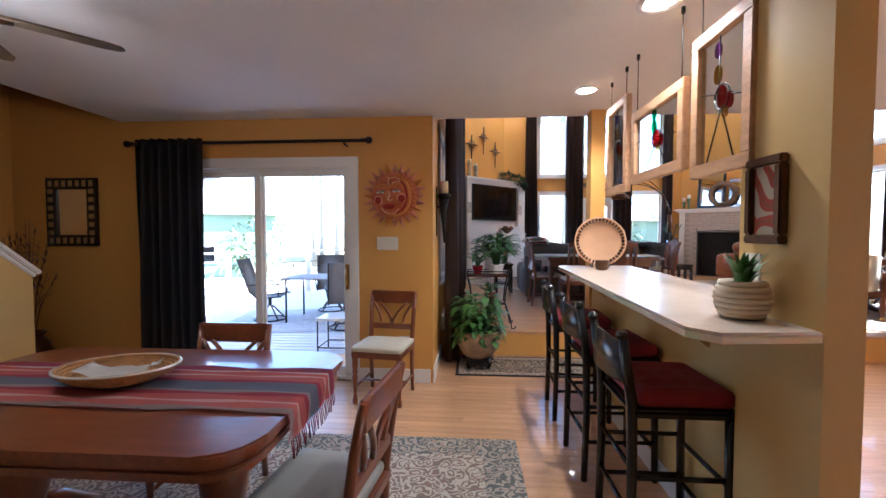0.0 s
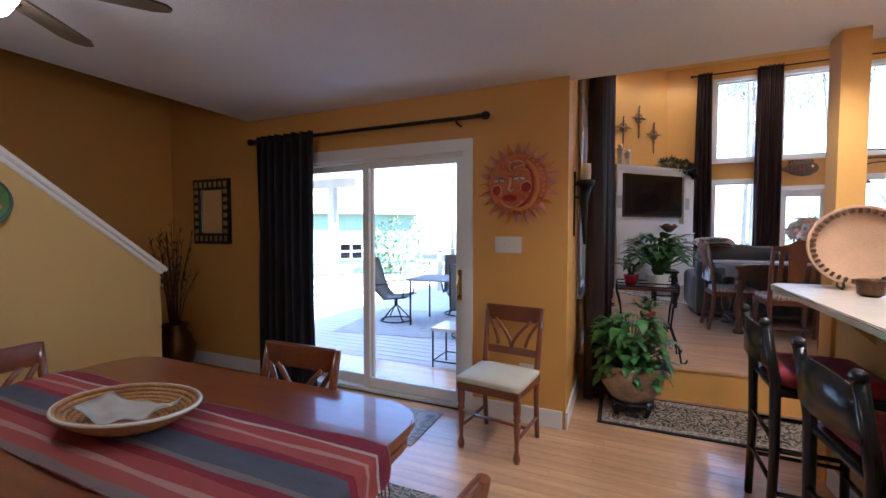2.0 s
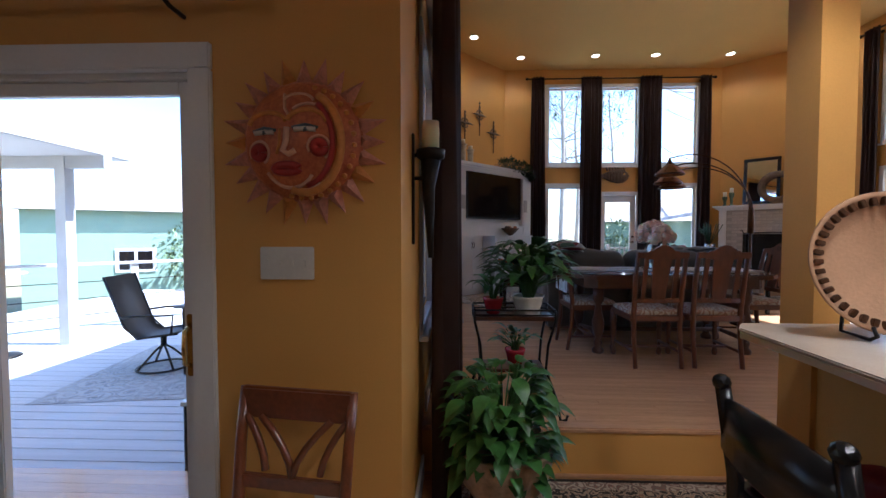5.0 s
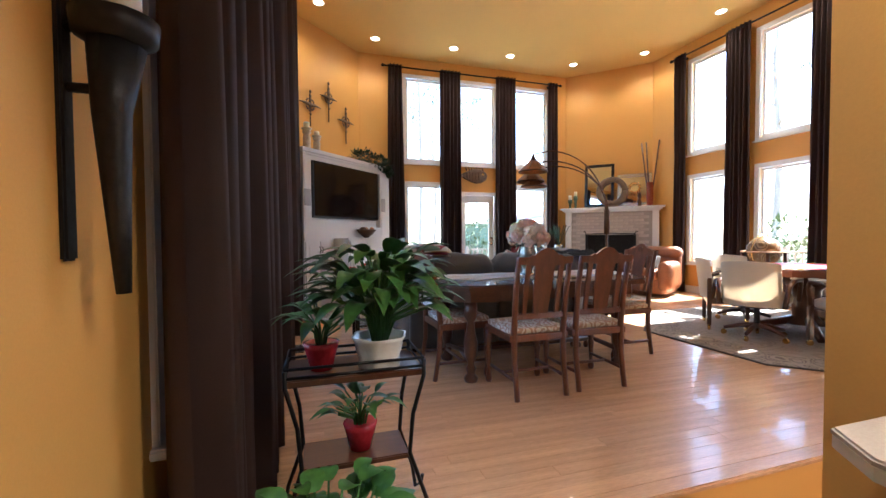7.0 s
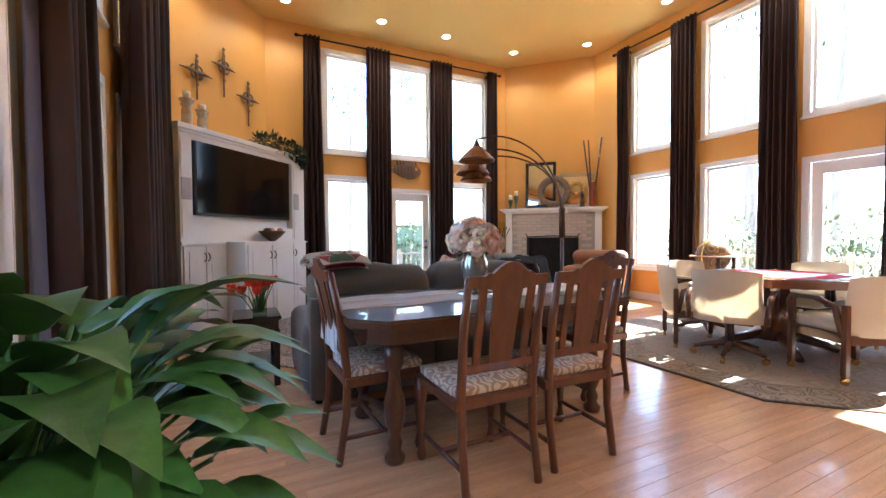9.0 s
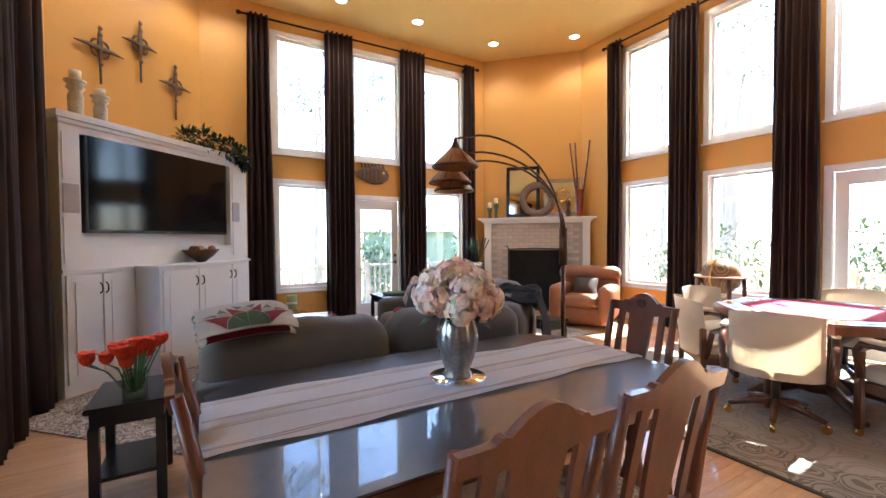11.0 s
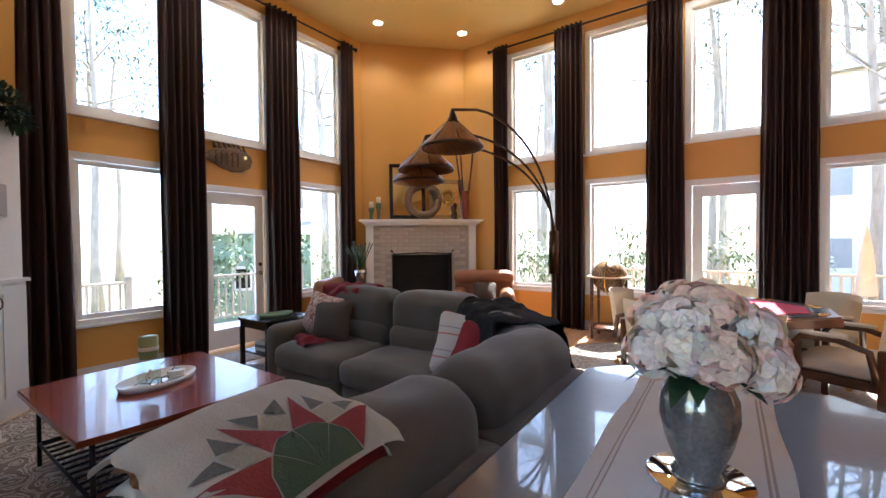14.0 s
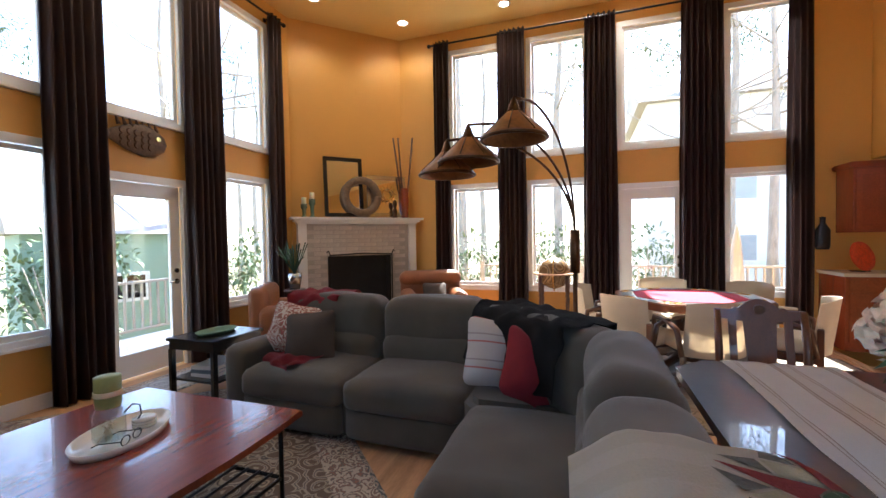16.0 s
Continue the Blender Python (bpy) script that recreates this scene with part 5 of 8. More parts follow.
CROSSMETAL = material("carved_dark_wood", (0.15, 0.095, 0.055), rough=0.6, vary=0.5, scale=20, grain=90, bump=0.4)
cross(-0.42, 3.70, 0.62, 0.5, "ornate dark scrollwork cross on the wall")
cross(0.03, 3.94, 0.72, 0.42, "ornate dark scrollwork cross, hung highest on the wall")
cross(0.49, 3.62, 0.70, 0.46, "ornate dark scrollwork cross above the garland")
for x, h, r in ((-0.83, 0.42, 0.075), (-0.62, 0.33, 0.07)):
    t = thing("candlestick", CAB @ pose(x, 0.18, 2.741 - RF), "weathered cream turned pillar candle holder", "candle holder", "candle holders on the cabinet")
    part("holder", lathe(B(), [(r, 0), (r * 1.05, 0.03), (r * 0.75, 0.06), (r * 0.8, h * 0.5), (r * 0.6, h * 0.6), (r * 0.95, h * 0.68), (r * 0.7, h * 0.74), (r * 1.1, h * 0.8), (r * 1.1, h * 0.84)], 18), CLAYWHITE, t)
    part("candle", lathe(B(), [(r * 0.6, h * 0.84), (r * 0.6, h * 1.05), (0, h * 1.05)], 16), CANDLE, t)
def foliage(name, m, centres, count, size, mat, label, category, seed, parent=None):
    """Many small leaves round a chain of centres (x, y, z, radius), joined into one mesh."""
    rng = random.Random(seed)
    bm = B()
    for k in range(count):
        cx, cy, cz, r = centres[k % len(centres)]
        d = Vector((rng.gauss(0, 1), rng.gauss(0, 1), rng.gauss(0, 1))).normalized()
        p = Vector((cx, cy, cz)) + d * r * rng.random() ** 0.4
        q = p + (d + Vector((rng.uniform(-0.7, 0.7), rng.uniform(-0.7, 0.7), rng.uniform(-0.6, 0.3)))).normalized() * size * rng.uniform(0.7, 1.4)
        leaf(bm, p, q, size * 0.22, size * 0.1, 3)
    if parent is not None:
        return part(name, bm, mat, parent)
    return whole(name, bm, mat, label, category, m=m)


DARKLEAF = material("dark_ivy", (0.018, 0.05, 0.016), rough=0.5, vary=0.5, scale=12, grain=60, bump=0.1)
foliage("ivy_garland", CAB @ pose(0.5, 0.0, 2.741 - RF), [(-0.22, 0.1, 0.08, 0.12), (-0.05, 0.06, 0.10, 0.14), (0.12, 0.02, 0.08, 0.13), (0.28, -0.03, 0.05, 0.13), (0.42, -0.05, 0.0, 0.11), (0.5, -0.06, -0.08, 0.08)], 1100, 0.065, DARKLEAF, "dark green ivy garland trailing over the cabinet", "garland", 4)

# ---- fireplace ----
FP = pose(6.25 + 0.07, 10.9 - 0.07, RF, 0, 0, -45)       # x along the front, room at -y
def fireplace():
    t = thing("fireplace", FP, "white mantelpiece round a limewashed brick fireplace", "fireplace")
    mz = 2.03 - RF
    bm = B()
    box(bm, -1.07, 1.07, -0.16, 0.10, mz - 0.035, mz, 0.006); box(bm, -1.02, 1.02, -0.12, 0.10, mz - 0.07, mz - 0.035, 0.006); box(bm, -0.98, 0.98, -0.08, 0.10, mz - 0.10, mz - 0.07, 0.006)
    part("mantel_shelf", bm, WHITE, t)
    for x in (-0.96, 0.83):
        part("pilaster", box(B(), x, x + 0.13, -0.065, 0.12, 0.0, mz - 0.10, 0.005), WHITE, t)
    fw, fh = 0.52, 1.42 - RF
    bm = B()
    box(bm, -0.83, -fw, -0.022, 0.16, 0, mz - 0.10); box(bm, fw, 0.83, -0.022, 0.16, 0, mz - 0.10); box(bm, -fw, fw, -0.022, 0.16, fh, mz - 0.10)
    sur = part("surround", bm, MORTAR, t)
    bm = B()
    box(bm, -fw, -fw + 0.02, 0.0, 0.18, 0.015, fh - 0.01); box(bm, fw - 0.02, fw, 0.0, 0.18, 0.015, fh - 0.01); box(bm, -fw, fw, 0.18, 0.195, 0, fh); box(bm, -fw, fw, 0.0, 0.18, fh - 0.01, fh - 0.002); box(bm, -fw, fw, 0.0, 0.18, 0.002, 0.015)
    part("firebox", bm, SOOT, t, "sooty black firebox")
    bm = box(B(), 0, 0.19, -0.016, 0, 0, 0.057, 0.004)
    me = bpy.data.meshes.new("brick"); bm.to_mesh(me); bm.free(); me.materials.append(STONE)
    row, z = 0, 0.008
    while z < mz - 0.165:
        x = -0.825 + (0.1 if row % 2 else 0)
        while x < 0.65:
            if not (x + 0.19 > -fw and x < fw and z < fh - 0.02):
                ob = new("brick", me); ob.parent = sur
                ob.location = (x, -0.022, z)
            x += 0.2
        z += 0.067; row += 1
    return t


fireplace()
t = thing("fire_screen", FP @ pose(0, -0.12, 0), "black wire fire screen with scrolled corners", "fire screen")
bm = B()
for x in (-0.5, 0.5):
    tube(bm, [(x, 0, 0.0), (x, 0, 1.16), (x * 1.06, 0, 1.22), (x * 1.1, 0, 1.19)], 0.010, 8)
tube(bm, [(-0.5, 0, 1.15), (0, 0, 1.17), (0.5, 0, 1.15)], 0.010, 8); tube(bm, [(-0.5, 0, 0.03), (0.5, 0, 0.03)], 0.010, 8)
part("frame", bm, IRON, t)
bm = B()
for k in range(40):
    tube(bm, [(-0.5 + k / 40, 0, 0.03), (-0.5 + k / 40, 0, 1.16)], 0.002, 4)
part("mesh", bm, IRON, t)
MZ = 2.031 - RF
M0 = lambda x, y, z=0.0: FP @ pose(x, y, MZ + z)
frame_picture(M0(-0.24, 0.04, 0.49) @ pose(0, 0, 0, -6, 0, 0), 0.62, 0.96, 0.06, BLACKWOOD, MIRROR, "tall mirror in a black frame leaning on the mantel", "mantel_mirror", "mirror")
frame_picture(M0(0.48, 0.05, 0.36) @ pose(0, 0, 0, -6, 0, 0), 0.68, 0.70, 0.07, CHROME, MIRROR, "square mirror in a silver frame with a sunburst", "silver_mirror", "mirror")
t = thing("sunburst_ornament", M0(0.48, -0.02, 0.40) @ pose(0, 0, 0, 84, 0, 0), "small gold sunburst ornament before the mirror", "ornament")
part("ring", tube(B(), [(0.1 * math.cos(a), 0.1 * math.sin(a), 0) for a in (2 * math.pi * q / 24 for q in range(25))], 0.018, 8), BRASS, t)
for k in range(12):
    a = radians(30 * k)
    part("ray", tube(B(), [(0.11 * math.cos(a), 0.11 * math.sin(a), 0), (0.15 * math.cos(a), 0.15 * math.sin(a), 0)], [0.012, 0.003], 6), BRASS, t)
t = thing("wooden_ring", M0(0.03, -0.06, 0.34) @ pose(0, 0, 0, 84, 0, 0), "large round carved wooden ring sculpture", "sculpture")
part("ring", tube(B(), [(0.265 * math.cos(a), 0.265 * math.sin(a), 0) for a in (2 * math.pi * q / 40 for q in range(41))], 0.062, 12), CROSSMETAL, t)
part("foot", box(B(), -0.1, 0.1, -0.338, -0.315, -0.05, 0.05, 0.005), CROSSMETAL, t)
for x, h in ((-0.86, 0.20), (-0.74, 0.28)):
    t = thing("candle_holder", M0(x, -0.04), "green glass candle holder with a white candle", "candle holder", "candles on the mantel")
    part("holder", lathe(B(), [(0.05, 0), (0.045, 0.01), (0.025, 0.03), (0.032, h * 0.6), (0.05, h * 0.72), (0.048, h)], 16), material("green_glass_solid", (0.10, 0.14, 0.09), rough=0.1, vary=0.2, bump=0.02), t)
    part("candle", lathe(B(), [(0.036, h * 0.8), (0.036, h + 0.1), (0, h + 0.1)], 14), CANDLE, t)
t = thing("bamboo_vase", M0(0.78, -0.02), "tall red vase holding long dark bamboo sticks", "vase")
part("vase", lathe(B(), [(0.05, 0), (0.062, 0.05), (0.07, 0.3), (0.06, 0.48), (0.064, 0.5), (0.05, 0.5), (0.05, 0.1), (0, 0.1)], 18), CHERRY, t)
for dx, dy, h in ((-0.17, 0.05, 1.35), (0.17, 0.03, 1.38), (-0.08, 0.06, 1.36)):
    part("stick", tube(B(), [(dx * 0.1, 0, 0.12), (dx * 0.55, dy * 0.5, 0.7), (dx, dy, h)], 0.016, 8), DARKWOOD, t)
t = thing("mantel_figurine", M0(0.58, -0.08), "small dark abstract figure on the mantel", "ornament")
part("body", lathe(B(), [(0.045, 0), (0.03, 0.03), (0.045, 0.1), (0.02, 0.16), (0.04, 0.22), (0.03, 0.28), (0, 0.3)], 12), BRONZE, t)
t = thing("lavender_pot", FP @ pose(-1.05, -0.35, 0.0), "dried lavender in a grey pot beside the hearth", "potted plant")
part("plant_stand", lathe(B(), [(0.12, 0), (0.1, 0.03), (0.03, 0.06), (0.03, 0.62), (0.15, 0.66), (0.15, 0.69)], 16), DARKWOOD, t)
part("pot", lathe(B(), [(0.07, 0.69), (0.1, 0.85), (0.105, 0.92), (0.09, 0.92), (0, 0.9)], 16), CHROME, t)
rng = random.Random(6)
for k in range(24):
    a, r = rng.uniform(0, 6.28), rng.uniform(0.1, 0.28)
    bm = B()
    tube(bm, [(0, 0, 0.9), (r * 0.5 * math.cos(a), r * 0.5 * math.sin(a), 1.1), (r * math.cos(a), r * math.sin(a), rng.uniform(1.15, 1.38))], [0.004, 0.006, 0.01], 5)
    part("stem", bm, DARKLEAF, t)

# fish sculpture over the garden door, small wall plate
t = thing("fish_sculpture", pose(3.42, NW - 0.03, 2.73) @ Matrix.Scale(1.15, 4), "carved wooden fish hung on the wall above the door", "wall sculpture")
bm = B()
lathe(bm, [(0.0, -0.3), (0.05, -0.22), (0.11, -0.1), (0.145, 0.03), (0.13, 0.14), (0.07, 0.24), (0.0, 0.27)], 16)
bmesh.ops.transform(bm, matrix=pose(0, 0, 0, 0, 90, 0) @ Matrix.Diagonal((1, 0.2, 1, 1)), verts=bm.verts)
part("body", bm, CROSSMETAL, t)
for k in range(6):
    bm = B()
    a = radians(140 + 16 * k)
    tube(bm, [(-0.24, 0, 0), (-0.24 + 0.13 * math.cos(a), 0, 0.13 * math.sin(a)), (-0.24 + 0.2 * math.cos(a), 0, 0.22 * math.sin(a))], [0.02, 0.016, 0.004], 6)
    part("tail_fin", bm, CROSSMETAL, t)
for k in range(7):
    x = -0.15 + 0.055 * k
    part("back_fin", tube(B(), [(x, 0, 0.10), (x - 0.03, 0, 0.19)], [0.018, 0.004], 6), CROSSMETAL, t)
for k in range(5):
    for q in range(3):
        bm = B()
        tube(bm, [(-0.14 + 0.06 * k + 0.026 * math.cos(a), -0.032, -0.06 + 0.055 * q + 0.026 * math.sin(a)) for a in (math.pi * (0.5 + w / 6) for w in range(7))], 0.006, 5)
        part("scale", bm, BRONZE, t)
part("eye", tube(B(), [(0.16, -0.03, 0.03), (0.16, -0.045, 0.03)], 0.022, 12), BRASS, t)
t = thing("wall_control", pose(2.83, NW, 2.72), "small white alarm sensor on the wall", "sensor")
part("case", box(B(), -0.075, 0.0, -0.02, 0, -0.04, 0.04, 0.005), CERAMIC, t)

# ---- seating ----
def sofa():
    t = thing("sectional_sofa", pose(0.88 - 0.95 * 0.925, 7.0 - 7.1 * 0.95, RF) @ Matrix.Diagonal((0.925, 0.95, 0.915, 1)), "grey-green velour corner sofa with loose back cushions", "sofa")
    x0, x1, y0, y1 = 0.95, 4.05, 7.10, 10.25
    cx, cy = 2.95, 8.20          # ends of the slanting corner unit
    part("base", puff(B(), x0 + 0.1, cx, y0 + 0.08, y0 + 0.98, 0.04, 0.36, 6, 0.12), SOFA, t)
    part("base", puff(B(), x1 - 0.96, x1 - 0.06, cy - 0.1, y1 - 0.1, 0.04, 0.36, 6, 0.12), SOFA, t)
    part("corner_base", slab(B(), [(cx, y0 + 0.06), (x1 - 0.06, cy), (x1 - 0.92, cy), (cx, y0 + 0.95)], 0.04, 0.36, 0.03), SOFA, t)
    for a, b in ((x0 + 0.03, x0 + 1.02), (x0 + 1.03, cx)):
        part("back_frame", puff(B(), a, b, y0, y0 + 0.2, 0.04, 0.80, 8, 0.16, 0.0, 0.006), SOFA, t)
        part("back_cushion", puff(B(), a + 0.02, b, y0 + 0.055, y0 + 0.40, 0.42, 1.0, 16, 0.36, 0.03, 0.018), SOFA, t)
        part("lumbar_cushion", puff(B(), a + 0.05, b - 0.02, y0 + 0.22, y0 + 0.44, 0.40, 0.72, 10, 0.42, 0.0, 0.012), SOFA, t)
        part("seat_cushion", puff(B(), max(a, x0 + 0.24), b, y0 + 0.25, y0 + 1.06, 0.26, 0.50, 12, 0.36, 0.03, 0.012), SOFA, t)
    k = pose((cx + x1) / 2, (y0 + cy) / 2, 0, 0, 0, 45)
    part("corner_back", puff(B(), -0.78, 0.78, 0.0, 0.2, 0.04, 0.74, 8, 0.2, 0.0, 0.006, k), SOFA, t)
    part("corner_cushion", puff(B(), -0.70, 0.70, 0.03, 0.40, 0.42, 0.97, 14, 0.42, 0.03, 0.02, k), SOFA, t)
    part("corner_seat", slab(B(), [(cx - 0.02, y0 + 0.3), (cx + 0.12, y0 + 0.36), (x1 - 0.34, cy - 0.12), (x1 - 0.28, cy + 0.02), (x1 - 1.02, cy + 0.02), (cx - 0.02, y0 + 1.04)], 0.30, 0.49, 0.05), SOFA, t)
    for a, b in ((cy + 0.02, cy + 0.92), (cy + 0.93, y1 - 0.22)):
        part("back_frame", puff(B(), x1 - 0.2, x1, a, b, 0.04, 0.74, 8, 0.2, 0.0, 0.006), SOFA, t)
        part("seat_cushion", puff(B(), x1 - 1.06, x1 - 0.25, a, b, 0.26, 0.50, 12, 0.36, 0.03, 0.012), SOFA, t)
        part("footrest_panel", puff(B(), x1 - 1.03, x1 - 0.9, a + 0.02, b - 0.02, 0.05, 0.30, 6, 0.3), SOFA, t)
        part("back_cushion", puff(B(), x1 - 0.42, x1 - 0.06, a, b, 0.42, 1.0, 16, 0.35, 0.02, 0.018), SOFA, t)
        part("lumbar_cushion", puff(B(), x1 - 0.48, x1 - 0.22, a + 0.02, b - 0.02, 0.40, 0.70, 10, 0.42, 0.0, 0.012), SOFA, t)
    part("arm", puff(B(), x1 - 1.0, x1, y1 - 0.24, y1, 0.04, 0.66, 10, 0.40, 0.0, 0.008), SOFA, t)
    part("arm", puff(B(), x0, x0 + 0.25, y0 + 0.02, y0 + 1.02, 0.04, 0.62, 10, 0.40, 0.0, 0.008), SOFA, t)
    for x, y in ((x0 + 0.1, y0 + 0.1), (x0 + 0.1, y0 + 0.9), (x1 - 0.1, cy + 0.1), (x1 - 0.1, y1 - 0.1), (x1 - 0.9, y1 - 0.1)):
        part("foot", lathe(B(), [(0.025, 0), (0.035, 0.05)], 10, (x, y)), BLACKWOOD, t)


sofa()
QW = stripes("quilt_white", [(0, (0.62, 0.58, 0.48)), (0.5, (0.66, 0.62, 0.53))], "X", 0.1)
QRED = material("quilt_red", (0.34, 0.06, 0.06), rough=0.9, vary=0.25, grain=200, bump=0.3)
QGREY = material("quilt_grey", (0.22, 0.22, 0.19), rough=0.9, vary=0.25, grain=200, bump=0.3)
QGOLD = material("quilt_ochre", (0.50, 0.27, 0.12), rough=0.9, vary=0.2, grain=200, bump=0.3)
QCREAM = material("quilt_cream", (0.55, 0.52, 0.38), rough=0.9, vary=0.15, grain=200, bump=0.3)
DKGREEN = material("quilt_green", (0.12, 0.18, 0.10), rough=0.9, vary=0.25, grain=200, bump=0.3)
t = thing("folded_quilt", pose(1.11, 7.17, RF + 0.925, 0, 0, 3), "folded white patchwork quilt with red and green stars, on the sofa", "quilt")


def quilt_top(x, y):
    """Height of the folded quilt's upper face, sagging to the rounded front fold."""
    return 0.012 * math.sin(9 * x + 1) + 0.010 * math.sin(14 * y) - 3.2 * max(0.0, -0.10 - y) ** 1.7 - 1.6 * max(0.0, y - 0.10) ** 1.6 - 1.5 * max(0.0, abs(x) - 0.14) ** 1.6


def quilt_layer(w, y0, y1, lift, thick, mat, name="fold", lab=""):
    bm = B()
    n = 20
    rows = [[bm.verts.new(((i / n - 0.5) * w + 0.006 * math.sin(j * 1.3), y0 + (y1 - y0) * j / n, quilt_top((i / n - 0.5) * w, y0 + (y1 - y0) * j / n) + lift)) for j in range(n + 1)] for i in range(n + 1)]
    for a, b in zip(rows, rows[1:]):
        for j in range(n):
            bm.faces.new((a[j], b[j], b[j + 1], a[j + 1])).smooth = True
    bmesh.ops.solidify(bm, geom=bm.faces, thickness=thick)
    part(name, bm, mat, t, lab)


quilt_layer(0.39, -0.165, 0.16, 0.034, 0.026, QW)
quilt_layer(0.33, -0.18, 0.12, 0.050, 0.012, REDCLOTH, "lining", "red lining of the folds")
quilt_layer(0.38, -0.170, 0.16, 0.068, 0.012, QGOLD, "lining", "ochre lining of the folds")
quilt_layer(0.40, -0.195, 0.23, 0.098, 0.024, QW)


def patch(points, mat):
    """A sewn patch of cloth on the quilt's upper face, cut finely enough to follow it."""
    bm = B()
    cx, cy = sum(p[0] for p in points) / len(points), sum(p[1] for p in points) / len(points)
    ring = []
    for (ax, ay), (bx, by) in zip(points, points[1:] + points[:1]):
        ring += [(ax + (bx - ax) * k / 4, ay + (by - ay) * k / 4) for k in range(4)]
    up = lambda x, y: bm.verts.new((x, y, quilt_top(x, y) + 0.1005))
    mid, half, full = up(cx, cy), [up((x + cx) / 2, (y + cy) / 2) for x, y in ring], [up(x, y) for x, y in ring]
    n = len(ring)
    for k in range(n):
        bm.faces.new((mid, half[k], half[(k + 1) % n])); bm.faces.new((half[k], full[k], full[(k + 1) % n], half[(k + 1) % n]))
    bmesh.ops.solidify(bm, geom=bm.faces, thickness=-0.003)
    part("patch", bm, mat, t)


def spot(a, rad):
    return (0.70 * rad * math.cos(radians(a)), -0.190 + 0.80 * rad * math.sin(radians(a)))


for a in range(0, 180, 45):
    patch([(0.0, -0.188), spot(a + 0.5, 0.12), spot(a + 22.5, 0.125), spot(a + 44.5, 0.12)], DKGREEN)
    patch([spot(a + 2, 0.124), spot(a + 22.5, 0.129), spot(a + 43, 0.124), spot(a + 22.5, 0.285)], QRED)
for a in (45, 90, 135):
    patch([spot(a, 0.135), spot(a - 13, 0.185), spot(a, 0.235), spot(a + 13, 0.185)], QCREAM)
    patch([spot(a - 13, 0.195), spot(a - 2, 0.240), spot(a - 15, 0.285)], QGREY)
    patch([spot(a + 13, 0.195), spot(a + 15, 0.285), spot(a + 2, 0.240)], QGREY)


def pillow(m, w, mat, label):
    t = thing("throw_pillow", m, label, "pillow", "pillows on the sofa")
    bm = B()
    puff(bm, -w / 2, w / 2, -w / 2, w / 2, -0.055, 0.055, 10, 0.5, 0.05, 0.006)
    for v in bm.verts:
        e = max(abs(v.co.x), abs(v.co.y)) / (w / 2)
        v.co.z *= max(0.1, 1 - 0.75 * e ** 4)
        c = abs(v.co.x * v.co.y) / (w * w / 4)
        v.co.x *= 1 - 0.08 * (1 - c) * e; v.co.y *= 1 - 0.08 * (1 - c) * e
    part("cover", bm, mat, t)


PW = stripes("white_red_stripe", [(0, (0.5, 0.46, 0.42)), (0.3, (0.42, 0.12, 0.1)), (0.36, (0.5, 0.46, 0.42)), (0.6, (0.3, 0.26, 0.25)), (0.66, (0.5, 0.46, 0.42))], "Y", 0.16)
FLORAL = patterned("floral_pillow", (0.5, 0.45, 0.38), (0.3, 0.08, 0.07), (0.15, 0.14, 0.08), 16)
BROWNC = material("brown_corduroy", (0.06, 0.042, 0.03), rough=0.9, vary=0.2, scale=8, grain=250, bump=0.3)
pillow(pose(3.05, 7.91, RF + 0.64, 70, 12, -60), 0.44, PW, "white pillow with red stripes leaning on the sofa")
pillow(pose(2.85, 7.67, RF + 0.62, 64, 30, -50), 0.42, REDCLOTH, "dark red pillow leaning in the sofa's corner")
pillow(pose(3.24, 9.66, RF + 0.66, 68, 10, -80), 0.42, FLORAL, "floral cream and red pillow on the sofa")
pillow(pose(3.16, 9.43, RF + 0.62, 66, -6, -75), 0.42, BROWNC, "dark brown corduroy pillow on the sofa")


def throw(name, m, w, d, drops, mat, label):
    """A soft cloth lying over a ridge along its x, falling off on both sides."""
    bm = B()
    n, rng = 26, random.Random(len(label))
    rows = []
    for i in range(n + 1):
        u = (i / n - 0.5) * w
        row = []
        for j in range(n + 1):
            v = (j / n - 0.5) * d
            a = abs(v)
            y = math.copysign(min(a, drops[0]) + max(0, a - drops[0]) * 0.22, v)
            z = -max(0, a - drops[0]) * 0.95 - 0.4 * min(a, drops[0]) ** 2
            q = Vector((u * 5, v * 5, 1.7))
            row.append(bm.verts.new((u + 0.05 * noise.noise(q), y + 0.03 * noise.noise(q * 1.7), z + 0.045 * noise.noise(q * 1.9) + 0.02)))
        rows.append(row)
    for a, b in zip(rows, rows[1:]):
        for j in range(n):
            bm.faces.new((a[j], b[j], b[j + 1], a[j + 1])).smooth = True
    bmesh.ops.solidify(bm, geom=bm.faces, thickness=0.012)
    return whole(name, bm, mat, label, "throw", m=m)


throw("throw_blanket", pose(3.15, 7.67, RF + 0.90, 0, 0, 45), 0.95, 1.2, (0.20,), BLACKTHROW, "black fleece throw draped over the sofa's corner")
throw("throw_blanket", pose(3.57, 9.57, RF + 0.915, 0, 0, 90), 0.5, 0.8, (0.17,), REDCLOTH, "dark red throw draped over the sofa back")
throw("throw_blanket", pose(3.04, 9.49, RF + 0.49, 0, 0, 70), 0.35, 0.5, (0.16,), REDCLOTH, "dark red fringed throw lying on the seat")

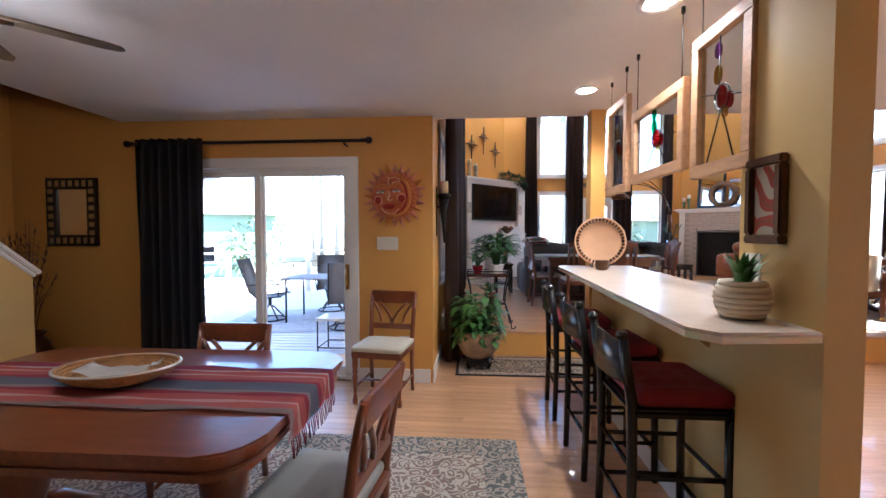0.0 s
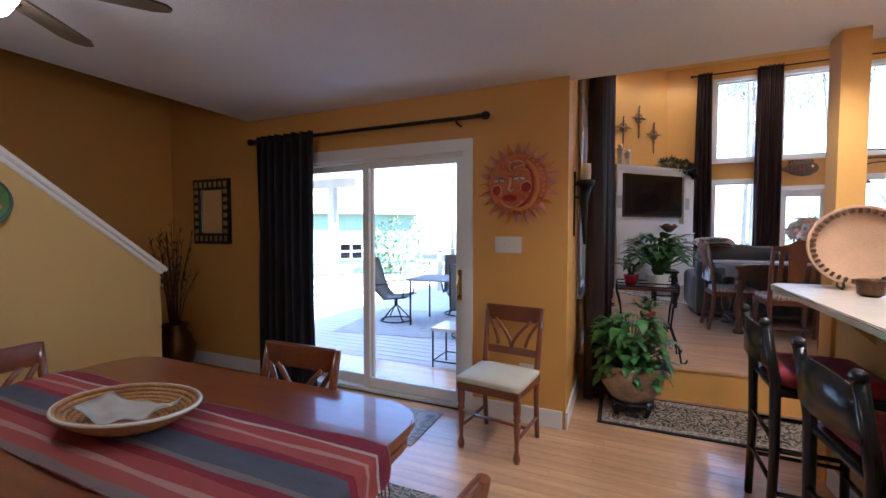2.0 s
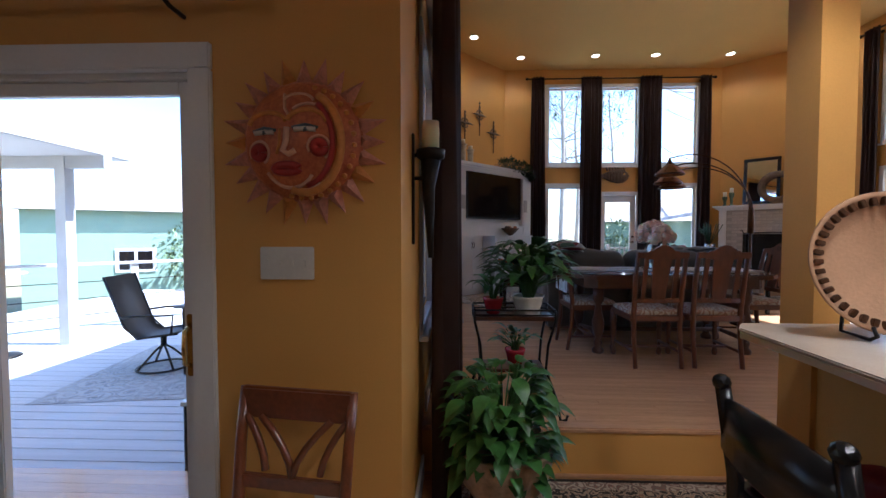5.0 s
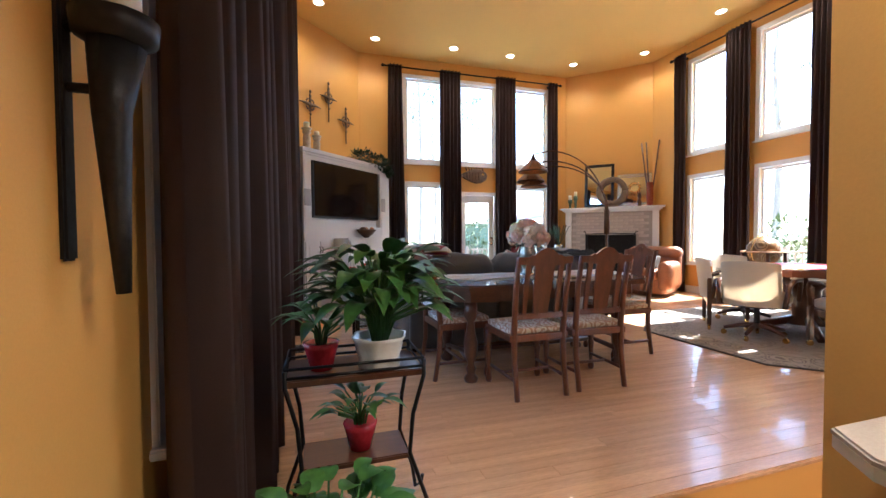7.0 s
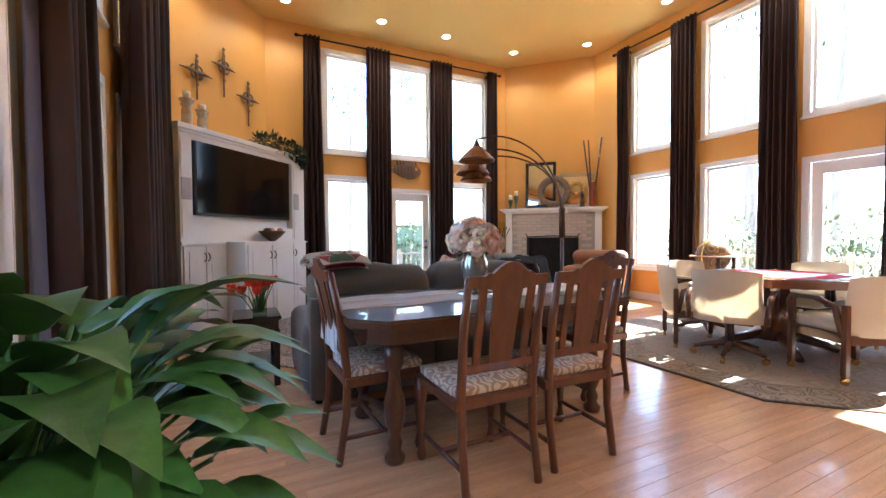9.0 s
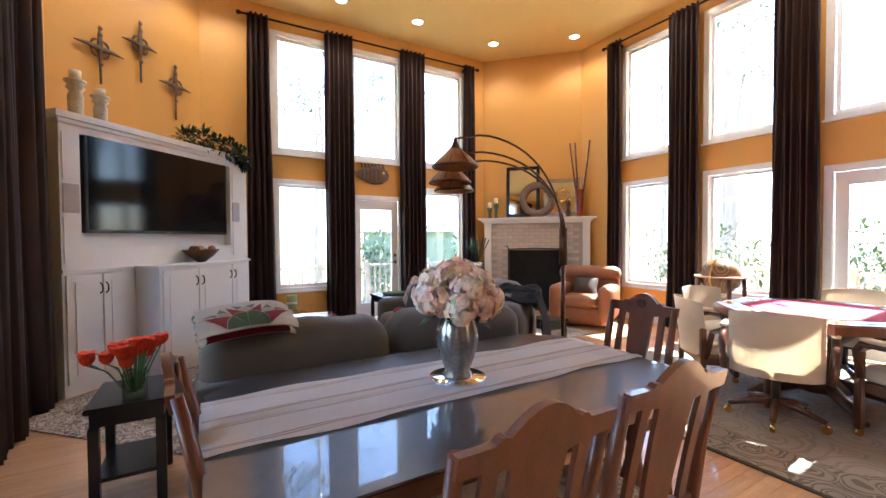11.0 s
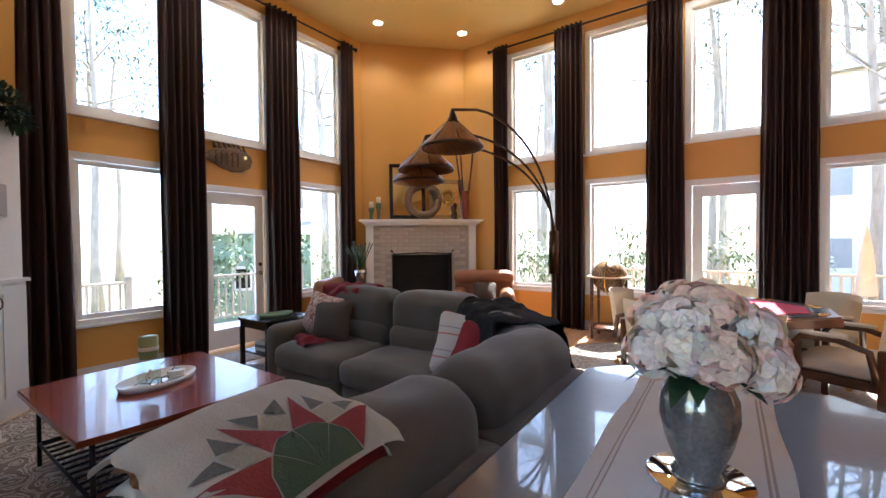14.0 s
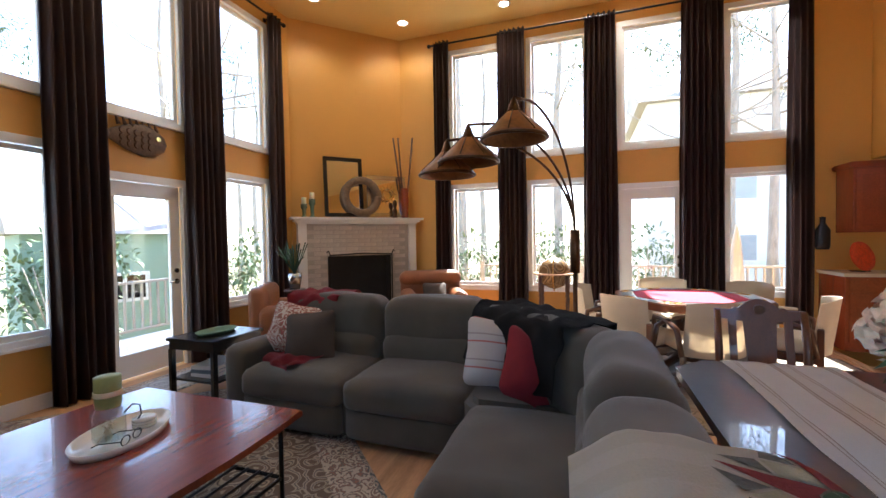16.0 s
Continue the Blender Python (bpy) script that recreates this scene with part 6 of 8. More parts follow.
# coffee table, tray
def coffee_table():
    t = thing("coffee_table", pose(1.73, 9.38, RF) @ Matrix.Diagonal((0.86, 0.88, 1.07, 1)), "cherry coffee table with a black iron frame and slatted shelf", "coffee table")
    ol = []
    for k in range(9):
        f = k / 8
        ol.append((-0.61 + 1.22 * f, -0.66 - 0.04 * math.sin(math.pi * f)))
    ol += [(0.61, 0.66)]
    for k in range(1, 9):
        f = k / 8
        ol.append((0.61 - 1.22 * f, 0.66 + 0.04 * math.sin(math.pi * f)))
    part("tabletop", slab(B(), ol, 0.425, 0.455, 0.006), CHERRY, t)
    for x in (-0.52, 0.52):
        for y in (-0.57, 0.57):
            part("leg", tube(B(), [(x, y, 0), (x, y, 0.425)], 0.014, 8), IRON, t)
    bm = B()
    for z in (0.14, 0.41):
        for y in (-0.57, 0.57):
            tube(bm, [(-0.52, y, z), (0.52, y, z)], 0.010, 8)
        for x in (-0.52, 0.52):
            tube(bm, [(x, -0.57, z), (x, 0.57, z)], 0.010, 8)
    part("frame", bm, IRON, t)
    for k in range(12):
        part("slat", tube(B(), [(-0.52, -0.5 + k / 11, 0.15), (0.52, -0.5 + k / 11, 0.15)], 0.008, 6), IRON, t)


coffee_table()
t = thing("serving_tray", pose(1.75, 9.40, RF + 0.488, 0, 0, 20), "oval white enamel tray with a raised rim", "tray")
part("base", lathe(B(), [(0.0, 0.006), (0.22, 0.006), (0.235, 0.035), (0.24, 0.035), (0.225, 0.0), (0.0, 0.0)], 36, sy=0.66), CERAMIC, t)
t = thing("candle_lantern", pose(1.71, 9.43, RF + 0.495) @ Matrix.Scale(1.15, 4), "glass jar lantern with a green candle, on the tray", "lantern")
part("jar", lathe(B(), [(0.05, 0), (0.055, 0.02), (0.055, 0.1), (0.035, 0.13), (0.045, 0.15)], 18), clear("jar_glass", (0.85, 0.9, 0.88)), t)
part("candle", lathe(B(), [(0.042, 0.13), (0.045, 0.15), (0.045, 0.25), (0.0, 0.25)], 18), material("green_wax", (0.25, 0.28, 0.10), rough=0.5, vary=0.1, bump=0.05), t, "olive green pillar candle")
part("band", lathe(B(), [(0.0465, 0.175), (0.048, 0.178), (0.048, 0.192), (0.0465, 0.195)], 18), CANDLE, t, "pale paper band round the candle")
foliage("shells", None, [(0, 0, 0.03, 0.03), (0, 0.01, 0.055, 0.028)], 60, 0.02, CLAYWHITE, "", "", 12, t)
part("bail", tube(B(), [(0.055, 0, 0.08), (0.09, 0, 0.105), (0.12, 0.0, 0.09), (0.125, 0, 0.05), (0.1, 0, 0.02)], 0.003, 6), IRON, t)
t = thing("glass_coaster_stack", pose(1.86, 9.42, RF + 0.495), "stack of round glass coasters on the tray", "coasters")
for k in range(3):
    part("coaster", lathe(B(), [(0.0, 0.014 * k), (0.05, 0.014 * k), (0.05, 0.014 * k + 0.011), (0, 0.014 * k + 0.011)], 20), CERAMIC, t)
t = thing("spectacles", pose(1.72, 9.30, RF + 0.495, 0, 0, 200), "folded dark reading glasses on the tray", "glasses")
for x in (-0.035, 0.035):
    part("rim", tube(B(), [(x + 0.026 * math.cos(a), 0, 0.025 + 0.02 * math.sin(a)) for a in (2 * math.pi * q / 16 for q in range(17))], 0.0025, 5), BLACK, t)
    part("temple", tube(B(), [(x * 1.8, 0, 0.03), (x * 1.75, -0.1, 0.02), (x * 1.7, -0.13, 0.006)], 0.0025, 5), BLACK, t)
t = thing("wicker_basket", pose(1.78, 9.55, RF + 0.169), "low wicker basket on the coffee table's shelf", "basket")
bm = B()
for k in range(7):
    r = 0.13 + 0.008 * k
    tube(bm, [(r * math.cos(a), 0.7 * r * math.sin(a), 0.008 + 0.016 * k) for a in (2 * math.pi * q / 24 for q in range(25))], 0.009, 6)
part("weave", bm, BASKET, t)


def small_table(m, w, d, h, label, name="end_table", shelf=0.18):
    t = thing(name, m, label, "side table")
    part("tabletop", box(B(), -w / 2, w / 2, -d / 2, d / 2, h - 0.03, h, 0.006), BLACKWOOD, t)
    part("apron", box(B(), -w / 2 + 0.02, w / 2 - 0.02, -d / 2 + 0.02, d / 2 - 0.02, h - 0.1, h - 0.03), BLACKWOOD, t)
    for x in (-w / 2 + 0.035, w / 2 - 0.035):
        for y in (-d / 2 + 0.035, d / 2 - 0.035):
            part("leg", box(B(), x - 0.022, x + 0.022, y - 0.022, y + 0.022, 0, h - 0.1, 0.004), BLACKWOOD, t)
    part("shelf", box(B(), -w / 2 + 0.03, w / 2 - 0.03, -d / 2 + 0.03, d / 2 - 0.03, shelf - 0.02, shelf, 0.004), BLACKWOOD, t)
    return t


small_table(pose(3.36, 10.62, RF), 0.58, 0.56, 0.54, "black wooden end table with a shelf beside the sofa")
whole("serving_dish", lathe(B(), [(0.0, 0.012), (0.16, 0.012), (0.20, 0.03), (0.205, 0.03), (0.17, 0.0), (0, 0.0)], 30, sy=0.6), DKGREEN, "shallow green dish on the end table", "dish", m=pose(3.36, 10.62, RF + 0.541))
for k, c in enumerate((CERAMIC, SUNDARK, CERAMIC)):
    t = thing("book", pose(3.34, 10.6, RF + 0.181 + 0.035 * k, 0, 0, 4 * k), "large hardback book lying on the shelf", "book", "books on the end table")
    part("cover", box(B(), -0.17, 0.17, -0.13, 0.13, 0.0, 0.034, 0.003), c, t)
    part("pages", box(B(), -0.165, 0.172, -0.134, 0.125, 0.005, 0.029), CANDLE, t)
small_table(pose(0.61, 7.80, RF), 0.34, 0.46, 0.54, "dark wooden end table with a shelf beside the sofa")
small_table(pose(4.1, 8.25, RF), 0.3, 0.3, 0.5, "small dark side table behind the sofa")
t = thing("tulip_vase", pose(0.63, 7.70, RF + 0.541), "square glass vase of bright red tulips on the end table", "flowers")
part("vase", box(B(), -0.05, 0.05, -0.05, 0.05, 0, 0.13, 0.006), clear("vase_glass", (0.6, 0.72, 0.6)), t)
rng = random.Random(9)
TULIP = material("red_tulip", (0.72, 0.075, 0.018), rough=0.5, vary=0.3, scale=20, grain=60, bump=0.1)
for k in range(22):
    a, r = rng.uniform(0, 6.28), 0.20 * math.sqrt(rng.random())
    x, y, z = r * math.cos(a), r * math.sin(a) * 0.8, 0.20 + rng.uniform(0, 0.09) - r * 0.3
    part("stem", tube(B(), [(x * 0.2, y * 0.2, 0.02), (x * 0.6, y * 0.6, 0.14), (x, y, z)], 0.004, 5), LEAF, t)
    fl = B()
    for q in range(6):
        b = q * math.pi / 3
        leaf(fl, (x + 0.008 * math.cos(b), y + 0.008 * math.sin(b), z), (x + 0.048 * math.cos(b), y + 0.048 * math.sin(b), z + 0.070), 0.032, 0.010, 4)
    part("tulip", fl, TULIP, t)

# tall arc lamp
def arc_lamp():
    base = Vector((3.47, 7.44, RF))
    t = thing("arc_floor_lamp", pose(*base), "bronze floor lamp with three arching arms and cone shades", "floor lamp")
    part("base_plate", lathe(B(), [(0.19, 0), (0.19, 0.02), (0.05, 0.04), (0.02, 0.06)], 28), BRONZE, t)
    part("pole", tube(B(), [(0, 0, 0.03), (0, 0, 1.16)], 0.016, 12), BRONZE, t)
    part("joint", tube(B(), [(0, 0.0, 1.13), (0, 0.0, 1.43)], 0.034, 14), BRONZE, t)
    for k, (sx, sy, sz) in enumerate(((2.62, 7.72, 2.24), (2.74, 8.0, 2.19), (2.89, 8.18, 2.15))):
        e = Vector((sx, sy, sz)) - base
        bm = B()
        pts = []
        for i in range(17):
            f = i / 16
            r = Vector((e.x, e.y, 0)) * (1 - math.cos(f * math.pi * 0.5)) * 0.5 + Vector((e.x, e.y, 0)) * 0.5 * f ** 1.8
            z = 1.41 + (e.z + 0.17 + 0.03 * (k == 0) - 1.41) * math.sin(min(1, f * 1.12) * math.pi * 0.5) - 0.04 * max(0, f - 0.85) / 0.15
            pts.append((r.x + (0.018 * (k - 1)) * (1 - f), r.y, z))
        tube(bm, pts, 0.0085, 8)
        end = Vector(pts[-1])
        part("arm", bm, BRONZE, t)
        bm = B()
        c = (end.x, end.y)
        lathe(bm, [(0.012, end.z - 0.02), (0.022, end.z - 0.06), (0.035, end.z - 0.07), (0.165, end.z - 0.19), (0.17, end.z - 0.22), (0.16, end.z - 0.22), (0.155, end.z - 0.19), (0.03, end.z - 0.085), (0.0, end.z - 0.085)], 28, c)
        sh = part("shade", bm, AMBER, t, "tan and amber cone shade with a dark rim")
        part("shade_rim", tube(B(), [(c[0] + 0.17 * math.cos(a), c[1] + 0.17 * math.sin(a), end.z - 0.213) for a in (2 * math.pi * q / 28 for q in range(29))], 0.010, 6), BRONZE, sh)
        part("cap", lathe(B(), [(0.0, end.z + 0.01), (0.012, end.z - 0.005), (0.035, end.z - 0.065), (0.06, end.z - 0.10)], 16, c), BRONZE, sh)
        for q in range(8):
            a = 2 * math.pi * q / 8
            part("rib", tube(B(), [(c[0] + 0.04 * math.cos(a), c[1] + 0.04 * math.sin(a), end.z - 0.074), (c[0] + 0.168 * math.cos(a), c[1] + 0.168 * math.sin(a), end.z - 0.195)], 0.004, 5), BRONZE, sh)


AMBER = material("amber_mica_shade", (0.30, 0.12, 0.035), rough=0.35, vary=0.4, scale=9, grain=50, bump=0.1)
arc_lamp()

# leather armchair
t = thing("leather_armchair", pose(6.12, 9.50, RF, 0, 0, -62), "tan leather tub armchair by the fireplace", "armchair")
part("base", puff(B(), -0.40, 0.40, -0.38, 0.36, 0.04, 0.34, 8, 0.2), LEATHER, t)
part("seat", puff(B(), -0.27, 0.27, -0.42, 0.22, 0.30, 0.48, 8, 0.36, 0.03), LEATHER, t)
for x in (-0.36, 0.36):
    part("arm", puff(B(), x - 0.11, x + 0.11, -0.42, 0.32, 0.10, 0.64, 10, 0.45), LEATHER, t)
part("backrest", puff(B(), -0.46, 0.46, 0.20, 0.44, 0.12, 0.86, 10, 0.42), LEATHER, t)
part("top_roll", puff(B(), -0.48, 0.48, 0.16, 0.46, 0.66, 0.90, 10, 0.5), LEATHER, t)
pillow(pose(6.07, 9.45, RF + 0.58, 60, 0, -62), 0.36, BROWNC, "dark pillow on the leather armchair")
t = thing("leather_armchair", pose(4.75, 10.95, RF, 0, 0, 30), "second tan leather chair near the window", "armchair")
part("base", puff(B(), -0.36, 0.36, -0.36, 0.34, 0.04, 0.34, 8, 0.2), LEATHER, t)
part("backrest", puff(B(), -0.42, 0.42, 0.18, 0.40, 0.12, 0.84, 10, 0.42), LEATHER, t)
for x in (-0.34, 0.34):
    part("arm", puff(B(), x - 0.1, x + 0.1, -0.38, 0.3, 0.10, 0.62, 10, 0.45), LEATHER, t)

# globe
t = thing("floor_globe", pose(6.66, 7.80, RF) @ Matrix.Scale(0.97, 4), "antique floor globe on a turned wooden stand", "globe")
bm = B()
bmesh.ops.create_uvsphere(bm, u_segments=32, v_segments=20, radius=0.235, matrix=pose(0, 0, 0.88, 20, 0, 0))
for f in bm.faces:
    f.smooth = True
GLOBE = patterned("old_map_globe", (0.17, 0.09, 0.035), (0.30, 0.18, 0.08), (0.07, 0.045, 0.025), 5, 0.2)
part("sphere", bm, GLOBE, t)
part("horizon_ring", lathe(B(), [(0.25, 0.865), (0.305, 0.865), (0.305, 0.885), (0.25, 0.885), (0.25, 0.865)], 36), CLAYPALE, t)
part("meridian", tube(B(), [(0.265 * math.cos(a), 0, 0.88 + 0.265 * math.sin(a)) for a in (math.pi * 2 * q / 40 for q in range(41))], 0.009, 8), BRASS, t)
for k in range(4):
    a = radians(45 + 90 * k)
    bm = B()
    turned_leg(bm, 0.27 * math.cos(a), 0.27 * math.sin(a), 0.86, 0.022)
    part("leg", bm, DARKWOOD, t)
part("stretcher", lathe(B(), [(0.28, 0.14), (0.28, 0.165), (0.0, 0.165)], 24), DARKWOOD, t)

# ---- poker table and chairs ----
def octagon(r, a0=22.5):
    return [(r * math.cos(radians(a0 + 45 * k)), r * math.sin(radians(a0 + 45 * k))) for k in range(8)]


PX, PY = 5.27, 6.38
t = thing("rug", pose(5.33, 6.40, RF + 0.001), "taupe octagonal leaf-pattern rug under the games table", "rug")
part("edging", slab(B(), octagon(1.77), 0, 0.008), BROWNC, t)
part("border", slab(B(), octagon(1.74), 0.001, 0.010), RUG4, t)
part("field", slab(B(), octagon(1.36), 0.002, 0.0125), RUG4B, t)
t = thing("poker_table", pose(PX, PY, RF), "octagonal mahogany games table with red felt", "table")
bm = slab(B(), octagon(0.73), 0.68, 0.755, 0.012)
part("rim", bm, REDWOOD, t)
part("felt", slab(B(), octagon(0.53), 0.752, 0.760), FELT, t, "red felt playing surface")
for k in range(8):
    a = radians(45 * k)
    part("chip_tray", box(B(), 0.52, 0.62, -0.14, 0.14, 0.753, 0.759, 0.002), BLACK, t, "dark chip tray", pose(0, 0, 0, 0, 0, 45 * k))
    for s in (-1, 1):
        part("cup_holder", lathe(B(), [(0.036, 0.7555), (0.036, 0.761), (0.028, 0.761), (0.028, 0.757), (0, 0.757)], 14, (0.58, s * 0.195)), BRASS, t, "brass cup holder", pose(0, 0, 0, 0, 0, 45 * k))
part("pedestal", lathe(B(), [(0.2, 0.12), (0.12, 0.2), (0.14, 0.5), (0.3, 0.66), (0.3, 0.68)], 8), DARKWOOD, t)
for k in range(4):
    a = radians(45 + 90 * k)
    part("foot", tube(B(), [(0.1 * math.cos(a), 0.1 * math.sin(a), 0.16), (0.4 * math.cos(a), 0.4 * math.sin(a), 0.08), (0.5 * math.cos(a), 0.5 * math.sin(a), 0.03)], [0.05, 0.04, 0.032], 8), DARKWOOD, t)


def tub_chair(m, swivel=True):
    """Upholstered games chair on castors, on a swivel base or on four straight legs; it faces -y."""
    t = thing("games_chair", m, "cream upholstered armchair on castors at the games table", "chair", "chairs at the games table")
    part("seat", puff(B(), -0.25, 0.25, -0.27, 0.22, 0.36, 0.48, 8, 0.4, 0.02), CREAM, t)
    bm = B()
    n, m2 = 12, 8
    rows = []
    for i in range(n + 1):
        f = i / n * 2 - 1
        rows.append([(0.29 * math.sin(f * 1.15), 0.10 + 0.19 * math.cos(f * 1.25) + 0.06 * (j / m2), 0.36 + 0.47 * j / m2 - 0.03 * f * f * j / m2) for j in range(m2 + 1)])
    vr = [[bm.verts.new(p) for p in r] for r in rows]
    for a, b in zip(vr, vr[1:]):
        for j in range(m2):
            bm.faces.new((a[j], b[j], b[j + 1], a[j + 1])).smooth = True
    r = bmesh.ops.solidify(bm, geom=bm.faces, thickness=0.06)
    es = [e for e in bm.edges if e.is_manifold and e.calc_face_angle(0) > 1.0]
    bmesh.ops.bevel(bm, geom=es, offset=0.022, segments=3, affect="EDGES")
    for f in bm.faces:
        f.smooth = True
    part("backrest", bm, CREAM, t)
    for s in (-1, 1):
        bm = B()
        tube(bm, [(s * 0.29, 0.20, 0.36), (s * 0.31, 0.16, 0.58), (s * 0.315, 0.0, 0.635), (s * 0.31, -0.2, 0.63), (s * 0.3, -0.24, 0.58), (s * 0.29, -0.22, 0.40)], 0.024, 8)
        part("arm", bm, DARKWOOD, t)
        part("arm_pad", puff(B(), s * 0.315 - 0.028, s * 0.315 + 0.028, -0.2, 0.06, 0.645, 0.675, 4, 0.45), CREAM, t)
    if not swivel:
        part("seat_rail", box(B(), -0.27, 0.27, -0.25, 0.24, 0.30, 0.37, 0.008), DARKWOOD, t)
        for x in (-0.285, 0.285):
            for y, top in ((-0.23, 0.58), (0.22, 0.60)):
                leg = part("leg", box(B(), x - 0.022, x + 0.022, y - 0.022, y + 0.022, 0.055, top, 0.006), DARKWOOD, t)
                part("castor", tube(B(), [(x, y - 0.013, 0.028), (x, y + 0.013, 0.028)], 0.028, 12), BRASS, leg, "brass castor")
        return t
    part("column", tube(B(), [(0, 0, 0.1), (0, 0, 0.37)], 0.028, 10), BLACK, t)
    part("seat_pan", box(B(), -0.2, 0.2, -0.2, 0.18, 0.335, 0.365, 0.008), BLACK, t)
    for k in range(5):
        a = radians(72 * k + 18)
        c, s = math.cos(a), math.sin(a)
        leg = part("base_arm", tube(B(), [(0.02 * c, 0.02 * s, 0.13), (0.15 * c, 0.15 * s, 0.115), (0.29 * c, 0.29 * s, 0.075)], [0.028, 0.024, 0.018], 8), DARKWOOD, t)
        bm = B()
        tube(bm, [(0.29 * c - 0.014 * s, 0.29 * s + 0.014 * c, 0.028), (0.29 * c + 0.014 * s, 0.29 * s - 0.014 * c, 0.028)], 0.028, 12)
        part("castor", bm, BRASS, leg, "brass castor")
    return t


swivels = [(4.56, 6.41, 108), (5.34, 7.14, -10), (6.08, 6.46, -95), (5.80, 5.80, 218)]
first = tub_chair(pose(swivels[0][0], swivels[0][1], RF + 0.013, 0, 0, swivels[0][2]))
for x, y, a in swivels[1:]:
    copy_thing(first, pose(x, y, RF + 0.013, 0, 0, a))
legged = tub_chair(pose(4.88, 5.68, RF + 0.013, 0, 0, 156), False)
copy_thing(legged, pose(4.77, 6.89, RF + 0.013, 0, 0, 45))

FLORALSEAT = patterned("floral_seat", (0.62, 0.58, 0.48), (0.45, 0.27, 0.20), (0.30, 0.29, 0.20), 13)

# ---- second dining table ----
def long_table():
    t = thing("formal_dining_table", pose(1.87, 6.46, RF), "dark walnut dining table with cut corners and a glass top", "table")
    ol = chamfered(1.84, 1.02, 0.15)
    part("tabletop", slab(B(), ol, 0.715, 0.752, 0.006), DARKWOOD, t)
    part("glass_top", slab(B(), chamfered(1.85, 1.03, 0.15), 0.7535, 0.760), TOPGLASS, t, "polished glass sheet")
    part("apron", slab(B(), chamfered(1.64, 0.82, 0.10), 0.62, 0.715), DARKWOOD, t)
    for x in (-0.68, 0.68):
        for y in (-0.30, 0.30):
            bm = B()
            lathe(bm, [(0.05, 0), (0.055, 0.03), (0.03, 0.06), (0.04, 0.1), (0.025, 0.14), (0.05, 0.2), (0.055, 0.3), (0.035, 0.38), (0.028, 0.46), (0.05, 0.5), (0.05, 0.62)], 16, (x, y))
            part("leg", bm, DARKWOOD, t)
    bm = B()
    for x in (-0.68, 0.68):
        tube(bm, [(x, -0.3, 0.13), (x * 0.95, 0, 0.16), (x, 0.3, 0.13)], 0.022, 8)
    tube(bm, [(-0.64, 0, 0.16), (0.64, 0, 0.16)], 0.022, 8)
    part("stretcher", bm, DARKWOOD, t)


TOPGLASS = material("dark_glass_top", (0.050, 0.048, 0.050), rough=0.35, vary=0.25, scale=3, grain=40, bump=0.0, coat=1.0)
long_table()
RUN2 = stripes("cream_striped_linen", [(0, (0.88, 0.83, 0.77)), (0.10, (0.5, 0.40, 0.33)), (0.13, (0.88, 0.83, 0.77)), (0.16, (0.5, 0.40, 0.33)), (0.19, (0.93, 0.90, 0.86)), (0.5, (0.93, 0.90, 0.86)), (0.78, (0.52, 0.42, 0.35)), (0.80, (0.88, 0.83, 0.77)), (0.84, (0.52, 0.42, 0.35)), (0.86, (0.88, 0.83, 0.77))], "Y", 0.21)
runner("linen_runner", pose(1.87, 6.52, RF + 0.761), 1.855, 0.45, 0.22, RUN2, "cream and taupe striped linen runner on the table")
t = thing("hydrangea_vase", pose(1.86, 6.49, RF + 0.768), "silver glass vase of cream and blush hydrangeas", "flowers")
part("mirror_plate", lathe(B(), [(0.0, 0.0), (0.115, 0.0), (0.12, 0.006), (0.115, 0.01), (0, 0.01)], 36), MIRROR, t, "round mirrored plate")
part("vase", lathe(B(), [(0.0, 0.012), (0.06, 0.012), (0.062, 0.02), (0.05, 0.035), (0.075, 0.10), (0.088, 0.16), (0.085, 0.21), (0.068, 0.25), (0.075, 0.27), (0.066, 0.27), (0.06, 0.24), (0.0, 0.22)], 32), VASE, t)
rng = random.Random(2)
heads = [(0, 0, 0.43), (0.11, 0.02, 0.38), (-0.11, 0.03, 0.39), (0.03, 0.12, 0.38), (-0.02, -0.12, 0.37), (0.14, -0.07, 0.31), (-0.14, -0.06, 0.32), (0.09, 0.12, 0.31), (-0.1, 0.11, 0.31), (0.05, -0.14, 0.30), (-0.07, -0.14, 0.29), (0.06, 0.05, 0.42), (-0.06, -0.04, 0.42), (0.07, -0.08, 0.38), (-0.08, 0.08, 0.37), (0.15, 0.03, 0.33), (-0.15, 0.02, 0.34)]
for k, (hx, hy, hz) in enumerate(heads):
    bm = B()
    for q in range(105):
        d = Vector((rng.gauss(0, 1), rng.gauss(0, 1), rng.gauss(0.25, 1))).normalized()
        c = Vector((hx * 0.84, hy * 0.84, 0.04 + hz * 0.92)) + d * 0.058 * rng.uniform(0.7, 1.15)
        u = d.orthogonal().normalized()
        w = d.cross(u)
        rot = rng.uniform(0, 6.28)
        for s in range(4):
            a = rot + s * math.pi / 2
            e = u * math.cos(a) + w * math.sin(a)
            g = d.cross(e)
            v = [bm.verts.new(c), bm.verts.new(c + e * 0.011 + g * 0.0105 + d * 0.004), bm.verts.new(c + e * 0.021 + d * 0.002), bm.verts.new(c + e * 0.011 - g * 0.0105 + d * 0.004)]
            bm.faces.new(v)
    part("flower_head", bm, HYD if k % 3 else HYD2, t)
bm = B()
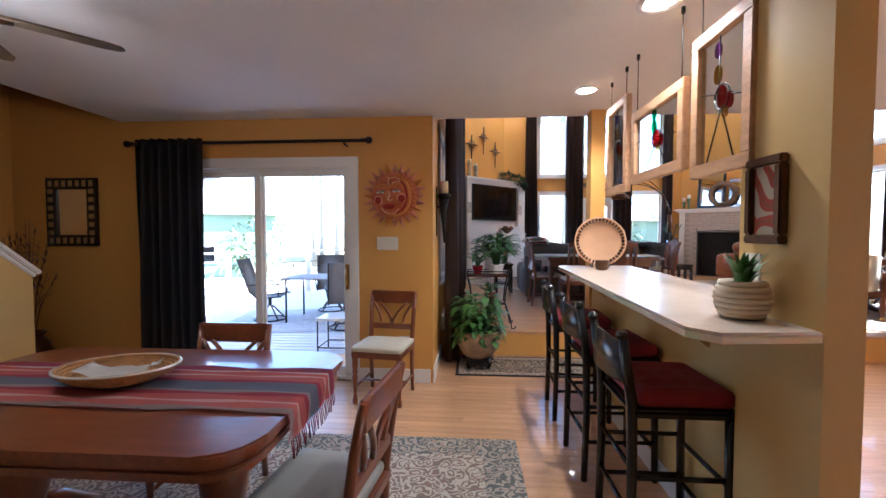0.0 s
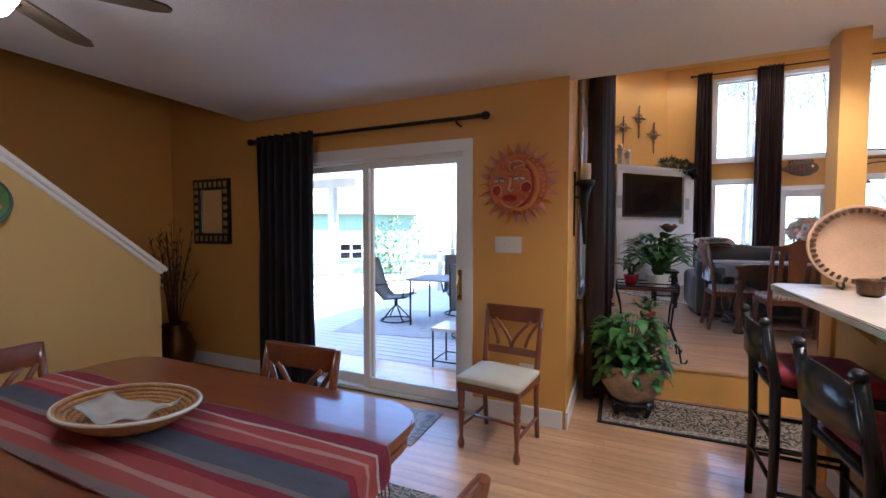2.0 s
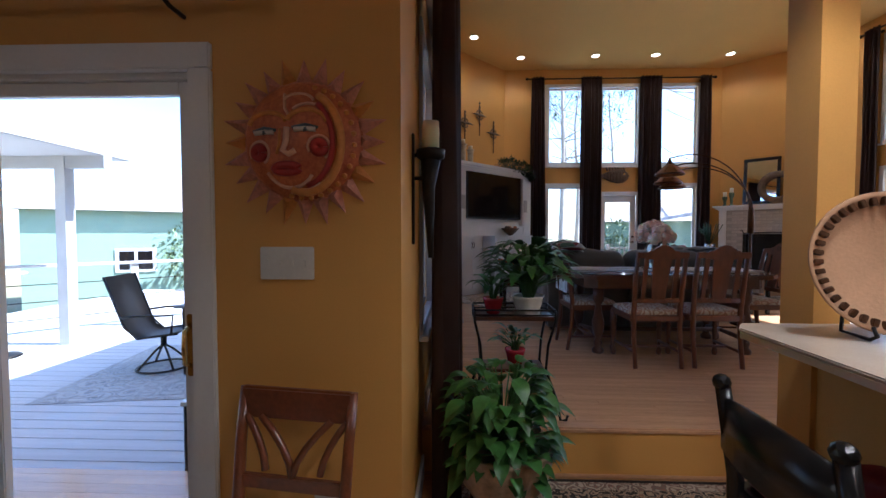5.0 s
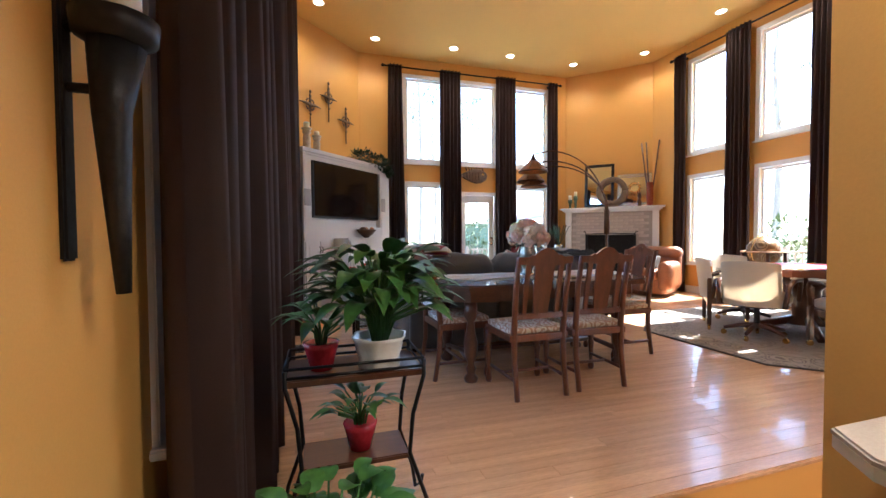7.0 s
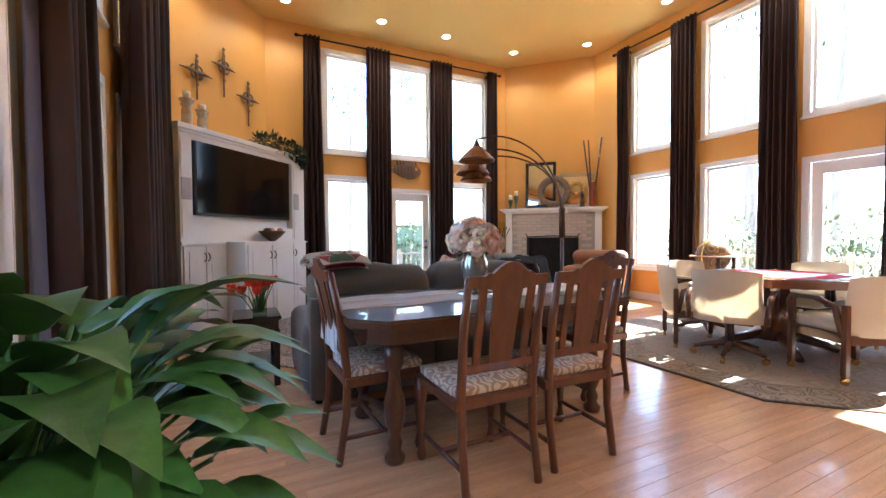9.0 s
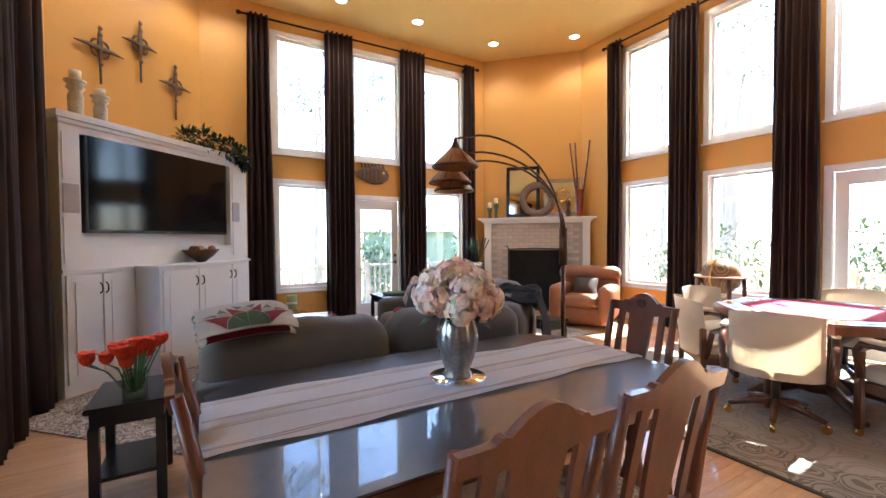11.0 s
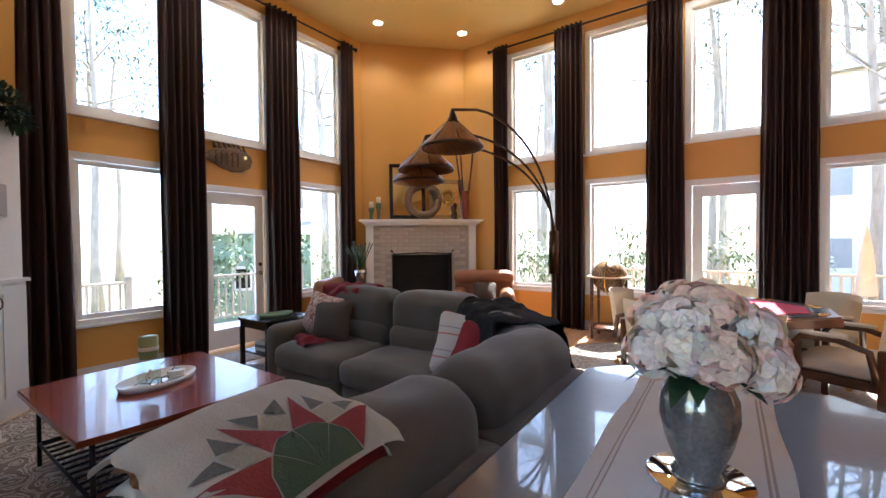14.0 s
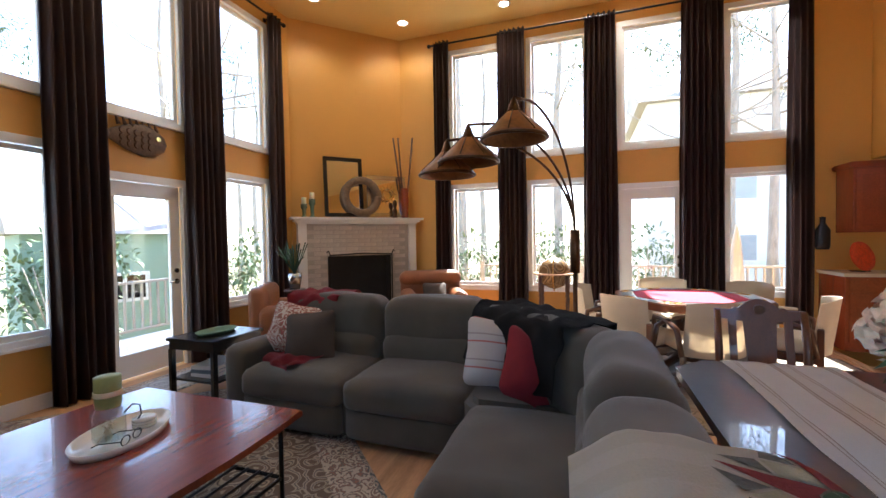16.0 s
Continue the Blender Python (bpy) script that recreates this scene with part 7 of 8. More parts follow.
for k in range(12):
    a = rng.uniform(0, 6.28)
    leaf(bm, (0.03 * math.cos(a), 0.03 * math.sin(a), 0.26), (0.17 * math.cos(a), 0.17 * math.sin(a), 0.27 + rng.uniform(-0.03, 0.06)), 0.03, 0.02, 4)
part("leaves", bm, DARKLEAF, t)


def slat_chair(m):
    """High-backed chair with a shaped crest, a broad splat and side slats; it faces -y."""
    t = thing("slat_back_chair", m, "walnut slat-back dining chair with a floral seat", "chair", "chairs at the formal table")
    for x in (-0.19, 0.19):
        part("leg", turned_leg(B(), x * 1.1, -0.2, 0.42, 0.022), WALNUT, t)
        part("back_post", tube(B(), [(x, 0.23, 0), (x, 0.19, 0.25), (x, 0.185, 0.46), (x * 1.02, 0.22, 0.75), (x * 1.02, 0.265, 0.965)], [0.019, 0.02, 0.022, 0.02, 0.017], 8), WALNUT, t)
    part("seat_frame", box(B(), -0.225, 0.225, -0.23, 0.2, 0.39, 0.44, 0.006), WALNUT, t)
    part("seat", puff(B(), -0.215, 0.215, -0.225, 0.175, 0.43, 0.485, 6, 0.4, 0.015), FLORALSEAT, t, "cream floral upholstered seat")
    yz = lambda z: 0.185 + 0.10 * max(0, (z - 0.46) / 0.54) ** 1.3
    bm = B()
    n = 40
    rows = []
    for i in range(n + 1):
        f = i / n * 2 - 1
        x = 0.205 * f
        top = 0.972 + 0.058 * max(0.0, math.cos(min(1.0, abs(f) / 0.46) * math.pi / 2)) ** 0.8 + 0.016 * math.exp(-((abs(f) - 0.52) / 0.06) ** 2)
        bot = 0.915 - 0.010 * math.cos(f * math.pi)
        rows.append([bm.verts.new((x, yz(z) + s, z)) for s, z in ((-0.011, bot), (-0.011, top), (0.011, top), (0.011, bot))])
    for a, b in zip(rows, rows[1:]):
        for j in range(4):
            bm.faces.new((a[j], a[(j + 1) % 4], b[(j + 1) % 4], b[j]))
    bm.faces.new(rows[0]); bm.faces.new(rows[-1][::-1])
    part("crest_rail", bm, WALNUT, t)
    part("rosette", tube(B(), [(0, yz(0.985) - 0.011, 0.975), (0, yz(0.985) - 0.022, 0.975)], 0.026, 14), DARKWOOD, t)
    part("lower_rail", box(B(), -0.19, 0.19, yz(0.56) - 0.011, yz(0.56) + 0.011, 0.545, 0.585, 0.004), WALNUT, t)
    for x, w0, w1 in ((0, 0.055, 0.075), (-0.125, 0.016, 0.018), (0.125, 0.016, 0.018)):
        bm = B()
        rr = []
        for i in range(7):
            z = 0.58 + 0.34 * i / 6
            w = w0 + (w1 - w0) * i / 6
            rr.append([bm.verts.new((x + sx * w, yz(z) + sy, z)) for sx, sy in ((-1, -0.007), (1, -0.007), (1, 0.007), (-1, 0.007))])
        for a, b in zip(rr, rr[1:]):
            for j in range(4):
                bm.faces.new((a[j], a[(j + 1) % 4], b[(j + 1) % 4], b[j]))
        bm.faces.new(rr[0][::-1]); bm.faces.new(rr[-1])
        part("splat" if x == 0 else "slat", bm, WALNUT, t)
    bm = B()
    for s in (-1, 1):
        tube(bm, [(s * 0.2, -0.2, 0.13), (s * 0.19, 0.2, 0.13)], 0.012, 8)
    tube(bm, [(-0.2, 0, 0.13), (0.2, 0, 0.13)], 0.012, 8)
    part("stretcher", bm, WALNUT, t)
    return t


sc = slat_chair(pose(1.53, 5.92, RF, 0, 0, 180))
copy_thing(sc, pose(2.04, 5.94, RF, 0, 0, 178)); copy_thing(sc, pose(1.15, 6.44, RF, 0, 0, 92)); copy_thing(sc, pose(2.83, 6.50, RF, 0, 0, -92))

# ---- rugs of the great room ----
rug(pose(1.80, 9.62, RF + 0.001, 0, 0, 45), 3.6, 2.6, 0.012, RUG5, RUG1, RUG1B, "brown and cream floral area rug under the coffee table", 0.26)
rug(pose(5.1, 9.4, RF + 0.001, 0, 0, 0), 1.2, 0.9, 0.011, RUG5, RUG1, RUG1B, "small floral rug before the fireplace", 0.14)
rug(pose(3.5, 11.25, RF + 0.001), 0.9, 0.55, 0.011, RUG3, RUG1, RUG1B, "small patterned mat inside the garden door", 0.1)
for x, y in ((-0.12, 7.55), (1.75, 11.35)):
    t = thing("floor_vent", pose(x, y, RF + 0.001), "bronze metal floor vent register", "vent")
    part("frame", box(B(), -0.06, 0.06, -0.16, 0.16, 0, 0.004), BRONZE, t)
    for k in range(14):
        part("slot", box(B(), -0.045, 0.045, -0.145 + 0.021 * k, -0.135 + 0.021 * k, 0.004, 0.006), BLACK, t)

# ---- plants at the step ----
def glossy_plant(m, potted, leaves, spread, height, seed, label, leaf_len, stems=True, name="potted_plant", droop=0.25, zr=(0.45, 1.0), wide=0.2):
    t = thing(name, m, label, "potted plant")
    rng = random.Random(seed)
    top = potted(t)
    for k in range(leaves):
        a = rng.uniform(0, 6.28)
        r = spread * (0.25 + 0.75 * rng.random() ** 0.7)
        h = top + height * rng.uniform(*zr) * (1 - 0.35 * (r / spread) ** 2)
        b = Vector((0.3 * r * math.cos(a), 0.3 * r * math.sin(a), h * 0.8 + top * 0.2))
        bm = B()
        d = Vector((math.cos(a), math.sin(a), rng.uniform(-droop, 0.45)))
        ln = leaf_len * rng.uniform(0.75, 1.25)
        c = Vector((0.75 * r * math.cos(a), 0.75 * r * math.sin(a), h))
        leaf(bm, c, c + d.normalized() * ln, ln * wide, ln * 0.13, 6, fold=0.25)
        lf = part("leaf", bm, LEAF, t)
        if stems:
            bm = B()
            tube(bm, [(0.12 * r * math.cos(a), 0.12 * r * math.sin(a), top - 0.02), tuple(b * 0.8 + Vector((0, 0, top * 0.1))), tuple(c)], 0.004, 4)
            part("stem", bm, LEAF, lf)
    return t


def white_pot(t):
    part("pot", lathe(B(), [(0.085, 0), (0.10, 0.01), (0.094, 0.05), (0.11, 0.09), (0.112, 0.125), (0.128, 0.148), (0.115, 0.145), (0.10, 0.12), (0.0, 0.12)], 36, wave=0.06), CERAMIC, t, "white ruffled ceramic pot")
    return 0.14


def glazed_pot(t):
    part("pot", lathe(B(), [(0.12, 0.10), (0.15, 0.12), (0.215, 0.22), (0.24, 0.32), (0.235, 0.36), (0.25, 0.38), (0.225, 0.385), (0.2, 0.34), (0.0, 0.34)], 32), POTGLAZE, t, "mottled tan glazed pot")
    for k in range(4):
        a = radians(45 + 90 * k)
        part("stand_leg", tube(B(), [(0.13 * math.cos(a), 0.13 * math.sin(a), 0.10), (0.17 * math.cos(a), 0.17 * math.sin(a), 0.06), (0.14 * math.cos(a), 0.14 * math.sin(a), 0.0)], 0.018, 8), BLACKWOOD, t)
    part("stand_ring", lathe(B(), [(0.16, 0.075), (0.16, 0.10), (0.0, 0.10)], 24), BLACKWOOD, t)
    return 0.34


def red_pot(t):
    part("pot", lathe(B(), [(0.04, 0), (0.06, 0.08), (0.065, 0.1), (0.055, 0.1), (0, 0.09)], 18), REDGLAZE, t, "red foil-wrapped pot")
    return 0.09


POTGLAZE = material("mottled_glaze", (0.35, 0.24, 0.15), rough=0.35, vary=0.5, scale=12, grain=40, bump=0.15, tint=(0.16, 0.13, 0.09))
REDGLAZE = material("red_foil", (0.4, 0.02, 0.03), rough=0.25, vary=0.3, bump=0.2)
ST = (0.20, 4.83)
t = thing("plant_stand", pose(*ST, RF), "scrolled black iron plant stand with wooden shelves", "plant stand")
part("tabletop", box(B(), -0.24, 0.24, -0.13, 0.13, 0.60, 0.625, 0.004), DARKWOOD, t)
bm = B()
for x in (-0.24, 0.24):
    for y in (-0.13, 0.13):
        tube(bm, [(x, y, 0.66), (x, y, 0.6), (x * 0.85, y * 0.8, 0.45), (x * 0.8, y * 0.75, 0.3), (x * 1.05, y * 1.05, 0.12), (x * 1.12, y * 1.15, 0.015), (x * 1.25, y * 1.25, 0.02), (x * 1.28, y * 1.28, 0.05)], 0.008, 6)
part("frame", bm, IRON, t)
bm = B()
for z in (0.635, 0.665):
    tube(bm, [(-0.24, -0.13, z), (0.24, -0.13, z), (0.24, 0.13, z), (-0.24, 0.13, z), (-0.24, -0.13, z)], 0.006, 6)
part("gallery_rail", bm, IRON, t)
part("lower_shelf", box(B(), -0.19, 0.19, -0.10, 0.10, 0.28, 0.30, 0.004), DARKWOOD, t)
glossy_plant(pose(ST[0] + 0.09, ST[1] - 0.05, RF + 0.626) @ Matrix.Scale(0.8, 4), white_pot, 135, 0.33, 0.44, 21, "lush peace lily in a white ruffled pot, on the stand", 0.19)
glossy_plant(pose(ST[0] - 0.12, ST[1] - 0.02, RF + 0.626), red_pot, 22, 0.12, 0.18, 22, "small leafy plant in a red wrapped pot", 0.10)
glossy_plant(pose(ST[0] + 0.02, ST[1], RF + 0.301), red_pot, 24, 0.13, 0.16, 23, "small trailing plant on the stand's lower shelf", 0.09)
glossy_plant(pose(0.08, 4.25, 0.013), glazed_pot, 290, 0.33, 0.46, 24, "bushy pothos in a large glazed pot on a black stand", 0.10, zr=(-0.2, 1.0), droop=0.7, wide=0.33)

# ---- hutch ----
t = thing("hutch", pose(EW, 3.90, RF, 0, 0, -90), "cherry wood hutch with glass doors and a stone counter", "hutch")
part("base_body", box(B(), -0.62, 1.0, -0.58, -0.005, 0.0, 0.87), CHERRY, t)
part("counter", box(B(), -0.65, 1.02, -0.62, -0.005, 0.87, 0.91, 0.006), COUNTER, t)
for k in range(4):
    x = -0.6 + 0.4 * k
    part("drawer", box(B(), x + 0.01, x + 0.39, -0.602, -0.58, 0.70, 0.85, 0.005), CHERRY, t)
    d = part("door", box(B(), x + 0.01, x + 0.39, -0.602, -0.58, 0.1, 0.68, 0.005), CHERRY, t)
    part("raised_panel", box(B(), x + 0.07, x + 0.33, -0.61, -0.602, 0.16, 0.62, 0.006), CHERRY, d)
    part("handle", tube(B(), [(x + 0.34, -0.6, 0.45), (x + 0.34, -0.63, 0.47), (x + 0.34, -0.63, 0.55), (x + 0.34, -0.6, 0.57)], 0.006, 8), CHROME, d)
part("upper_body", box(B(), -0.45, 1.0, -0.36, -0.005, 1.38, 2.15), CHERRY, t)
part("cornice", box(B(), -0.5, 1.03, -0.41, -0.005, 2.15, 2.22, 0.015), CHERRY, t)
for k in range(3):
    x = -0.43 + 0.48 * k
    bm = B()
    for q in ((x, x + 0.46, 1.40, 1.46), (x, x + 0.46, 2.06, 2.13), (x, x + 0.06, 1.46, 2.06), (x + 0.4, x + 0.46, 1.46, 2.06)):
        box(bm, q[0], q[1], -0.382, -0.36, q[2], q[3], 0.004)
    part("glass_door", bm, CHERRY, t)
t = thing("red_platter", pose(6.75, 4.25, RF + 0.91, 0, 0, -60), "round red painted plate standing on the hutch", "plate")
part("dish", lathe(B(), [(0.0, 0.01), (0.14, 0.012), (0.18, 0.03), (0.18, 0.022), (0.1, 0.0), (0, 0)], 28), TULIP, t, "", pose(0, 0, 0.18, 75, 0, 0))
part("stand", box(B(), -0.08, 0.08, -0.06, 0.06, 0, 0.015, 0.003), BLACKWOOD, t)
t = thing("wall_bottle", pose(EW - 0.045, 4.50, 1.66), "dark bottle-shaped ornament hung on the wall", "ornament")
part("bottle", lathe(B(), [(0.0, -0.2), (0.07, -0.2), (0.08, -0.15), (0.08, 0.05), (0.03, 0.13), (0.03, 0.2), (0.038, 0.21), (0.0, 0.22)], 18, sx=0.55), BLACK, t)

# ---- outside ----
whole("ground", box(B(), -400, 400, -400, 400, -0.85, -0.8), GRASS, "leaf-strewn ground of the garden", "ground", kind="structure")


def deck(name, x0, x1, y0, y1, z, label, along_x=True):
    t = whole(name, box(B(), x0 + 0.05, x1 - 0.05, y0 + 0.05, y1 - 0.05, z - 0.2, z - 0.03), DECK, label, "deck", kind="structure")
    w = 0.14
    bm = box(B(), 0, (x1 - x0) if along_x else w - 0.006, 0, w - 0.006 if along_x else (y1 - y0), -0.03, 0, 0.003)
    me = bpy.data.meshes.new("deck_board"); bm.to_mesh(me); bm.free(); me.materials.append(DECK)
    n = int(((y1 - y0) if along_x else (x1 - x0)) / w)
    for k in range(n):
        ob = new("deck_board", me); ob.parent = t
        ob.location = (x0, y0 + w * k, z) if along_x else (x0 + w * k, y0, z)
    bm = B()
    for x in (x0 + 0.1, (x0 + x1) / 2, x1 - 0.1):
        for y in (y0 + 0.1, y1 - 0.1):
            box(bm, x - 0.06, x + 0.06, y - 0.06, y + 0.06, -0.8, z - 0.2)
    part("supports", bm, DECK, t)


def railing(m, length, label, mat):
    t = thing("deck_railing", m, label, "railing", "deck railings")
    part("top_rail", box(B(), 0, length, -0.06, 0.06, 0.90, 0.94, 0.005), mat, t)
    part("bottom_rail", box(B(), 0, length, -0.02, 0.02, 0.10, 0.14), mat, t)
    n = max(2, int(length / 1.8) + 1)
    for k in range(n):
        x = length * k / (n - 1)
        part("post", box(B(), x - 0.045, x + 0.045, -0.045, 0.045, 0, 1.02, 0.005), mat, t)
    for k in range(int(length / 0.14)):
        x = 0.07 + 0.14 * k
        part("baluster", box(B(), x - 0.016, x + 0.016, -0.016, 0.016, 0.14, 0.90), mat, t)


RAILW = material("weathered_rail", (0.30, 0.27, 0.23), rough=0.8, vary=0.2, grain=60, bump=0.2)
deck("deck_patio", -8.5, -0.52, 3.95, 13.0, -0.06, "grey composite deck beyond the patio door")
deck("deck_north", 1.2, 6.5, 11.9, 14.6, 0.10, "grey deck beyond the garden door")
deck("deck_east", 7.25, 10.2, 3.0, 9.8, 0.10, "grey deck along the side of the house", False)
railing(pose(1.2, 14.5, 0.10), 2.0, "weathered wooden deck railing", RAILW)
railing(pose(4.3, 14.5, 0.10), 2.2, "weathered wooden deck railing", RAILW)
railing(pose(10.1, 3.0, 0.10, 0, 0, 90), 6.7, "weathered wooden deck railing", RAILW)
# open rail of the patio deck: flat bar on posts
t = thing("patio_rail", pose(-8.0, 5.9, -0.06, 0, 0, 47), "flat grey handrail on posts round the deck", "railing")
part("top_rail", box(B(), 0, 9.6, -0.08, 0.08, 1.0, 1.04, 0.006), DECK, t)
for k in range(6):
    part("post", box(B(), 0.1 + 1.85 * k, 0.2 + 1.85 * k, -0.05, 0.05, 0, 1.0), DECK, t)
for k in range(3):
    part("cable", tube(B(), [(0.1, 0, 0.25 + 0.25 * k), (9.4, 0, 0.25 + 0.25 * k)], 0.008, 5), IRON, t)
# covered porch roof on posts
t = thing("pergola", pose(-7.95, 7.55, -0.06), "grey porch roof on square posts over the deck", "pergola")
for x in (0, 2.6):
    part("post", box(B(), x - 0.07, x + 0.07, -0.07, 0.07, 0, 2.5), DECK, t)
part("roof", box(B(), -1.5, 3.2, -1.4, 0.4, 2.5, 2.62, 0.01), DECK, t)
part("beam", box(B(), -1.5, 3.2, -0.06, 0.06, 2.34, 2.5), DECK, t)

SHED = material("pale_green_siding", (0.26, 0.36, 0.28), rough=0.7, vary=0.1, scale=2, grain=40, bump=0.2, stretch=(1, 1, 8))
def shed(m, w, d, h, label):
    t = thing("garden_shed", m, label, "shed")
    part("wall", box(B(), -w / 2, w / 2, -d / 2, d / 2, 0, h), SHED, t)
    bm = B()
    v = [bm.verts.new(p) for p in ((-w / 2 - 0.2, -d / 2 - 0.25, h), (w / 2 + 0.2, -d / 2 - 0.25, h), (w / 2 + 0.2, d / 2 + 0.25, h), (-w / 2 - 0.2, d / 2 + 0.25, h), (-w / 2 - 0.2, 0, h + 0.9), (w / 2 + 0.2, 0, h + 0.9))]
    for f in ((0, 1, 5, 4), (2, 3, 4, 5), (0, 4, 3), (1, 2, 5), (3, 2, 1, 0)):
        bm.faces.new([v[i] for i in f])
    part("roof", bm, BARK, t, "dark shingled roof")
    wdw = part("window", box(B(), -0.5, 0.5, -d / 2 - 0.03, -d / 2, 1.1, 1.8, 0.005), WHITE, t)
    for x in (-0.22, 0.22):
        part("pane", box(B(), x - 0.18, x + 0.18, -d / 2 - 0.04, -d / 2 - 0.03, 1.18, 1.72), SCREEN, wdw)


shed(pose(-10.6, 15.6, -0.8, 0, 0, 32), 5.0, 3.5, 2.9, "pale green wooden garden shed with a small window")
shed(pose(7.6, 19.0, -0.8, 0, 0, -20), 3.4, 3.0, 2.7, "pale green wooden garden shed among the trees")
FARPANE = material("pale_far_glass", (0.34, 0.37, 0.40), rough=0.15, vary=0.1, bump=0)
t = thing("neighbouring_house", pose(26.5, 0.0, -0.8, 0, 0, 0), "pale sided house behind the side garden", "house")
part("wall", box(B(), -4, 4, -4.5, 4.5, 0, 8.8), material("pale_siding", (0.75, 0.74, 0.7), rough=0.7, vary=0.08, grain=30, bump=0.2, stretch=(1, 1, 8)), t)
bm = B()
v = [bm.verts.new(p) for p in ((-4.4, -4.9, 8.8), (4.4, -4.9, 8.8), (4.4, 4.9, 8.8), (-4.4, 4.9, 8.8), (0, -4.9, 11), (0, 4.9, 11))]
for f in ((0, 4, 5, 3), (1, 2, 5, 4), (0, 1, 4), (2, 3, 5), (3, 2, 1, 0)):
    bm.faces.new([v[i] for i in f])
part("roof", bm, BARK, t)
for y in (-2.5, 0.5, 3.0):
    for z in (1.2, 4.0):
        wdw = part("window", box(B(), -4.05, -4.0, y - 0.5, y + 0.5, z, z + 1.3), WHITE, t)
        part("pane", box(B(), -4.06, -4.05, y - 0.42, y + 0.42, z + 0.08, z + 1.22), FARPANE, wdw)
# closed garden umbrella and a chair on the side deck
t = thing("closed_umbrella", pose(9.3, 4.75, 0.10) @ Matrix.Diagonal((0.9, 0.9, 0.76, 1)), "closed tan garden umbrella on the side deck", "umbrella")
part("pole", tube(B(), [(0, 0, 0), (0, 0, 2.3)], 0.02), RAILW, t)
part("canopy", lathe(B(), [(0.13, 0.9), (0.11, 1.3), (0.08, 1.8), (0.02, 2.25), (0, 2.27)], 16, wave=0.12), RAILW, t)
part("base", lathe(B(), [(0.22, 0), (0.22, 0.05), (0.04, 0.08)], 20), IRON, t)


def tree(m, h, r, seed, kind_, label):
    t = thing("tree", m, label, "tree", "trees round the house")
    rng = random.Random(seed)
    bm = B()
    pts = [(0.25 * math.sin(k * 0.9 + seed) * k / 8, 0.25 * math.cos(k * 1.1 + seed) * k / 8, h * k / 8) for k in range(9)]
    tube(bm, pts, [r * (1.25 if k == 0 else 1 - 0.8 * k / 8) for k in range(9)], 9)
    tips = []
    for k in range(14 if kind_ == "bare" else 11):
        f = rng.uniform(0.35 if kind_ == "bare" else 0.55, 0.97)
        i = int(f * 8)
        p = Vector(pts[i]).lerp(Vector(pts[min(8, i + 1)]), f * 8 - i)
        a = rng.uniform(0, 6.28)
        ln = h * rng.uniform(0.12, 0.26) * (1.3 - f)* 1.6
        e = p + Vector((math.cos(a) * ln, math.sin(a) * ln, ln * rng.uniform(0.3, 0.9)))
        mid = p.lerp(e, 0.5) + Vector((0, 0, -0.08 * ln))
        tube(bm, [p, mid, e], [r * 0.32 * (1.2 - f), r * 0.2 * (1.2 - f), r * 0.06], 5)
        tips.append(e)
        for q in range(3):
            b = mid.lerp(e, rng.uniform(0.1, 0.9))
            g = b + Vector((rng.uniform(-1, 1), rng.uniform(-1, 1), rng.uniform(0.2, 1.0))) * ln * 0.4
            tube(bm, [b, g], [r * 0.08, r * 0.03], 4)
            tips.append(g)
    part("trunk", bm, BARK, t)
    if kind_ != "bare":
        bm = B()
        for e in tips:
            for k in range(26):
                d = Vector((rng.gauss(0, 1), rng.gauss(0, 1), rng.gauss(0, 0.7)))
                p = e + d * 0.45
                leaf(bm, p, p + Vector((rng.uniform(-1, 1), rng.uniform(-1, 1), rng.uniform(-0.5, 0.5))).normalized() * 0.34, 0.05, 0.03, 2)
        part("crown", bm, PINE, t)
    return t


def shrub(m, r, h, seed):
    t = thing("shrub", m, "leafy evergreen shrub in the garden", "shrub", "garden shrubs")
    rng = random.Random(seed)
    bm = B()
    for k in range(7):
        a = rng.uniform(0, 6.28)
        tube(bm, [(0, 0, 0), (0.3 * r * math.cos(a), 0.3 * r * math.sin(a), h * 0.4), (0.7 * r * math.cos(a), 0.7 * r * math.sin(a), h * 0.8)], [0.03, 0.02, 0.008], 5)
    part("branches", bm, BARK, t)
    cs = [(rng.uniform(-0.7, 0.7) * r, rng.uniform(-0.7, 0.7) * r, h * rng.uniform(0.2, 0.9), r * 0.38) for k in range(14)]
    foliage("crown", None, cs, 900, 0.16, SHRUB, "", "", seed, t)
    return t


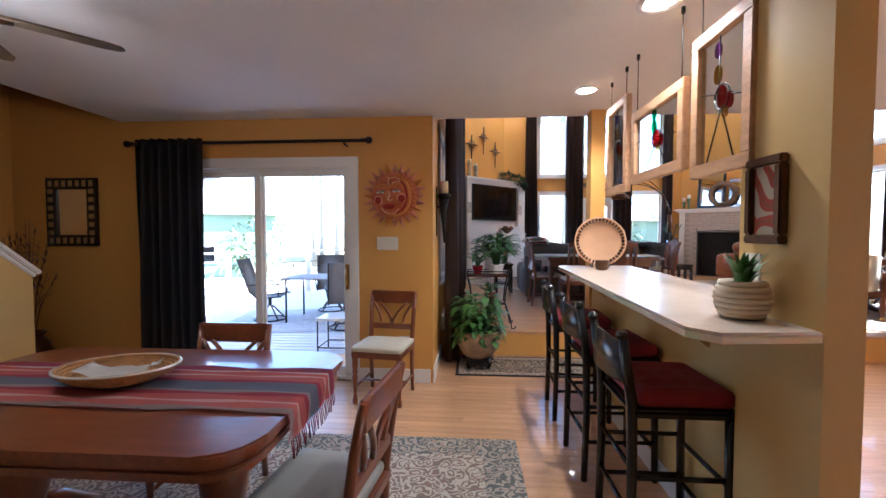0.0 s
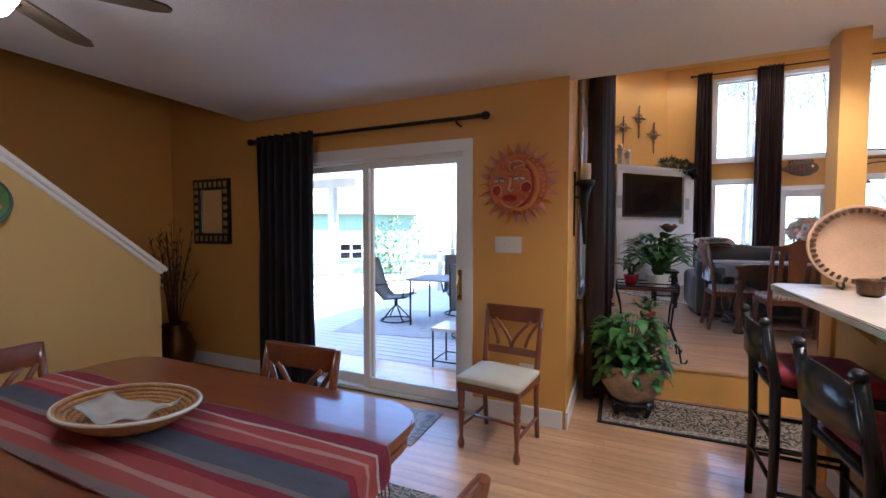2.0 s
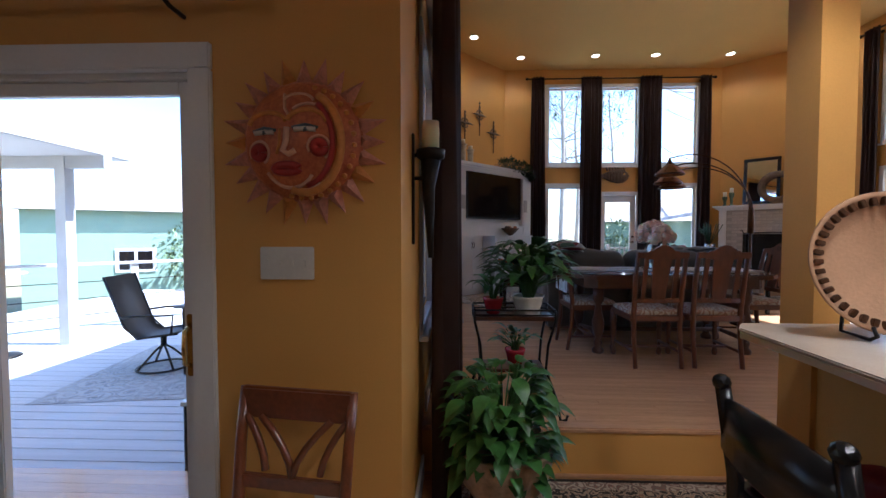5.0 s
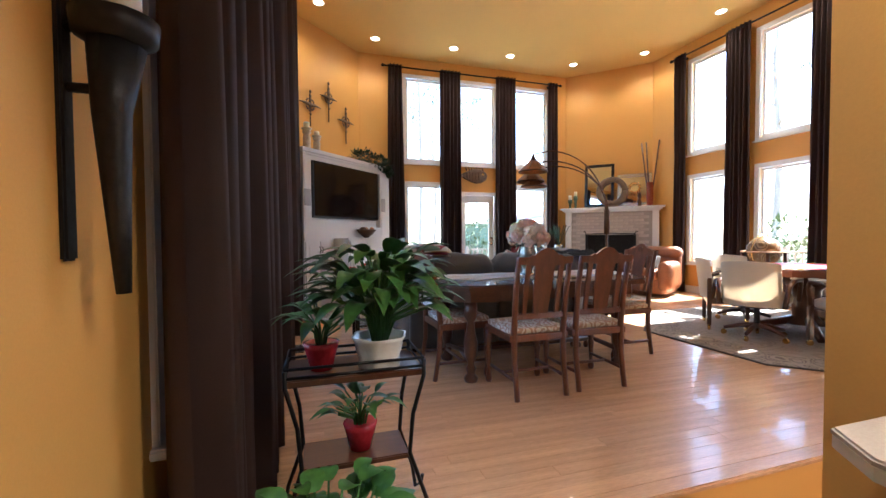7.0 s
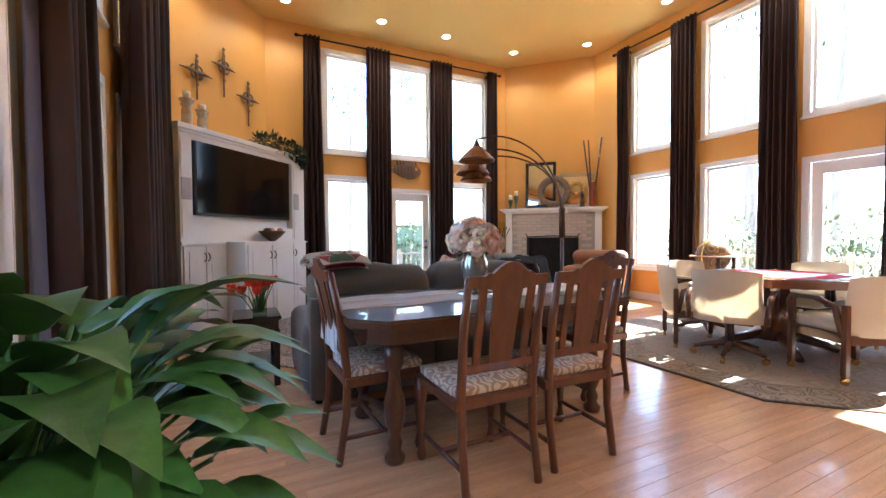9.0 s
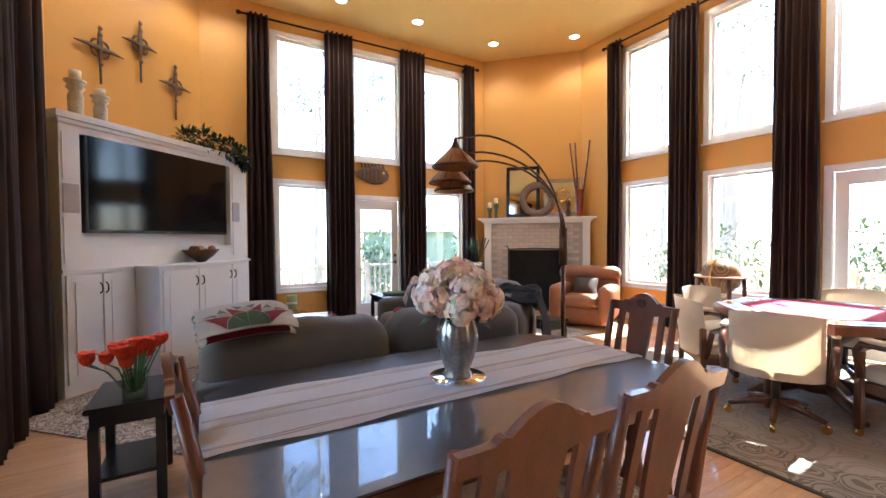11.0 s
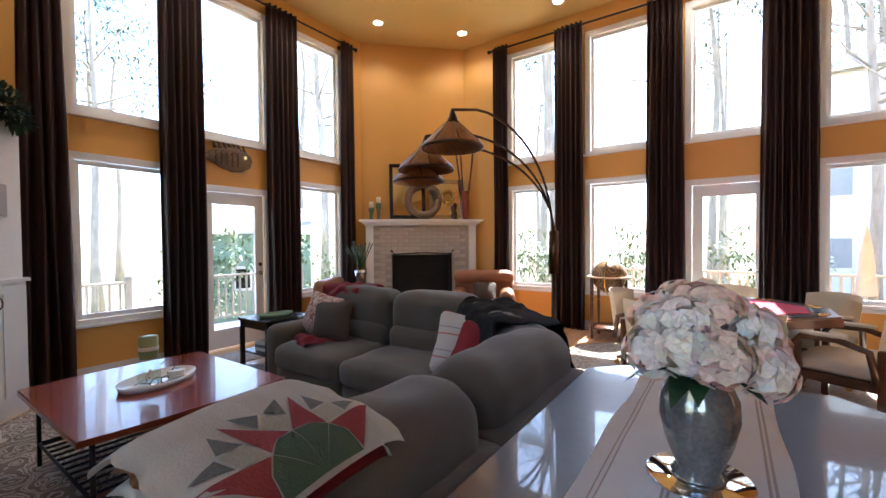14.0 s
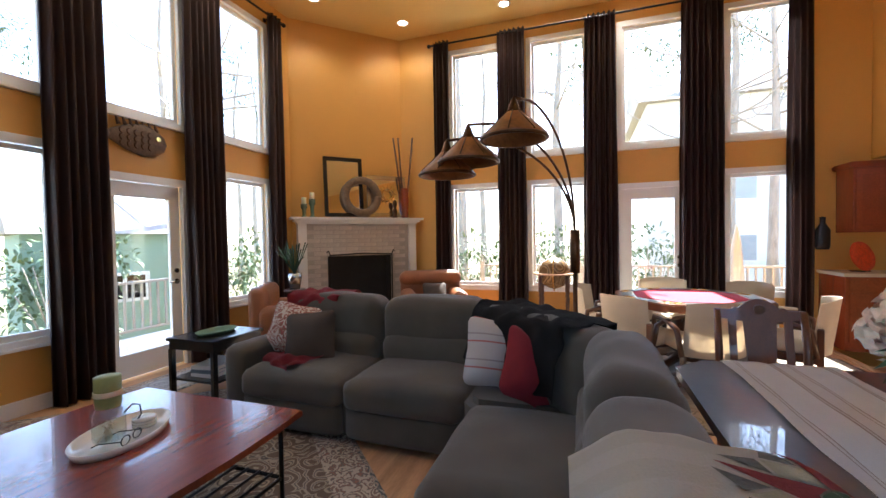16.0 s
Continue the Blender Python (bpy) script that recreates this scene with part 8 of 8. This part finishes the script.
SHRUB = material("shrub_leaf", (0.12, 0.17, 0.08), rough=0.6, vary=0.5, scale=3, grain=20, bump=0.1)
protos = [tree(pose(9.6, 17.5, -0.8), 15, 0.17, 1, "bare", "tall bare woodland tree with thin branches"),
          tree(pose(15.5, 11.8, -0.8), 17, 0.2, 2, "pine", "tall pine with a thin crown high up"),
          tree(pose(-2.6, 24.5, -0.8), 16, 0.24, 3, "bare", "tall bare woodland tree with thin branches"),
          tree(pose(3.6, 27.0, -0.8), 18, 0.2, 5, "pine", "tall pine with a thin crown high up")]
rng = random.Random(77)
for k in range(46):
    if k < 24:
        a, d = radians(rng.uniform(35, 125)), rng.uniform(13, 34)
        x, y = 3 + d * math.cos(a), 11 + d * math.sin(a)
    elif k < 40:
        a, d = radians(rng.uniform(-38, 40)), rng.uniform(9, 26)
        x, y = 9 + d * math.cos(a), 7 + d * math.sin(a)
    else:
        x, y = rng.uniform(-16, -3), rng.uniform(23, 38)
    if abs(y - 5.2) > 2.2 or x > 20:
        copy_thing(protos[k % 4], pose(x, y, -0.8, 0, 0, rng.uniform(0, 360)))
sb = shrub(pose(12.3, 8.0, -0.8), 1.3, 2.6, 31)
for x, y in ((12.6, 10.6), (13.2, 5.6), (14.5, 12.8), (9.0, 15.6), (1.0, 17.0), (5.6, 17.2), (-7.5, 14.0), (-9.5, 17.0), (16.0, 8.8)):
    copy_thing(sb, pose(x, y, -0.8, 0, 0, rng.uniform(0, 360)))


# patio furniture
MESHC = material("grey_sling_mesh", (0.20, 0.19, 0.18), rough=0.8, vary=0.15, grain=300, bump=0.2)
def swivel_chair(m):
    t = thing("patio_chair", m, "grey sling swivel patio chair on the deck", "chair", "patio chairs")
    part("base_ring", tube(B(), [(0.25 * math.cos(a), 0.25 * math.sin(a), 0.015) for a in (2 * math.pi * q / 24 for q in range(25))], 0.012, 6), IRON, t)
    bm = B()
    for k in range(4):
        a = radians(90 * k + 45)
        tube(bm, [(0.25 * math.cos(a), 0.25 * math.sin(a), 0.015), (0.08 * math.cos(a), 0.08 * math.sin(a), 0.2), (0, 0, 0.26)], 0.012, 6)
    tube(bm, [(0, 0, 0.24), (0, 0, 0.38)], 0.03, 8)
    part("pedestal", bm, IRON, t)
    bm = B()
    for s in (-1, 1):
        tube(bm, [(s * 0.26, -0.26, 0.42), (s * 0.26, 0.12, 0.38), (s * 0.26, 0.24, 0.5), (s * 0.26, 0.42, 1.02)], 0.013, 6)
        tube(bm, [(s * 0.26, -0.2, 0.41), (s * 0.3, -0.24, 0.62), (s * 0.3, 0.1, 0.62), (s * 0.27, 0.27, 0.6)], 0.012, 6)
    part("frame", bm, IRON, t)
    bm = B()
    prof = [(-0.26, 0.42), (-0.05, 0.39), (0.12, 0.385), (0.2, 0.44), (0.25, 0.52), (0.33, 0.76), (0.42, 1.02)]
    rows = [[bm.verts.new((x, y, z)) for x in (-0.255, 0, 0.255)] for y, z in prof]
    for a, b in zip(rows, rows[1:]):
        for j in range(2):
            bm.faces.new((a[j], b[j], b[j + 1], a[j + 1])).smooth = True
    bmesh.ops.solidify(bm, geom=bm.faces, thickness=0.006)
    part("sling", bm, MESHC, t)
    return t


pc = swivel_chair(pose(-3.35, 6.6, -0.045, 0, 0, 100))
for x, y, a in ((-2.6, 7.5, 20), (-1.9, 6.1, 200)):
    copy_thing(pc, pose(x, y, -0.045, 0, 0, a))
t = thing("patio_table", pose(-2.5, 6.75, -0.05), "rectangular patio table with a glass top", "table")
part("tabletop", box(B(), -0.55, 0.55, -0.42, 0.42, 0.70, 0.725, 0.006), MESHC, t)
for x in (-0.48, 0.48):
    for y in (-0.35, 0.35):
        part("leg", tube(B(), [(x, y, 0), (x, y, 0.7)], 0.016, 8), IRON, t)
t = thing("patio_stool", pose(-1.62, 4.85, -0.055), "square iron patio side table with a pale top", "side table")
part("tabletop", box(B(), -0.2, 0.2, -0.2, 0.2, 0.42, 0.45, 0.005), CERAMIC, t)
for x in (-0.18, 0.18):
    for y in (-0.18, 0.18):
        part("leg", tube(B(), [(x, y, 0), (x, y, 0.42)], 0.010, 6), IRON, t)
bm = B()
for z in (0.1,):
    tube(bm, [(-0.18, -0.18, z), (0.18, -0.18, z), (0.18, 0.18, z), (-0.18, 0.18, z), (-0.18, -0.18, z)], 0.008, 6)
part("stretcher", bm, IRON, t)
t = thing("bar_pedestal", pose(-5.6, 6.9, -0.05), "round high patio table on one leg", "table")
part("tabletop", lathe(B(), [(0.28, 0.98), (0.28, 1.0), (0, 1.0)], 20), DECK, t)
part("post", tube(B(), [(0, 0, 0), (0, 0, 0.98)], 0.025), IRON, t)
part("foot", lathe(B(), [(0.22, 0), (0.2, 0.02), (0.03, 0.04)], 20), IRON, t)
rug(pose(-2.9, 6.7, -0.058, 0, 0, 8), 2.2, 1.9, 0.008, RUG3, RUG3, RUG3, "grey patterned outdoor rug on the deck", 0.1)
t = thing("door_mat", pose(-1.6, 4.25, -0.059), "dark scrollwork door mat outside the patio door", "door mat")
part("mat_base", box(B(), -0.32, 0.32, -0.2, 0.2, 0, 0.006), CERAMIC, t)
bm = B()
for k in range(8):
    for q in range(5):
        cx, cy = -0.28 + 0.08 * k, -0.16 + 0.08 * q
        tube(bm, [(cx + 0.03 * math.cos(a), cy + 0.03 * math.sin(a), 0.008) for a in (2 * math.pi * s / 8 for s in range(9))], 0.006, 4)
part("scrolls", bm, BLACK, t)

t = thing("deck_planter", pose(-4.4, 5.35, -0.058), "teal glazed planter pot standing on the deck", "planter")
part("pot", lathe(B(), [(0.13, 0), (0.18, 0.12), (0.21, 0.34), (0.225, 0.42), (0.2, 0.42), (0.18, 0.34), (0, 0.34)], 24), material("teal_glaze", (0.10, 0.36, 0.34), rough=0.25, vary=0.2, bump=0.05), t)

planks(low, -3.25, 2.6, -0.6, 4.60, 0.0, 11, (-1.2, 1.0, 1.8, 4.7))
planks(high, WW, EW, 4.70, NW, RF, 12, (-0.3, 4.6, 4.8, 6.6))
